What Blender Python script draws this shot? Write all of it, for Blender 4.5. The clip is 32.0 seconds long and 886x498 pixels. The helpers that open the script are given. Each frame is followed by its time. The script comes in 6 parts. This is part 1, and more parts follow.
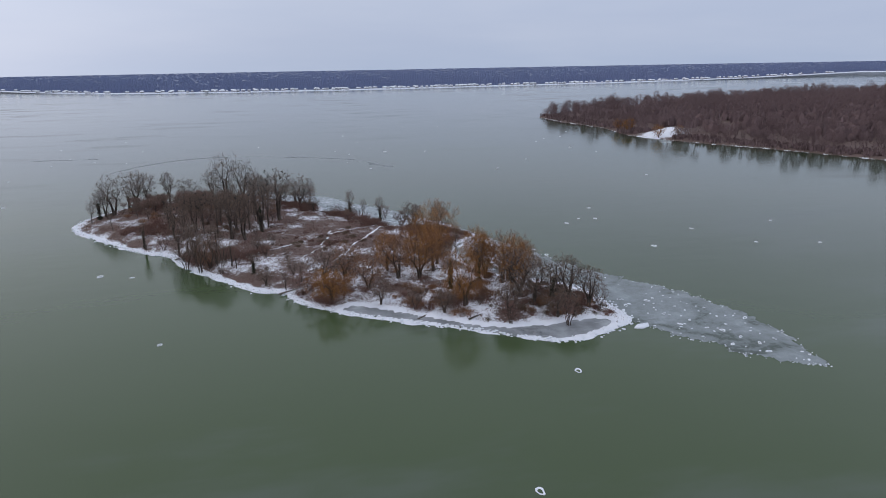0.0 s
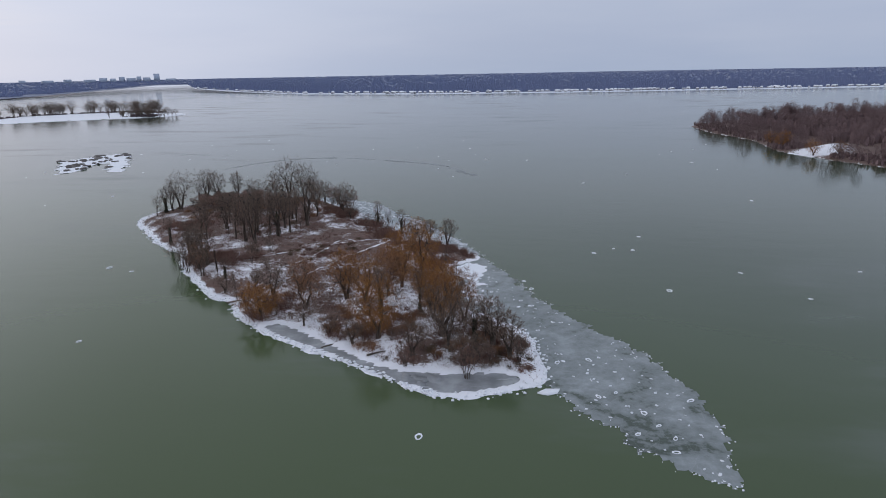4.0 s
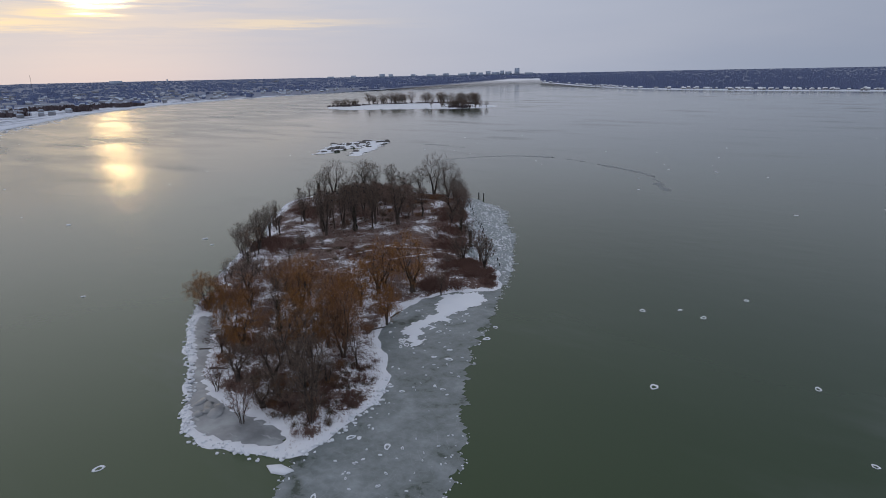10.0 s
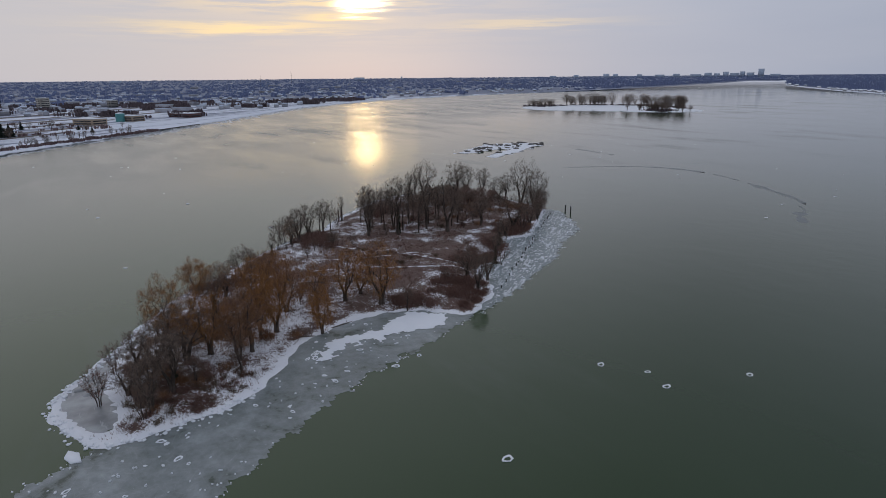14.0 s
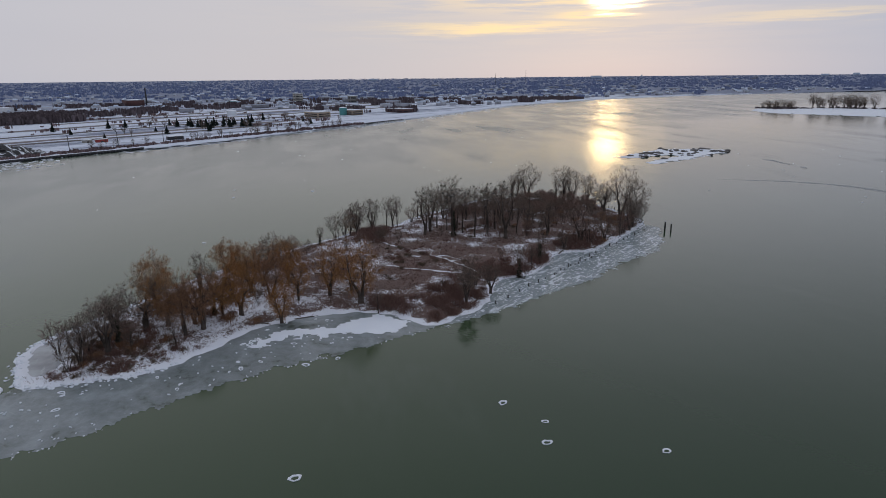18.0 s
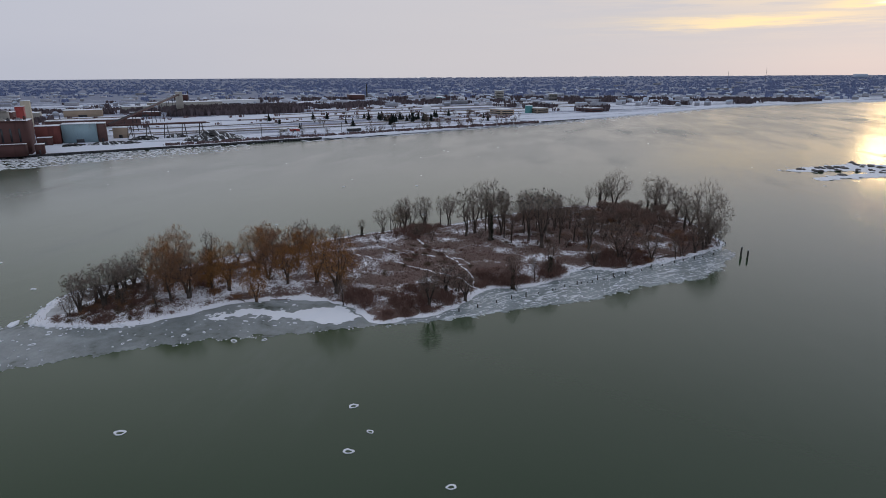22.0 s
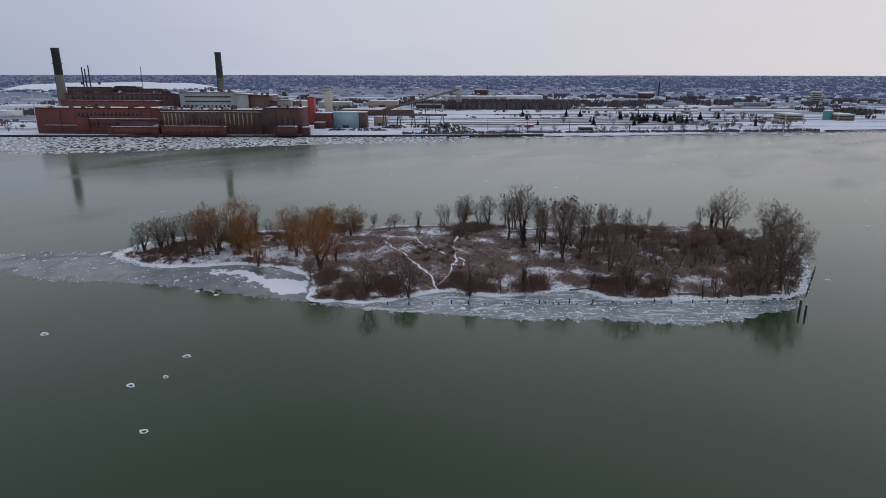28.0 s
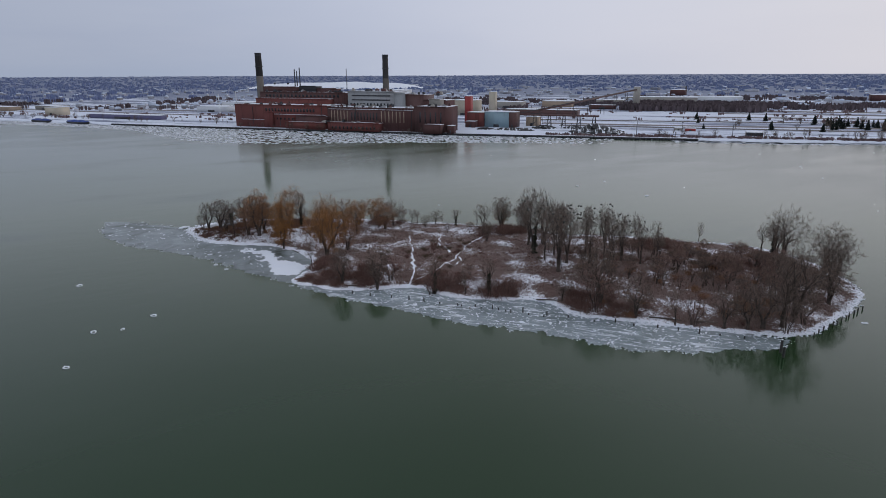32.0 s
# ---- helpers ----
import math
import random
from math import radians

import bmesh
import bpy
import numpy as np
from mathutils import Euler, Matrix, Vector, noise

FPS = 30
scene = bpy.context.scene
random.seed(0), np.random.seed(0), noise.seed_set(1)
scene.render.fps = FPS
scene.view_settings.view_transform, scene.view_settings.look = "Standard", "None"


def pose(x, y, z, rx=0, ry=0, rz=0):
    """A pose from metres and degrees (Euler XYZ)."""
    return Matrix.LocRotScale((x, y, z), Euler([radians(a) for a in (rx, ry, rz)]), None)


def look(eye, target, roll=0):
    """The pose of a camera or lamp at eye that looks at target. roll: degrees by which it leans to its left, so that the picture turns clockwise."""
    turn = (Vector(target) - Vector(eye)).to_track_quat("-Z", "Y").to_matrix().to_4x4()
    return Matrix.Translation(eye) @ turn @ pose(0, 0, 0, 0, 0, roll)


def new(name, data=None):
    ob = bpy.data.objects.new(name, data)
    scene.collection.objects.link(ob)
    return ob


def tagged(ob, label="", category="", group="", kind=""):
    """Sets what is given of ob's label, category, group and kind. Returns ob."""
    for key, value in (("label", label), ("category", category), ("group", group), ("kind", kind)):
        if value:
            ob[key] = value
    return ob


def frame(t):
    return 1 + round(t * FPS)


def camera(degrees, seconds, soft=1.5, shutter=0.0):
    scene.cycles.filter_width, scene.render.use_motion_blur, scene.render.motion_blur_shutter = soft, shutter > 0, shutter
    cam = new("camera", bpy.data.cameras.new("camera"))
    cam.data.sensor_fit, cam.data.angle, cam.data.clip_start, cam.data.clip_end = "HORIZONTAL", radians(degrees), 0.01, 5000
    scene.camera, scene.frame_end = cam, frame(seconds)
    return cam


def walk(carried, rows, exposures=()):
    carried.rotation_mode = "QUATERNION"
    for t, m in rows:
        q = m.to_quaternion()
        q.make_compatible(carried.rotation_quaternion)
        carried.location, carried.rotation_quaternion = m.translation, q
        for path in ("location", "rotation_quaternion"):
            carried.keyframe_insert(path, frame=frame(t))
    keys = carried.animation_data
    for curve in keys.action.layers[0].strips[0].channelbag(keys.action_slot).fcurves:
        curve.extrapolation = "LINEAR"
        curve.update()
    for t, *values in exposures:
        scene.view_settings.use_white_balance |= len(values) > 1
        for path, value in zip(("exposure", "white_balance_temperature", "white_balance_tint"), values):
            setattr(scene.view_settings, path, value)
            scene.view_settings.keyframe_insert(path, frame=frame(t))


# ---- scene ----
cam = camera(71.80, 32.0, soft=0.5)
PATH = [
    (0, (-1.71, -260.01, 71.67), (-1.356, -258.126, 71.098), -1.06),
    (0.5, (7.97, -259.21, 71.92), (8.271, -257.314, 71.346), -1.08),
    (1, (17.62, -258.23, 72.18), (17.854, -256.332, 71.609), -1.08),
    (1.5, (27.16, -256.94, 72.45), (27.322, -255.025, 71.878), -1.07),
    (2, (36.58, -255.26, 72.65), (36.660, -253.348, 72.083), -1.05),
    (2.5, (45.83, -253.16, 72.80), (45.834, -251.242, 72.229), -1.04),
    (3, (54.99, -250.54, 72.88), (54.918, -248.622, 72.316), -1.04),
    (3.5, (64.26, -247.62, 72.91), (64.110, -245.707, 72.352), -1.05),
    (5.5, (102.22, -229.52, 71.92), (101.720, -227.668, 71.365), -1.09),
    (6, (110.50, -223.81, 71.75), (109.889, -221.991, 71.192), -1.17),
    (6.5, (118.61, -217.83, 71.60), (117.927, -216.030, 71.044), -1.26),
    (7, (126.41, -211.57, 71.48), (125.659, -209.802, 70.925), -1.32),
    (7.5, (134.00, -205.09, 71.38), (133.159, -203.358, 70.826), -1.33),
    (8, (141.57, -198.44, 71.29), (140.664, -196.742, 70.730), -1.31),
    (8.5, (149.03, -191.67, 71.18), (148.052, -190.023, 70.628), -1.26),
    (9, (156.18, -184.77, 71.08), (155.114, -183.167, 70.528), -1.21),
    (9.5, (163.15, -177.65, 71.00), (162.011, -176.097, 70.443), -1.19),
    (10, (169.82, -170.27, 70.97), (168.609, -168.780, 70.418), -1.17),
    (10.5, (176.04, -162.55, 71.03), (174.763, -161.108, 70.479), -1.12),
    (11, (181.94, -154.55, 71.13), (180.609, -153.162, 70.576), -1.05),
    (11.5, (187.46, -146.25, 71.24), (186.071, -144.918, 70.686), -0.95),
    (12, (192.67, -137.91, 71.30), (191.220, -136.651, 70.754), -0.84),
    (12.5, (197.55, -129.63, 71.30), (196.034, -128.442, 70.753), -0.73),
    (13, (201.96, -121.07, 71.29), (200.387, -119.954, 70.739), -0.63),
    (13.5, (205.88, -112.19, 71.27), (204.270, -111.142, 70.726), -0.56),
    (14, (209.32, -103.22, 71.25), (207.661, -102.249, 70.705), -0.52),
    (14.5, (212.59, -94.02, 71.21), (210.893, -93.120, 70.665), -0.50),
    (16.5, (222.15, -55.77, 70.64), (220.310, -55.207, 70.101), -0.63),
    (17, (223.85, -46.69, 70.63), (221.983, -46.211, 70.087), -0.61),
    (17.5, (225.33, -37.32, 70.65), (223.445, -36.942, 70.109), -0.59),
    (18, (226.52, -27.76, 70.71), (224.617, -27.481, 70.166), -0.56),
    (18.5, (227.31, -18.09, 70.79), (225.397, -17.881, 70.246), -0.53),
    (19, (227.71, -8.43, 70.89), (225.792, -8.315, 70.345), -0.49),
    (19.5, (227.76, 1.22, 70.98), (225.834, 1.253, 70.431), -0.47),
    (20, (227.42, 10.93, 71.08), (225.498, 10.881, 70.536), -0.45),
    (20.5, (226.70, 20.31, 71.21), (224.776, 20.177, 70.662), -0.41),
    (21, (225.55, 29.68, 71.33), (223.644, 29.461, 70.782), -0.37),
    (21.5, (224.00, 39.27, 71.39), (222.102, 38.952, 70.846), -0.33),
    (22, (222.37, 48.69, 71.39), (220.491, 48.284, 70.843), -0.31),
    (22.5, (220.32, 57.92, 71.44), (218.459, 57.443, 70.891), -0.31),
    (23, (217.74, 66.97, 71.56), (215.899, 66.413, 71.014), -0.32),
    (23.5, (214.85, 75.97, 71.70), (213.033, 75.335, 71.155), -0.33),
    (24, (211.78, 84.74, 71.83), (209.993, 84.040, 71.278), -0.32),
    (24.5, (208.54, 93.33, 71.95), (206.789, 92.545, 71.399), -0.28),
    (25, (204.94, 101.86, 72.06), (203.218, 100.998, 71.510), -0.22),
    (25.5, (201.03, 110.34, 72.17), (199.350, 109.417, 71.618), -0.16),
    (27.5, (179.20, 142.99, 71.88), (177.702, 141.787, 71.326), 0.06),
    (28, (173.10, 150.50, 71.87), (171.658, 149.236, 71.317), 0.07),
    (28.5, (166.88, 157.86, 71.86), (165.492, 156.531, 71.309), 0.06),
    (29, (160.34, 164.87, 71.89), (159.005, 163.489, 71.330), 0.03),
    (29.5, (153.55, 171.57, 71.93), (152.277, 170.130, 71.378), -0.03),
    (30, (146.50, 178.00, 72.01), (145.289, 176.508, 71.455), -0.09),
    (30.5, (139.31, 184.20, 72.09), (138.163, 182.664, 71.536), -0.17),
    (31, (131.93, 190.26, 72.15), (130.840, 188.677, 71.591), -0.22),
    (31.5, (124.23, 196.07, 72.20), (123.216, 194.440, 71.648), -0.25),
    (32, (116.39, 201.64, 72.26), (115.438, 199.967, 71.705), -0.26),
]
EXPOSURES = [(0, 0.64), (3, 0.55), (6, 0.34), (9, 0.09), (13, -0.08), (19, -0.02), (24, 0.08), (28, 0.21), (32, 0.26)]
walk(cam, [(t, look(eye, target, roll)) for t, eye, target, roll in PATH], EXPOSURES)

# ---- world and light: overcast winter dusk, the sun low behind cloud ----
SUN_AZ, SUN_EL = -66.8, 5.6
SUN_DIR = Vector((math.sin(radians(SUN_AZ)) * math.cos(radians(SUN_EL)), math.cos(radians(SUN_AZ)) * math.cos(radians(SUN_EL)), math.sin(radians(SUN_EL))))


class Nodes:
    """Short hand for building a node tree."""

    def __init__(self, tree):
        self.tree = tree
        tree.nodes.clear()

    def add(self, kind, **given):
        n = self.tree.nodes.new(kind)
        for k, v in given.items():
            if k in n.inputs:
                self.plug(n.inputs[k], v)
            elif k.startswith("i") and k[1:].isdigit():
                self.plug(n.inputs[int(k[1:])], v)
            elif k == "operation":
                n.operation = v
            elif k == "feature":
                n.feature = v
            elif k == "attribute_name":
                n.attribute_name = v
            elif k == "bands_direction":
                n.bands_direction = v
            elif k == "sky_type":
                n.sky_type = v
            elif k == "sun_disc":
                n.sun_disc = v
            elif k == "sun_elevation":
                n.sun_elevation = v
            elif k == "sun_rotation":
                n.sun_rotation = v
        return n

    def plug(self, socket, v):
        if isinstance(v, bpy.types.NodeSocket):
            self.tree.links.new(v, socket)
        elif isinstance(v, bpy.types.Node):
            self.tree.links.new(v.outputs[0], socket)
        else:
            socket.default_value = v

    def math(self, op, a, b=0.0, clamp=False):
        n = self.tree.nodes.new("ShaderNodeMath")
        n.operation, n.use_clamp = op, clamp
        self.plug(n.inputs[0], a)
        self.plug(n.inputs[1], b)
        return n.outputs[0]

    def mix(self, fac, a, b, blend="MIX"):
        n = self.tree.nodes.new("ShaderNodeMix")
        n.data_type, n.blend_type = "RGBA", blend
        self.plug(n.inputs[0], fac)
        self.plug(n.inputs[6], a)
        self.plug(n.inputs[7], b)
        return n.outputs[2]

    def ramp(self, fac, stops):
        n = self.tree.nodes.new("ShaderNodeValToRGB")
        el = n.color_ramp.elements
        while len(el) < len(stops):
            el.new(0.5)
        for e, (p, c) in zip(el, stops):
            e.position = p
            e.color = (c, c, c, 1) if isinstance(c, (int, float)) else (*c, 1)
        self.plug(n.inputs[0], fac)
        return n.outputs[0]

    def smooth(self, v, lo, hi, a=0.0, b=1.0):
        n = self.tree.nodes.new("ShaderNodeMapRange")
        n.interpolation_type = "SMOOTHSTEP"
        for k, x in enumerate((v, lo, hi, a, b)):
            self.plug(n.inputs[k], x)
        return n.outputs[0]


def make_world():
    world = bpy.data.worlds.new("winter_dusk")
    scene.world = world
    world.use_nodes = True
    w = Nodes(world.node_tree)
    way = w.add("ShaderNodeTexCoord").outputs["Generated"]
    sky = w.add("ShaderNodeTexSky", sky_type="NISHITA", sun_disc=False, sun_elevation=radians(SUN_EL), sun_rotation=radians(SUN_AZ))
    xyz = w.add("ShaderNodeSeparateXYZ", i0=way)
    up = xyz.outputs[2]
    # the overcast deck: a little lighter and bluer overhead
    deck = w.ramp(w.math("ADD", up, 0.0, True), [(0.0, (0.375, 0.45, 0.61)), (0.05, (0.405, 0.47, 0.63)), (0.10, (0.43, 0.495, 0.655)), (0.20, (0.66, 0.725, 0.87)), (0.36, (0.71, 0.785, 0.94)), (0.7, (0.76, 0.84, 1.0))])
    # how near the sun a direction lies
    dot = w.add("ShaderNodeVectorMath", operation="DOT_PRODUCT", i0=way, i1=SUN_DIR)
    near = w.math("MAXIMUM", dot.outputs["Value"], 0.0)
    # degrees to the side of the sun and above the horizon, near enough for the sun's quarter
    across = w.add("ShaderNodeVectorMath", operation="DOT_PRODUCT", i0=way, i1=(math.cos(radians(SUN_AZ)), -math.sin(radians(SUN_AZ)), 0.0))
    aside = w.math("MULTIPLY", across.outputs["Value"], 57.3)
    fore = w.smooth(near, 0.70, 0.85)
    level = w.math("MULTIPLY", up, 57.3)

    def bell(v, c, r):
        """A soft bump round c."""
        k = w.math("DIVIDE", w.math("SUBTRACT", v, c), r)
        return w.math("EXPONENT", w.math("MULTIPLY", w.math("MULTIPLY", k, k), -1.0))

    # the thin, rosy part of the deck lies somewhat south of the sun
    rosy = w.add("ShaderNodeVectorMath", operation="DOT_PRODUCT", i0=way, i1=(math.sin(radians(-92)), math.cos(radians(-92)), 0.05))
    wide = w.math("POWER", w.math("ADD", w.math("MULTIPLY", rosy.outputs["Value"], 0.5), 0.5), 4.2)
    # cloud streaks drawn out along the horizon
    flat = w.add("ShaderNodeMapping", i0=way)
    flat.inputs["Scale"].default_value = (4.0, 4.0, 60.0)
    streak = w.add("ShaderNodeTexNoise", Vector=flat.outputs[0], Scale=1.9, Detail=6.0, Roughness=0.6)
    band = w.smooth(streak.outputs[0], 0.40, 0.62)
    ragged = w.math("MULTIPLY", w.math("SUBTRACT", streak.outputs[0], 0.5), 2.2)
    lift = w.math("ADD", level, ragged)
    soft = w.add("ShaderNodeMapping", i0=way)
    soft.inputs["Scale"].default_value = (1.5, 1.5, 9.0)
    haze = w.add("ShaderNodeTexNoise", Vector=soft.outputs[0], Scale=1.5, Detail=4.0)
    deck = w.mix(w.smooth(haze.outputs[0], 0.35, 0.7, 0.0, 0.35), deck, (0.52, 0.57, 0.70, 1))
    # the deck is brighter where it is thin, well above the horizon
    side = w.smooth(rosy.outputs["Value"], 0.50, 1.0, 0.66, 1.62)
    low = w.smooth(rosy.outputs["Value"], -0.1, 0.9, 0.72, 1.0)
    side = w.mix(w.smooth(up, 0.09, 0.27), w.add("ShaderNodeCombineColor", i0=low, i1=low, i2=low).outputs[0], w.add("ShaderNodeCombineColor", i0=side, i1=side, i2=side).outputs[0])
    deck = w.mix(1.0, deck, side, "MULTIPLY")
    warm = w.mix(w.math("MULTIPLY", wide, 0.82), deck, (0.66, 0.622, 0.634, 1))
    # gaps in the cloud round the sun: a long golden one below it, shorter ones beside and above
    gap = w.math("MULTIPLY", bell(lift, 4.0, 0.42), bell(aside, -9.5, 8.0))
    gap = w.math("ADD", gap, w.math("MULTIPLY", bell(lift, 4.95, 0.30), bell(aside, -2.0, 3.2)))
    gap = w.math("ADD", gap, w.math("MULTIPLY", w.math("MULTIPLY", bell(lift, 4.4, 0.35), bell(aside, 14.0, 6.5)), 0.45))
    gap = w.math("ADD", gap, w.math("MULTIPLY", w.math("MULTIPLY", bell(level, 6.6, 1.1), bell(aside, -5.0, 9.0)), band))
    gap = w.math("MULTIPLY", gap, fore)
    veil = w.math("MULTIPLY", w.math("MULTIPLY", bell(level, 5.5, 2.6), bell(aside, -3.0, 17.0)), w.math("MULTIPLY", fore, 0.42))
    warm = w.mix(w.math("MULTIPLY", veil, band, True), warm, (0.86, 0.72, 0.62, 1))
    warm = w.mix(w.math("MULTIPLY", gap, 0.95, True), warm, (1.12, 0.86, 0.50, 1))
    hot = w.math("MULTIPLY", w.math("MULTIPLY", bell(lift, 6.15, 0.55), bell(aside, 0.3, 1.3)), w.math("MULTIPLY", w.math("ADD", w.math("MULTIPLY", band, 0.9), 0.1), fore))
    warm = w.mix(hot, warm, (40.0, 27.5, 12.5, 1))
    lit = w.add("ShaderNodeBackground", Color=warm, Strength=0.93)
    clear = w.add("ShaderNodeBackground", Color=sky.outputs[0], Strength=0.003)
    out = w.add("ShaderNodeOutputWorld")
    both = w.add("ShaderNodeAddShader", i0=lit, i1=clear)
    w.plug(out.inputs["Surface"], both)


make_world()
sun = new("sun", bpy.data.lights.new("sun", "SUN"))
sun.data.energy, sun.data.angle, sun.data.color = 0.004, radians(10.0), (1.0, 0.72, 0.36)
sun.matrix_world = look((0, 0, 0), -SUN_DIR)

# ---- materials ----
def material(name):
    m = bpy.data.materials.new(name)
    m.use_nodes = True
    return m, Nodes(m.node_tree)


def finish(n, color, rough=0.8, bump=None, strength=0.3, distance=0.1, **more):
    b = n.add("ShaderNodeBsdfPrincipled", Roughness=rough)
    n.plug(b.inputs["Base Color"], color)
    for k, v in more.items():
        n.plug(b.inputs[k.replace("_", " ")], v)
    if bump is not None:
        n.plug(b.inputs["Normal"], n.add("ShaderNodeBump", Height=bump, Strength=strength, Distance=distance))
    n.plug(n.add("ShaderNodeOutputMaterial").inputs["Surface"], b)


def where(n, scale=(1, 1, 1)):
    """World-size coordinates: the place itself, stretched."""
    p = n.add("ShaderNodeNewGeometry").outputs["Position"]
    m = n.add("ShaderNodeMapping", i0=p)
    m.inputs["Scale"].default_value = scale
    return m.outputs[0]


def noise_at(n, vec, scale, detail=4.0, rough=0.55, out=0):
    return n.add("ShaderNodeTexNoise", Vector=vec, Scale=scale, Detail=detail, Roughness=rough).outputs[out]


def plain(name, color, rough=0.85, vary=0.35, scale=0.6, metal=0.0, island=False, tint=None):
    """A matt surface with stains at two scales; each loose piece or object a little different."""
    m, n = material(name)
    at = where(n)
    big = noise_at(n, at, scale * 0.25, 3)
    fine = noise_at(n, at, scale * 6.0, 5)
    pick = n.add("ShaderNodeNewGeometry").outputs["Random Per Island"] if island else n.add("ShaderNodeObjectInfo").outputs["Random"]
    f = n.math("ADD", n.math("ADD", n.math("MULTIPLY", big, 0.5), n.math("MULTIPLY", fine, 0.4)), n.math("MULTIPLY", pick, 0.55))
    lo = tuple(c * (1 - vary) for c in color)
    hi = tuple(min(1, c * (1 + vary)) for c in (tint or color))
    col = n.ramp(f, [(0.3, lo), (0.98, hi)])
    finish(n, col, rough, fine, 0.35, 0.08, Metallic=metal)
    return m


def twig_stuff(name, color, tint, dark=0.5):
    """Bark and twigs: each shoot has a shade of its own."""
    m, n = material(name)
    pick = n.add("ShaderNodeNewGeometry").outputs["Random Per Island"]
    whole = n.add("ShaderNodeObjectInfo").outputs["Random"]
    col = n.mix(pick, tuple(c * dark for c in color) + (1,), tuple(tint) + (1,))
    col = n.mix(n.math("MULTIPLY", whole, 0.5), col, tuple(0.5 * (a + b) * 0.75 for a, b in zip(color, tint)) + (1,))
    patch = noise_at(n, where(n), 0.35, 2)
    col = n.mix(n.smooth(patch, 0.4, 0.7, 0.0, 0.35), col, tuple(c * 0.6 for c in color) + (1,))
    finish(n, col, 0.9, Specular_IOR_Level=0.15)
    return m


def make_water():
    m, n = material("river_water")
    at = where(n)
    silt = noise_at(n, at, 0.012, 3)
    broad = noise_at(n, where(n, (1, 0.35, 1)), 0.004, 4, 0.6)
    col = n.mix(silt, (0.031, 0.054, 0.032, 1), (0.042, 0.066, 0.043, 1))
    # paler on the current's side of the island, deeper green in its lee
    side = n.add("ShaderNodeVectorMath", operation="DOT_PRODUCT", i0=at, i1=(0.55, 0.83, 0.0)).outputs["Value"]
    col = n.mix(n.smooth(side, -110.0, 130.0), n.mix(0.6, col, (0.076, 0.104, 0.040, 1)), n.mix(0.92, col, (0.012, 0.035, 0.011, 1)))
    # thin skim ice dulls the gloss in long drifts
    drift = noise_at(n, where(n, (0.35, 1.0, 1)), 0.02, 5, 0.6)
    skim = n.math("MULTIPLY", n.smooth(drift, 0.5, 0.72), n.smooth(broad, 0.42, 0.6))
    col = n.mix(n.math("MULTIPLY", skim, 0.4), col, (0.13, 0.145, 0.145, 1))
    # slush and skim ice toward the works' bank
    toward = n.add("ShaderNodeVectorMath", operation="DOT_PRODUCT", i0=at, i1=(-0.785, -0.619, 0.0)).outputs["Value"]
    slush = n.math("MULTIPLY", n.smooth(toward, 120.0, 330.0), n.smooth(drift, 0.36, 0.55, 0.55, 1.0))
    col = n.mix(n.math("MULTIPLY", slush, 0.35), col, (0.15, 0.165, 0.17, 1))
    rough = n.math("ADD", n.math("ADD", n.math("ADD", 0.075, n.math("MULTIPLY", slush, 0.12)), n.math("MULTIPLY", skim, 0.12)), n.math("MULTIPLY", drift, 0.06))
    ripple = noise_at(n, where(n, (1.0, 0.6, 1)), 0.9, 3)
    swell = noise_at(n, where(n, (0.5, 1.0, 1)), 0.11, 2)
    h = n.math("ADD", n.math("MULTIPLY", ripple, 0.022), n.math("MULTIPLY", swell, 0.11))
    finish(n, col, rough, h, 0.6, 1.0, IOR=1.32)
    return m


def make_snow(name="snow", dirt=0.25):
    m, n = material(name)
    at = where(n)
    big = noise_at(n, at, 0.12, 4)
    fine = noise_at(n, at, 2.2, 5)
    col = n.mix(big, (0.70, 0.73, 0.80, 1), (0.84, 0.85, 0.88, 1))
    col = n.mix(n.smooth(fine, 0.56, 0.74, 0.0, dirt), col, (0.42, 0.40, 0.40, 1))
    finish(n, col, 0.75, n.math("ADD", big, n.math("MULTIPLY", fine, 0.3)), 0.5, 0.4)
    return m


def make_island_ground():
    """Snow over leaf litter; the share of litter is carried on the mesh."""
    m, n = material("snowy_leaf_litter")
    at = where(n)
    share = n.add("ShaderNodeAttribute", attribute_name="litter").outputs["Fac"]
    clump = noise_at(n, at, 0.42, 5, 0.75)
    fine = noise_at(n, at, 1.9, 5, 0.8)
    v = n.math("ADD", n.math("ADD", n.math("MULTIPLY", clump, 0.75), n.math("MULTIPLY", fine, 1.15)), n.math("MULTIPLY", share, 0.66))
    f = n.smooth(v, 1.25, 1.37)
    snow = n.mix(noise_at(n, at, 0.2, 3), (0.68, 0.70, 0.77, 1), (0.84, 0.84, 0.87, 1))
    litter = n.mix(noise_at(n, at, 0.9, 4), (0.075, 0.046, 0.039, 1), (0.16, 0.10, 0.080, 1))
    litter = n.mix(n.smooth(noise_at(n, at, 0.06, 3), 0.45, 0.65), litter, (0.115, 0.068, 0.056, 1))
    col = n.mix(f, snow, litter)
    finish(n, col, 0.85, n.math("ADD", clump, n.math("MULTIPLY", fine, 0.5)), 0.6, 0.35)
    return m


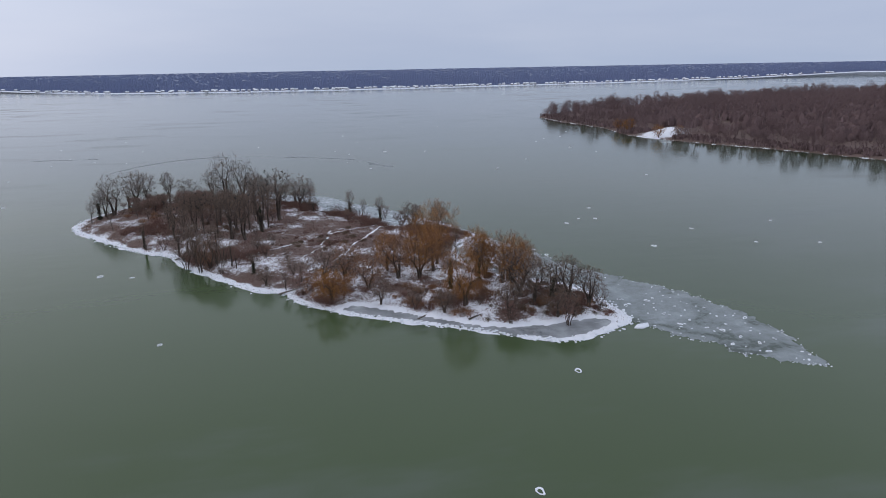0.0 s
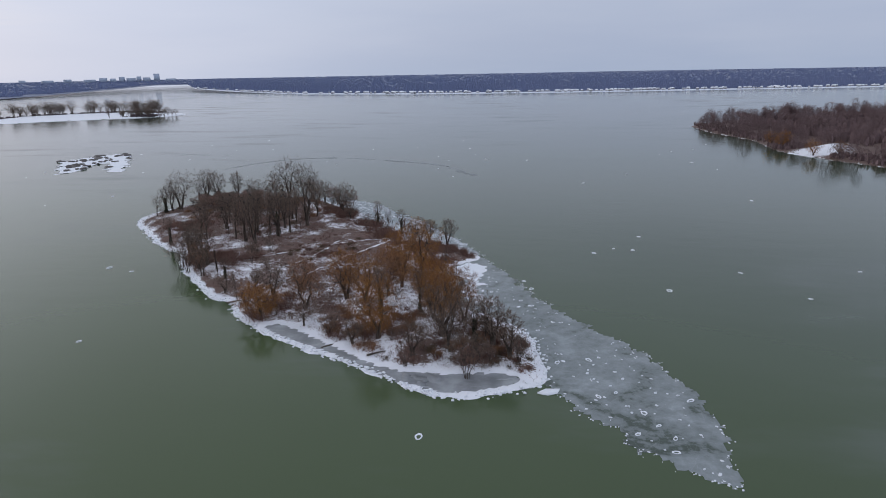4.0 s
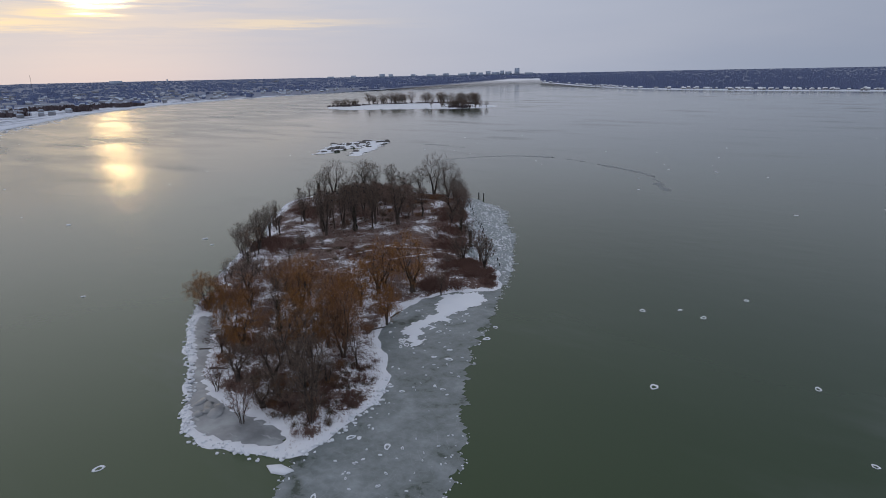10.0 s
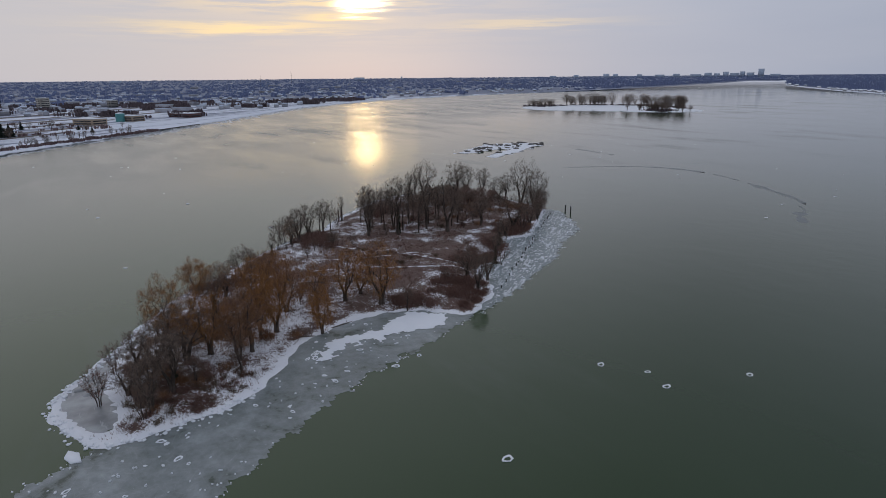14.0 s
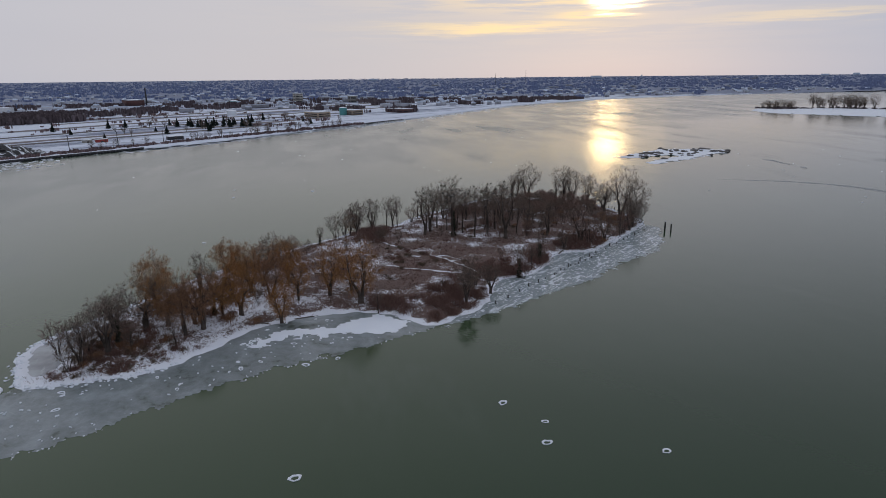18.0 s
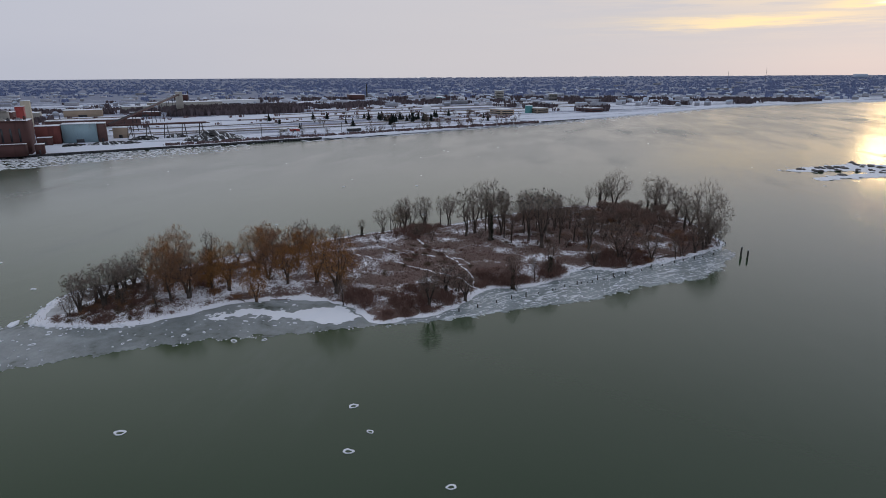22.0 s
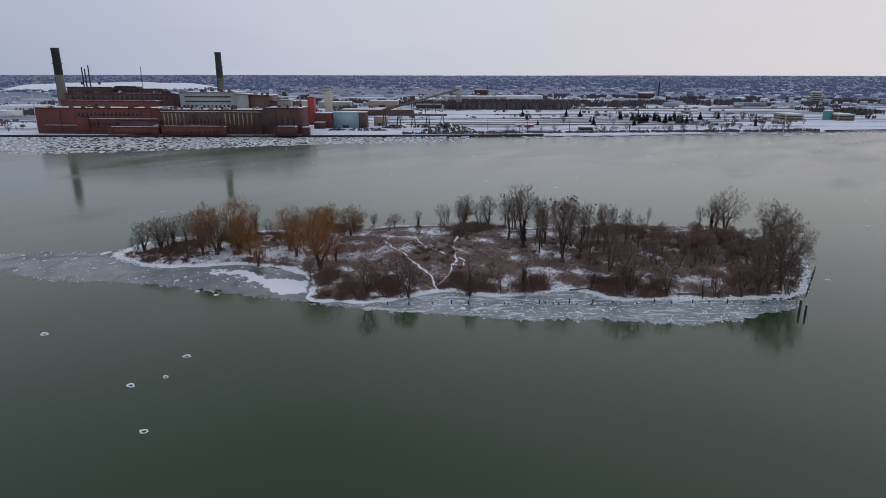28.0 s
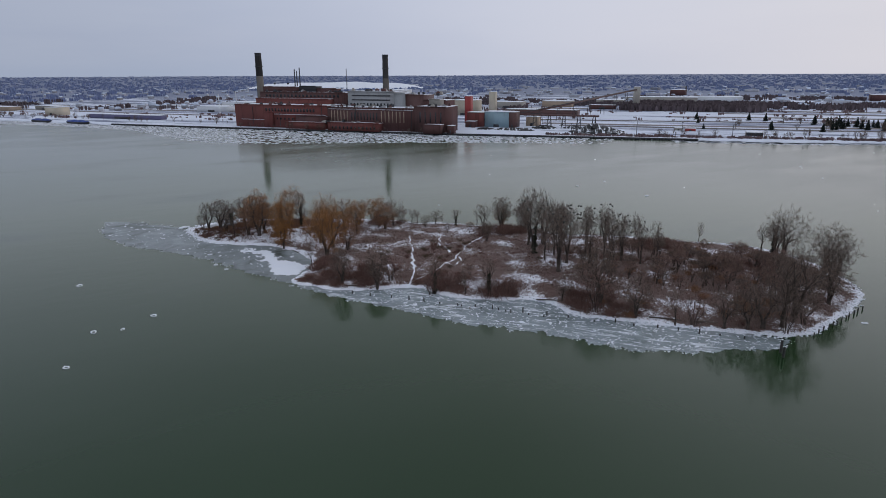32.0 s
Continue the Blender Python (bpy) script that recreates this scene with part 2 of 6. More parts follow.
def make_ice():
    """Grey shelf ice: wet and dark here, frosted there, with healed cracks."""
    m, n = material("grey_shelf_ice")
    at = where(n)
    swirl = n.add("ShaderNodeTexNoise", Vector=at, Scale=0.085, Detail=3.5, Roughness=0.5, Distortion=1.0)
    big = swirl.outputs[0]
    mid = noise_at(n, at, 0.55, 4, 0.6)
    crack = n.add("ShaderNodeTexVoronoi", Vector=where(n, (0.32, 0.32, 0.32)), feature="DISTANCE_TO_EDGE", Scale=1.0).outputs["Distance"]
    col = n.ramp(n.math("ADD", n.math("MULTIPLY", big, 0.65), n.math("MULTIPLY", mid, 0.35)), [(0.385, (0.035, 0.052, 0.038)), (0.43, (0.125, 0.147, 0.145)), (0.54, (0.19, 0.215, 0.222)), (0.66, (0.27, 0.30, 0.315))])
    col = n.mix(n.smooth(crack, 0.0, 0.02, 0.10, 0.0), col, (0.55, 0.58, 0.60, 1))
    frost = noise_at(n, at, 1.7, 4, 0.7)
    col = n.mix(n.smooth(frost, 0.64, 0.74, 0.0, 0.4), col, (0.62, 0.65, 0.69, 1))
    # on the southern shelf the wind has drawn the snow out in white ribs along the shore
    turned = n.add("ShaderNodeMapping", i0=at)
    turned.inputs["Rotation"].default_value = (0, 0, radians(48))
    ribs = n.add("ShaderNodeMapping", i0=turned.outputs[0])
    ribs.inputs["Scale"].default_value = (0.11, 0.55, 1.0)
    rib = n.add("ShaderNodeTexNoise", Vector=ribs.outputs[0], Scale=1.0, Detail=5.0, Roughness=0.6, Distortion=1.2).outputs[0]
    south = n.smooth(n.add("ShaderNodeSeparateXYZ", i0=at).outputs[1], -5.0, 20.0)
    col = n.mix(n.math("MULTIPLY", south, 0.45), col, (0.20, 0.25, 0.275, 1))
    col = n.mix(n.math("MULTIPLY", n.smooth(rib, 0.54, 0.63, 0.0, 0.8), south), col, (0.70, 0.73, 0.78, 1))
    rough = n.math("ADD", 0.22, n.math("MULTIPLY", mid, 0.35))
    finish(n, col, rough, n.math("ADD", mid, frost), 0.4, 0.15)
    return m


def make_pond_ice():
    m, n = material("smooth_grey_ice")
    at = where(n)
    big = noise_at(n, at, 0.16, 4)
    col = n.ramp(big, [(0.35, (0.17, 0.18, 0.19)), (0.5, (0.25, 0.26, 0.275)), (0.68, (0.36, 0.38, 0.40))])
    streak = noise_at(n, where(n, (0.25, 1.0, 1)), 0.8, 3)
    col = n.mix(n.smooth(streak, 0.62, 0.72, 0.0, 0.5), col, (0.5, 0.52, 0.55, 1))
    finish(n, col, 0.3, big, 0.2, 0.1)
    return m


def make_mainland():
    """Snowed fields broken by grass, hedges and yards, tinted blue-grey to stand for haze."""
    m, n = material("hazed_winter_fields")
    at = where(n)
    turned = n.add("ShaderNodeMapping", i0=at)
    turned.inputs["Rotation"].default_value = (0, 0, radians(-128))
    strips = n.add("ShaderNodeMapping", i0=turned.outputs[0])
    strips.inputs["Scale"].default_value = (0.004, 0.022, 0)
    field = n.add("ShaderNodeTexVoronoi", Vector=strips.outputs[0], Scale=1.0).outputs["Color"]
    patch = noise_at(n, strips.outputs[0], 1.3, 5, 0.65)
    fine = noise_at(n, strips.outputs[0], 9.0, 5, 0.7)
    pick = n.add("ShaderNodeSeparateColor", i0=field).outputs[0]
    v = n.math("ADD", n.math("ADD", n.math("MULTIPLY", pick, 0.35), n.math("MULTIPLY", patch, 0.9)), n.math("MULTIPLY", fine, 0.8))
    share = n.add("ShaderNodeAttribute", attribute_name="litter").outputs["Fac"]
    f = n.smooth(n.math("ADD", v, n.math("MULTIPLY", share, 0.7)), 1.02, 1.26)
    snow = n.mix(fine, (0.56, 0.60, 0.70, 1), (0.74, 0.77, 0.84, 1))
    # the bare ground's tone carries distance haze as blue in its base colour
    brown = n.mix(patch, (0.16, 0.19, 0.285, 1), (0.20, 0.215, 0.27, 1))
    finish(n, n.mix(f, snow, brown), 0.9)
    return m


def make_brick(name, color, tint):
    m, n = material(name)
    at = where(n)
    stain = noise_at(n, where(n, (0.05, 0.05, 0.02)), 1.0, 4, 0.6)
    drip = noise_at(n, where(n, (0.35, 0.35, 0.03)), 1.0, 4)
    fine = noise_at(n, at, 0.9, 4)
    col = n.mix(stain, tuple(color) + (1,), tuple(tint) + (1,))
    col = n.mix(n.smooth(drip, 0.5, 0.72, 0.0, 0.55), col, tuple(c * 0.5 for c in color) + (1,))
    course = n.add("ShaderNodeTexWave", Vector=where(n, (0, 0, 0.4)), bands_direction="Z", Scale=1.0, Distortion=0.4)
    col = n.mix(n.math("MULTIPLY", n.math("MULTIPLY", course.outputs["Fac"], fine), 0.3), col, tuple(c * 0.6 for c in tint) + (1,))
    finish(n, col, 0.9, fine, 0.4, 0.2)
    return m


def make_ribbed(name, color, rib=0.5):
    """Profiled metal cladding."""
    m, n = material(name)
    at = where(n, (rib, rib * 0.6, 0))
    wave = n.add("ShaderNodeTexWave", Vector=at, bands_direction="X", Scale=1.0).outputs["Fac"]
    rust = noise_at(n, where(n, (0.25, 0.25, 0.06)), 1.0, 5, 0.65)
    col = n.mix(wave, tuple(c * 0.82 for c in color) + (1,), tuple(color) + (1,))
    col = n.mix(n.smooth(rust, 0.55, 0.75, 0.0, 0.45), col, (0.16, 0.12, 0.10, 1))
    finish(n, col, 0.55, wave, 0.5, 0.15, Metallic=0.15)
    return m


WATER = make_water()
SNOW = make_snow()
CLEAN_SNOW = make_snow("fresh_snow", 0.06)
GROUND = make_island_ground()
ICE = make_ice()
POND = make_pond_ice()
FIELDS = make_mainland()
BARK = twig_stuff("dark_bark", (0.062, 0.049, 0.043), (0.125, 0.10, 0.086), 0.75)
TWIG = twig_stuff("bare_twigs", (0.155, 0.114, 0.093), (0.305, 0.228, 0.184))
WILLOW = twig_stuff("willow_twigs", (0.29, 0.135, 0.050), (0.50, 0.245, 0.092))
RUST_TWIG = twig_stuff("rusty_leaved_twigs", (0.25, 0.13, 0.075), (0.42, 0.23, 0.135))
BRUSH = twig_stuff("red_brown_brush", (0.175, 0.098, 0.083), (0.33, 0.20, 0.165))
GROVE = twig_stuff("grove_twigs", (0.235, 0.15, 0.125), (0.40, 0.265, 0.215))
STALK = twig_stuff("dry_stalks", (0.12, 0.083, 0.058), (0.24, 0.175, 0.122))
IVY = twig_stuff("ivy", (0.035, 0.04, 0.028), (0.065, 0.07, 0.045))
FIR = twig_stuff("dark_conifer", (0.022, 0.03, 0.026), (0.04, 0.052, 0.044))
# distance haze is put into the next two wood colours as pale blue
HAZED_WOOD = twig_stuff("hazed_winter_woods", (0.195, 0.24, 0.40), (0.245, 0.285, 0.44), 0.95)
HAZED_HORIZON_WOOD = twig_stuff("horizon_woods", (0.195, 0.25, 0.415), (0.225, 0.28, 0.44), 0.97)
YARD_WOOD = twig_stuff("purple_brown_woods", (0.12, 0.092, 0.10), (0.19, 0.15, 0.16), 0.7)
FAR_TWIG = twig_stuff("woodland_twigs", (0.18, 0.122, 0.125), (0.285, 0.205, 0.205), 0.65)
NEST = plain("nest_sticks", (0.035, 0.028, 0.024), 0.95, 0.4)
LOG = plain("weathered_log", (0.11, 0.09, 0.075), 0.9, 0.5, 1.0)
PILE = plain("wet_pile_wood", (0.045, 0.04, 0.038), 0.7, 0.4, 1.5)
BRICK = make_brick("red_brick", (0.125, 0.037, 0.034), (0.20, 0.060, 0.049))
BRICK_DARK = make_brick("dark_brick", (0.075, 0.037, 0.036), (0.13, 0.058, 0.052))
CLAD_GREY = make_ribbed("grey_cladding", (0.34, 0.345, 0.35), 0.35)
CLAD_BLUE = make_ribbed("pale_blue_cladding", (0.30, 0.42, 0.47), 0.8)
CLAD_RED = make_ribbed("red_cladding", (0.37, 0.05, 0.045), 0.5)
CLAD_BROWN = make_ribbed("brown_cladding", (0.12, 0.058, 0.052), 0.5)
CONCRETE = plain("stained_concrete", (0.30, 0.28, 0.25), 0.9, 0.4, 0.3)
STACK = plain("sooty_concrete", (0.13, 0.115, 0.10), 0.9, 0.5, 0.15)
CREAM = plain("cream_plaster", (0.48, 0.42, 0.33), 0.85, 0.25, 0.2)
WHITE = plain("white_paint", (0.62, 0.63, 0.65), 0.6, 0.2, 0.3)
STEEL = plain("dark_steel", (0.05, 0.05, 0.055), 0.6, 0.4, 1.0, 0.5)
def make_coal_snow():
    """Coal with snow lying in streaks down the slope."""
    m, n = material("snow_streaked_coal")
    turned = n.add("ShaderNodeMapping", i0=where(n))
    turned.inputs["Rotation"].default_value = (0, 0, radians(35))
    streak = n.add("ShaderNodeMapping", i0=turned.outputs[0])
    streak.inputs["Scale"].default_value = (0.30, 0.07, 0.1)
    f = n.smooth(noise_at(n, streak.outputs[0], 1.0, 5, 0.7), 0.51, 0.58)
    col = n.mix(f, (0.016, 0.016, 0.018, 1), (0.72, 0.75, 0.80, 1))
    finish(n, col, 0.75, f, 0.4, 0.3)
    return m


COAL_SNOW = make_coal_snow()
COAL = plain("coal", (0.018, 0.018, 0.02), 0.6, 0.5, 2.0)
GLASS_DARK = plain("dark_glazing", (0.03, 0.032, 0.036), 0.2, 0.3)
BLUE = plain("blue_tarpaulin", (0.03, 0.07, 0.28), 0.6, 0.4, 0.6)
TEAL = plain("teal_paint", (0.10, 0.33, 0.33), 0.5, 0.25, 0.4)
TAN = plain("tan_brick", (0.30, 0.23, 0.17), 0.9, 0.3, 0.3)
HOUSE = plain("house_walls", (0.33, 0.33, 0.36), 0.85, 0.6, 0.3, island=True)
# far roof snow is dimmed and blued, far towers paled: haze as base colour
ROOFS = plain("hazed_snow_roofs", (0.42, 0.47, 0.57), 0.85, 0.25, 0.05, island=True)
HAZY_TOWER = plain("hazed_concrete", (0.40, 0.46, 0.57), 0.9, 0.3, 0.05, island=True)
EARTH = plain("brown_bank_earth", (0.14, 0.12, 0.115), 0.9, 0.5, 0.08)
ROCK = plain("shore_rock", (0.11, 0.10, 0.095), 0.85, 0.4, 1.0)

# ---- mesh building ----
class Shape:
    """Triangles gathered piece by piece."""

    def __init__(self):
        self.v, self.f, self.n = [], [], 0

    def add(self, verts, faces):
        verts = np.asarray(verts, float).reshape(-1, 3)
        faces = np.asarray(faces, int)
        if len(faces) and faces.shape[1] == 4:
            faces = np.concatenate([faces[:, [0, 1, 2]], faces[:, [0, 2, 3]]])
        self.v.append(verts)
        self.f.append(faces + self.n)
        self.n += len(verts)

    def arrays(self):
        return np.concatenate(self.v), np.concatenate(self.f)

    def box(self, x0, x1, y0, y1, z0, z1, m=None):
        v = np.array([(x, y, z) for z in (z0, z1) for x, y in ((x0, y0), (x1, y0), (x1, y1), (x0, y1))], float)
        if m is not None:
            v = (np.array(m.to_3x3()) @ v.T).T + np.array(m.translation)
        self.add(v, [(3, 2, 1, 0), (4, 5, 6, 7), (0, 1, 5, 4), (1, 2, 6, 5), (2, 3, 7, 6), (3, 0, 4, 7)])

    def tube(self, p, q, r0, r1, sides=4, cap=False):
        p, q = np.asarray(p, float), np.asarray(q, float)
        d = q - p
        d = d / max(np.linalg.norm(d), 1e-6)
        a = np.cross(d, (0.31, 0.77, 0.2) if abs(d[2]) > 0.9 else (0, 0, 1.0))
        a /= max(np.linalg.norm(a), 1e-6)
        b = np.cross(d, a)
        ang = np.arange(sides) * 2 * math.pi / sides
        ring = np.cos(ang)[:, None] * a + np.sin(ang)[:, None] * b
        f = [(i, (i + 1) % sides, sides + (i + 1) % sides, sides + i) for i in range(sides)]
        self.add(np.concatenate([p + ring * r0, q + ring * r1]), f)
        if cap:
            self.add(np.concatenate([q + ring * r1, [q]]), [(i, (i + 1) % sides, sides) for i in range(sides)])

    def shards(self, base, tip, width):
        """Thin triangles from base points to tips."""
        base, tip = np.asarray(base, float), np.asarray(tip, float)
        d = tip - base
        side = np.cross(d, np.random.normal(size=d.shape))
        side *= (np.asarray(width).reshape(-1, 1) * 0.5) / np.maximum(np.linalg.norm(side, axis=1, keepdims=True), 1e-6)
        k = len(base)
        v = np.stack([base - side, base + side, tip], 1).reshape(-1, 3)
        self.add(v, np.arange(3 * k).reshape(-1, 3))

    def blob(self, c, r, squash=1.0, rough=0.25, rings=3, sides=7):
        """A rough lump."""
        v, f = [], []
        for i in range(1, rings + 1):
            th = math.pi * i / (rings + 1)
            for j in range(sides):
                k = r * (1 + random.uniform(-rough, rough))
                ph = 2 * math.pi * (j + 0.5 * (i % 2)) / sides
                v.append((c[0] + k * math.sin(th) * math.cos(ph), c[1] + k * math.sin(th) * math.sin(ph), c[2] + squash * k * math.cos(th)))
        v += [(c[0], c[1], c[2] + r * squash), (c[0], c[1], c[2] - r * squash)]
        top, low = len(v) - 2, len(v) - 1
        for j in range(sides):
            k = (j + 1) % sides
            f.append((top, j, k))
            f.append((low, (rings - 1) * sides + k, (rings - 1) * sides + j))
            for i in range(rings - 1):
                a, b, c2, d = i * sides + j, i * sides + k, (i + 1) * sides + k, (i + 1) * sides + j
                f += [(a, d, c2), (a, c2, b)]
        self.add(v, f)

    def place(self, arrays, mats):
        """Copies of a template (verts, faces), moved by each (x, y, z, turn, scale, tall)."""
        v0, f0 = arrays
        for x, y, z, turn, s, tall in mats:
            c, d = math.cos(turn) * s, math.sin(turn) * s
            self.add(np.stack([v0[:, 0] * c - v0[:, 1] * d + x, v0[:, 0] * d + v0[:, 1] * c + y, v0[:, 2] * s * tall + z], 1), f0)


def to_mesh(name, shape, mat):
    v, f = shape.arrays() if isinstance(shape, Shape) else shape
    me = bpy.data.meshes.new(name)
    me.vertices.add(len(v))
    me.vertices.foreach_set("co", np.ascontiguousarray(v, dtype=np.float32).ravel())
    me.loops.add(len(f) * 3)
    me.loops.foreach_set("vertex_index", np.ascontiguousarray(f, dtype=np.int32).ravel())
    me.polygons.add(len(f))
    me.polygons.foreach_set("loop_start", np.arange(0, len(f) * 3, 3, dtype=np.int32))
    me.update(calc_edges=True)
    me.materials.append(mat)
    return me


def part(name, shape, mat, parent=None, label="", smooth=False):
    me = to_mesh(name, shape, mat)
    if smooth:
        me.polygons.foreach_set("use_smooth", np.ones(len(me.polygons), dtype=bool))
    ob = new(name, me)
    ob.parent = parent
    if label:
        ob["label"] = label
    return ob


def thing(name, x, y, z, label, category, group="", kind="", turn=0.0):
    ob = new(name)
    ob.empty_display_size = 0.3
    ob.matrix_basis = pose(x, y, z, 0, 0, turn)
    return tagged(ob, label, category, group, kind)


def smoothstep(lo, hi, x):
    t = np.clip((np.asarray(x, float) - lo) / (hi - lo), 0, 1)
    return t * t * (3 - 2 * t)


def inside_depth(poly, x, y):
    """Metres inside (positive) or outside (negative) a closed outline."""
    x, y = np.asarray(x, float), np.asarray(y, float)
    best = np.full(x.shape, 1e9)
    inner = np.zeros(x.shape, bool)
    for (ax, ay), (bx, by) in zip(poly, poly[1:] + poly[:1]):
        dx, dy = bx - ax, by - ay
        t = np.clip(((x - ax) * dx + (y - ay) * dy) / (dx * dx + dy * dy), 0, 1)
        best = np.minimum(best, np.hypot(x - ax - t * dx, y - ay - t * dy))
        if ay != by:
            inner ^= ((ay > y) != (by > y)) & (x < dx * (y - ay) / dy + ax)
    return np.where(inner, best, -best)


def rounded(poly, times=2):
    """Corner cutting: a smoother closed outline."""
    for _ in range(times):
        out = []
        for (ax, ay), (bx, by) in zip(poly, poly[1:] + poly[:1]):
            out += [(0.75 * ax + 0.25 * bx, 0.75 * ay + 0.25 * by), (0.25 * ax + 0.75 * bx, 0.25 * ay + 0.75 * by)]
        poly = out
    return poly


def wobble(x, y, size, seed=0.0):
    """Smooth noise, about -1 to 1, over arrays."""
    out = np.zeros(np.shape(x))
    rng = np.random.RandomState(int(seed * 7) + 11)
    for k in range(6):
        a, s, p = rng.uniform(0, 2 * math.pi), rng.uniform(0.7, 2.4) / size, rng.uniform(0, 6.28)
        b, p2 = rng.uniform(0, 2 * math.pi), rng.uniform(0, 6.28)
        out = out + np.sin((x * math.cos(a) + y * math.sin(a)) * s * 2 + p) * np.sin((x * math.cos(b) + y * math.sin(b)) * s * 2 + p2)
    return out / 2.4


def sheet(poly, step, height, fray=0.0, size=6.0, seed=1, over=2.0):
    """A grid cut to an outline: verts, faces and the depth inside at each vertex."""
    xs = [p[0] for p in poly]
    ys = [p[1] for p in poly]
    gx = np.arange(min(xs) - over - step, max(xs) + over + 2 * step, step)
    gy = np.arange(min(ys) - over - step, max(ys) + over + 2 * step, step)
    x, y = np.meshgrid(gx, gy)
    rng = np.random.RandomState(seed)
    x = x + rng.uniform(-0.3, 0.3, x.shape) * step
    y = y + rng.uniform(-0.3, 0.3, y.shape) * step
    d = inside_depth(poly, x, y)
    if fray:
        d = d + fray * (wobble(x, y, size, seed) + 0.6 * wobble(x, y, size * 0.33, seed + 1))
    idx = np.arange(x.size).reshape(x.shape)
    keep = d > -over
    quad = keep[:-1, :-1] & keep[1:, :-1] & keep[:-1, 1:] & keep[1:, 1:]
    a, b, c, e = idx[:-1, :-1][quad], idx[:-1, 1:][quad], idx[1:, 1:][quad], idx[1:, :-1][quad]
    f = np.concatenate([np.stack([a, b, c], 1), np.stack([a, c, e], 1)])
    used = np.unique(f)
    back = np.zeros(x.size, int)
    back[used] = np.arange(len(used))
    x, y, d = x.ravel()[used], y.ravel()[used], d.ravel()[used]
    return (np.stack([x, y, height(x, y, d)], 1), back[f]), d


# ---- the plan ----
ISLAND = [(-121, 46), (-109, 33), (-82, 2), (-65, -8), (-58, -24), (-42, -42), (-28, -59), (-19, -60), (-13, -73), (0, -84), (16, -94), (31, -101.5), (44, -110), (58, -118.5),
          (71, -115.5), (82, -110), (83, -98), (78.5, -80), (70, -70), (58, -62), (50, -52), (46, -40), (46, -26), (53, -14), (62, -8), (55, 4), (44, 14.5), (33, 17), (24, 21),
          (20, 33), (12, 43), (-3, 50), (-7, 60), (-5, 68), (-20, 84), (-33, 98), (-50, 114.5), (-72, 111), (-86, 109), (-105, 102), (-119, 82), (-125, 62)]
POND_LINE = [(-0.9, -79.7), (4.5, -78.1), (16.9, -86.8), (29.9, -96.1), (38.9, -102.8), (45.8, -105.6), (52.7, -106.3), (58.5, -106.3), (63.1, -105.4), (70.0, -105.0), (75.0, -105.0), (76.6, -108.4), (70.4, -112.3), (64.4, -114.6), (58.3, -115.9), (48.5, -112.0), (41.8, -108.3), (30.9, -100.5), (19.8, -94.1), (10.8, -89.3), (2.1, -83.9)]
ICE_SHEET = [(117, -147), (119, -118), (114, -103), (110, -90), (96, -73), (82, -50), (72, -26), (65, -8), (50, 21), (35.5, 45), (27, 59), (10, 76), (3, 89), (-3, 97), (-16, 105), (-36, 115),
             (-47, 115), (-40, 100), (-14, 70), (-10, 50), (10, 38), (20, 20), (40, 8), (52, -10), (38, -30), (44, -55), (66, -75), (76, -95), (78, -108), (85, -113), (86, -120), (94, -126), (97, -134), (106, -141)]
SNOW_PATCH = [(68.1, -60.4), (58.4, -53.1), (54.3, -45.5), (57.5, -37.9), (52.9, -33.2), (48.9, -25.6), (49.4, -18.4), (56.8, -12.6), (61.7, -14.1), (65.7, -21.4), (65.4, -27.3), (63.1, -31.8), (64.6, -40.3), (64.1, -45.5), (66.1, -51.9), (68.0, -56.2)]
MAIN = rounded(ISLAND, 1)
POND_EDGE = rounded(POND_LINE, 1)


def ground_z(x, y):
    """Height of the island's ground."""
    x, y = np.asarray(x, float), np.asarray(y, float)
    d = inside_depth(MAIN, x, y) + 0.9 * wobble(x, y, 5.5, 3)
    p = inside_depth(POND_EDGE, x, y)
    bank = np.minimum(d, np.where(p > 0, 0.2, -p + 0.2) * 1.0 + np.where((x < 88) & (p < -12), 99, 0))
    z = 0.35 * smoothstep(-0.6, 0.8, d) - 0.5 * (1 - smoothstep(-1.6, -0.2, d)) + 1.3 * smoothstep(2.0, 11.0, bank)
    z = z + 1.9 * np.exp(-((x + 68) ** 2 + (y - 62) ** 2) / 900.0) + 0.8 * np.exp(-((x + 20) ** 2 + (y + 5) ** 2) / 1500.0) + 0.8 * np.exp(-((x - 48) ** 2 + (y + 82) ** 2) / 300.0)
    z = z + smoothstep(3, 8, bank) * (0.28 * wobble(x, y, 9.0, 5) + 0.12 * wobble(x, y, 2.5, 6)) + 0.12 * wobble(x, y, 1.6, 9) * smoothstep(0, 1, d)
    return np.where(p > 0, -0.15, z)


def gz(x, y):
    return float(ground_z(np.array([x]), np.array([y]))[0])


# ---- water: one sheet to the horizon ----
ring = np.array([0, 60, 140, 300, 600, 1200, 2400, 5300.0])
turns = np.arange(96) * 2 * math.pi / 96
vw = np.concatenate([[(0, 0, 0)]] + [np.stack([r * np.cos(turns), r * np.sin(turns), 0 * turns], 1) for r in ring[1:]])
fw = [(0, 1 + i, 1 + (i + 1) % 96) for i in range(96)]
for k in range(len(ring) - 2):
    for i in range(96):
        a, b = 1 + k * 96 + i, 1 + k * 96 + (i + 1) % 96
        fw += [(a, a + 96, b + 96), (a, b + 96, b)]
tagged(part("water", (vw, np.array(fw)), WATER), "calm grey-green river water with faint ripples and skim ice", "river", kind="structure")

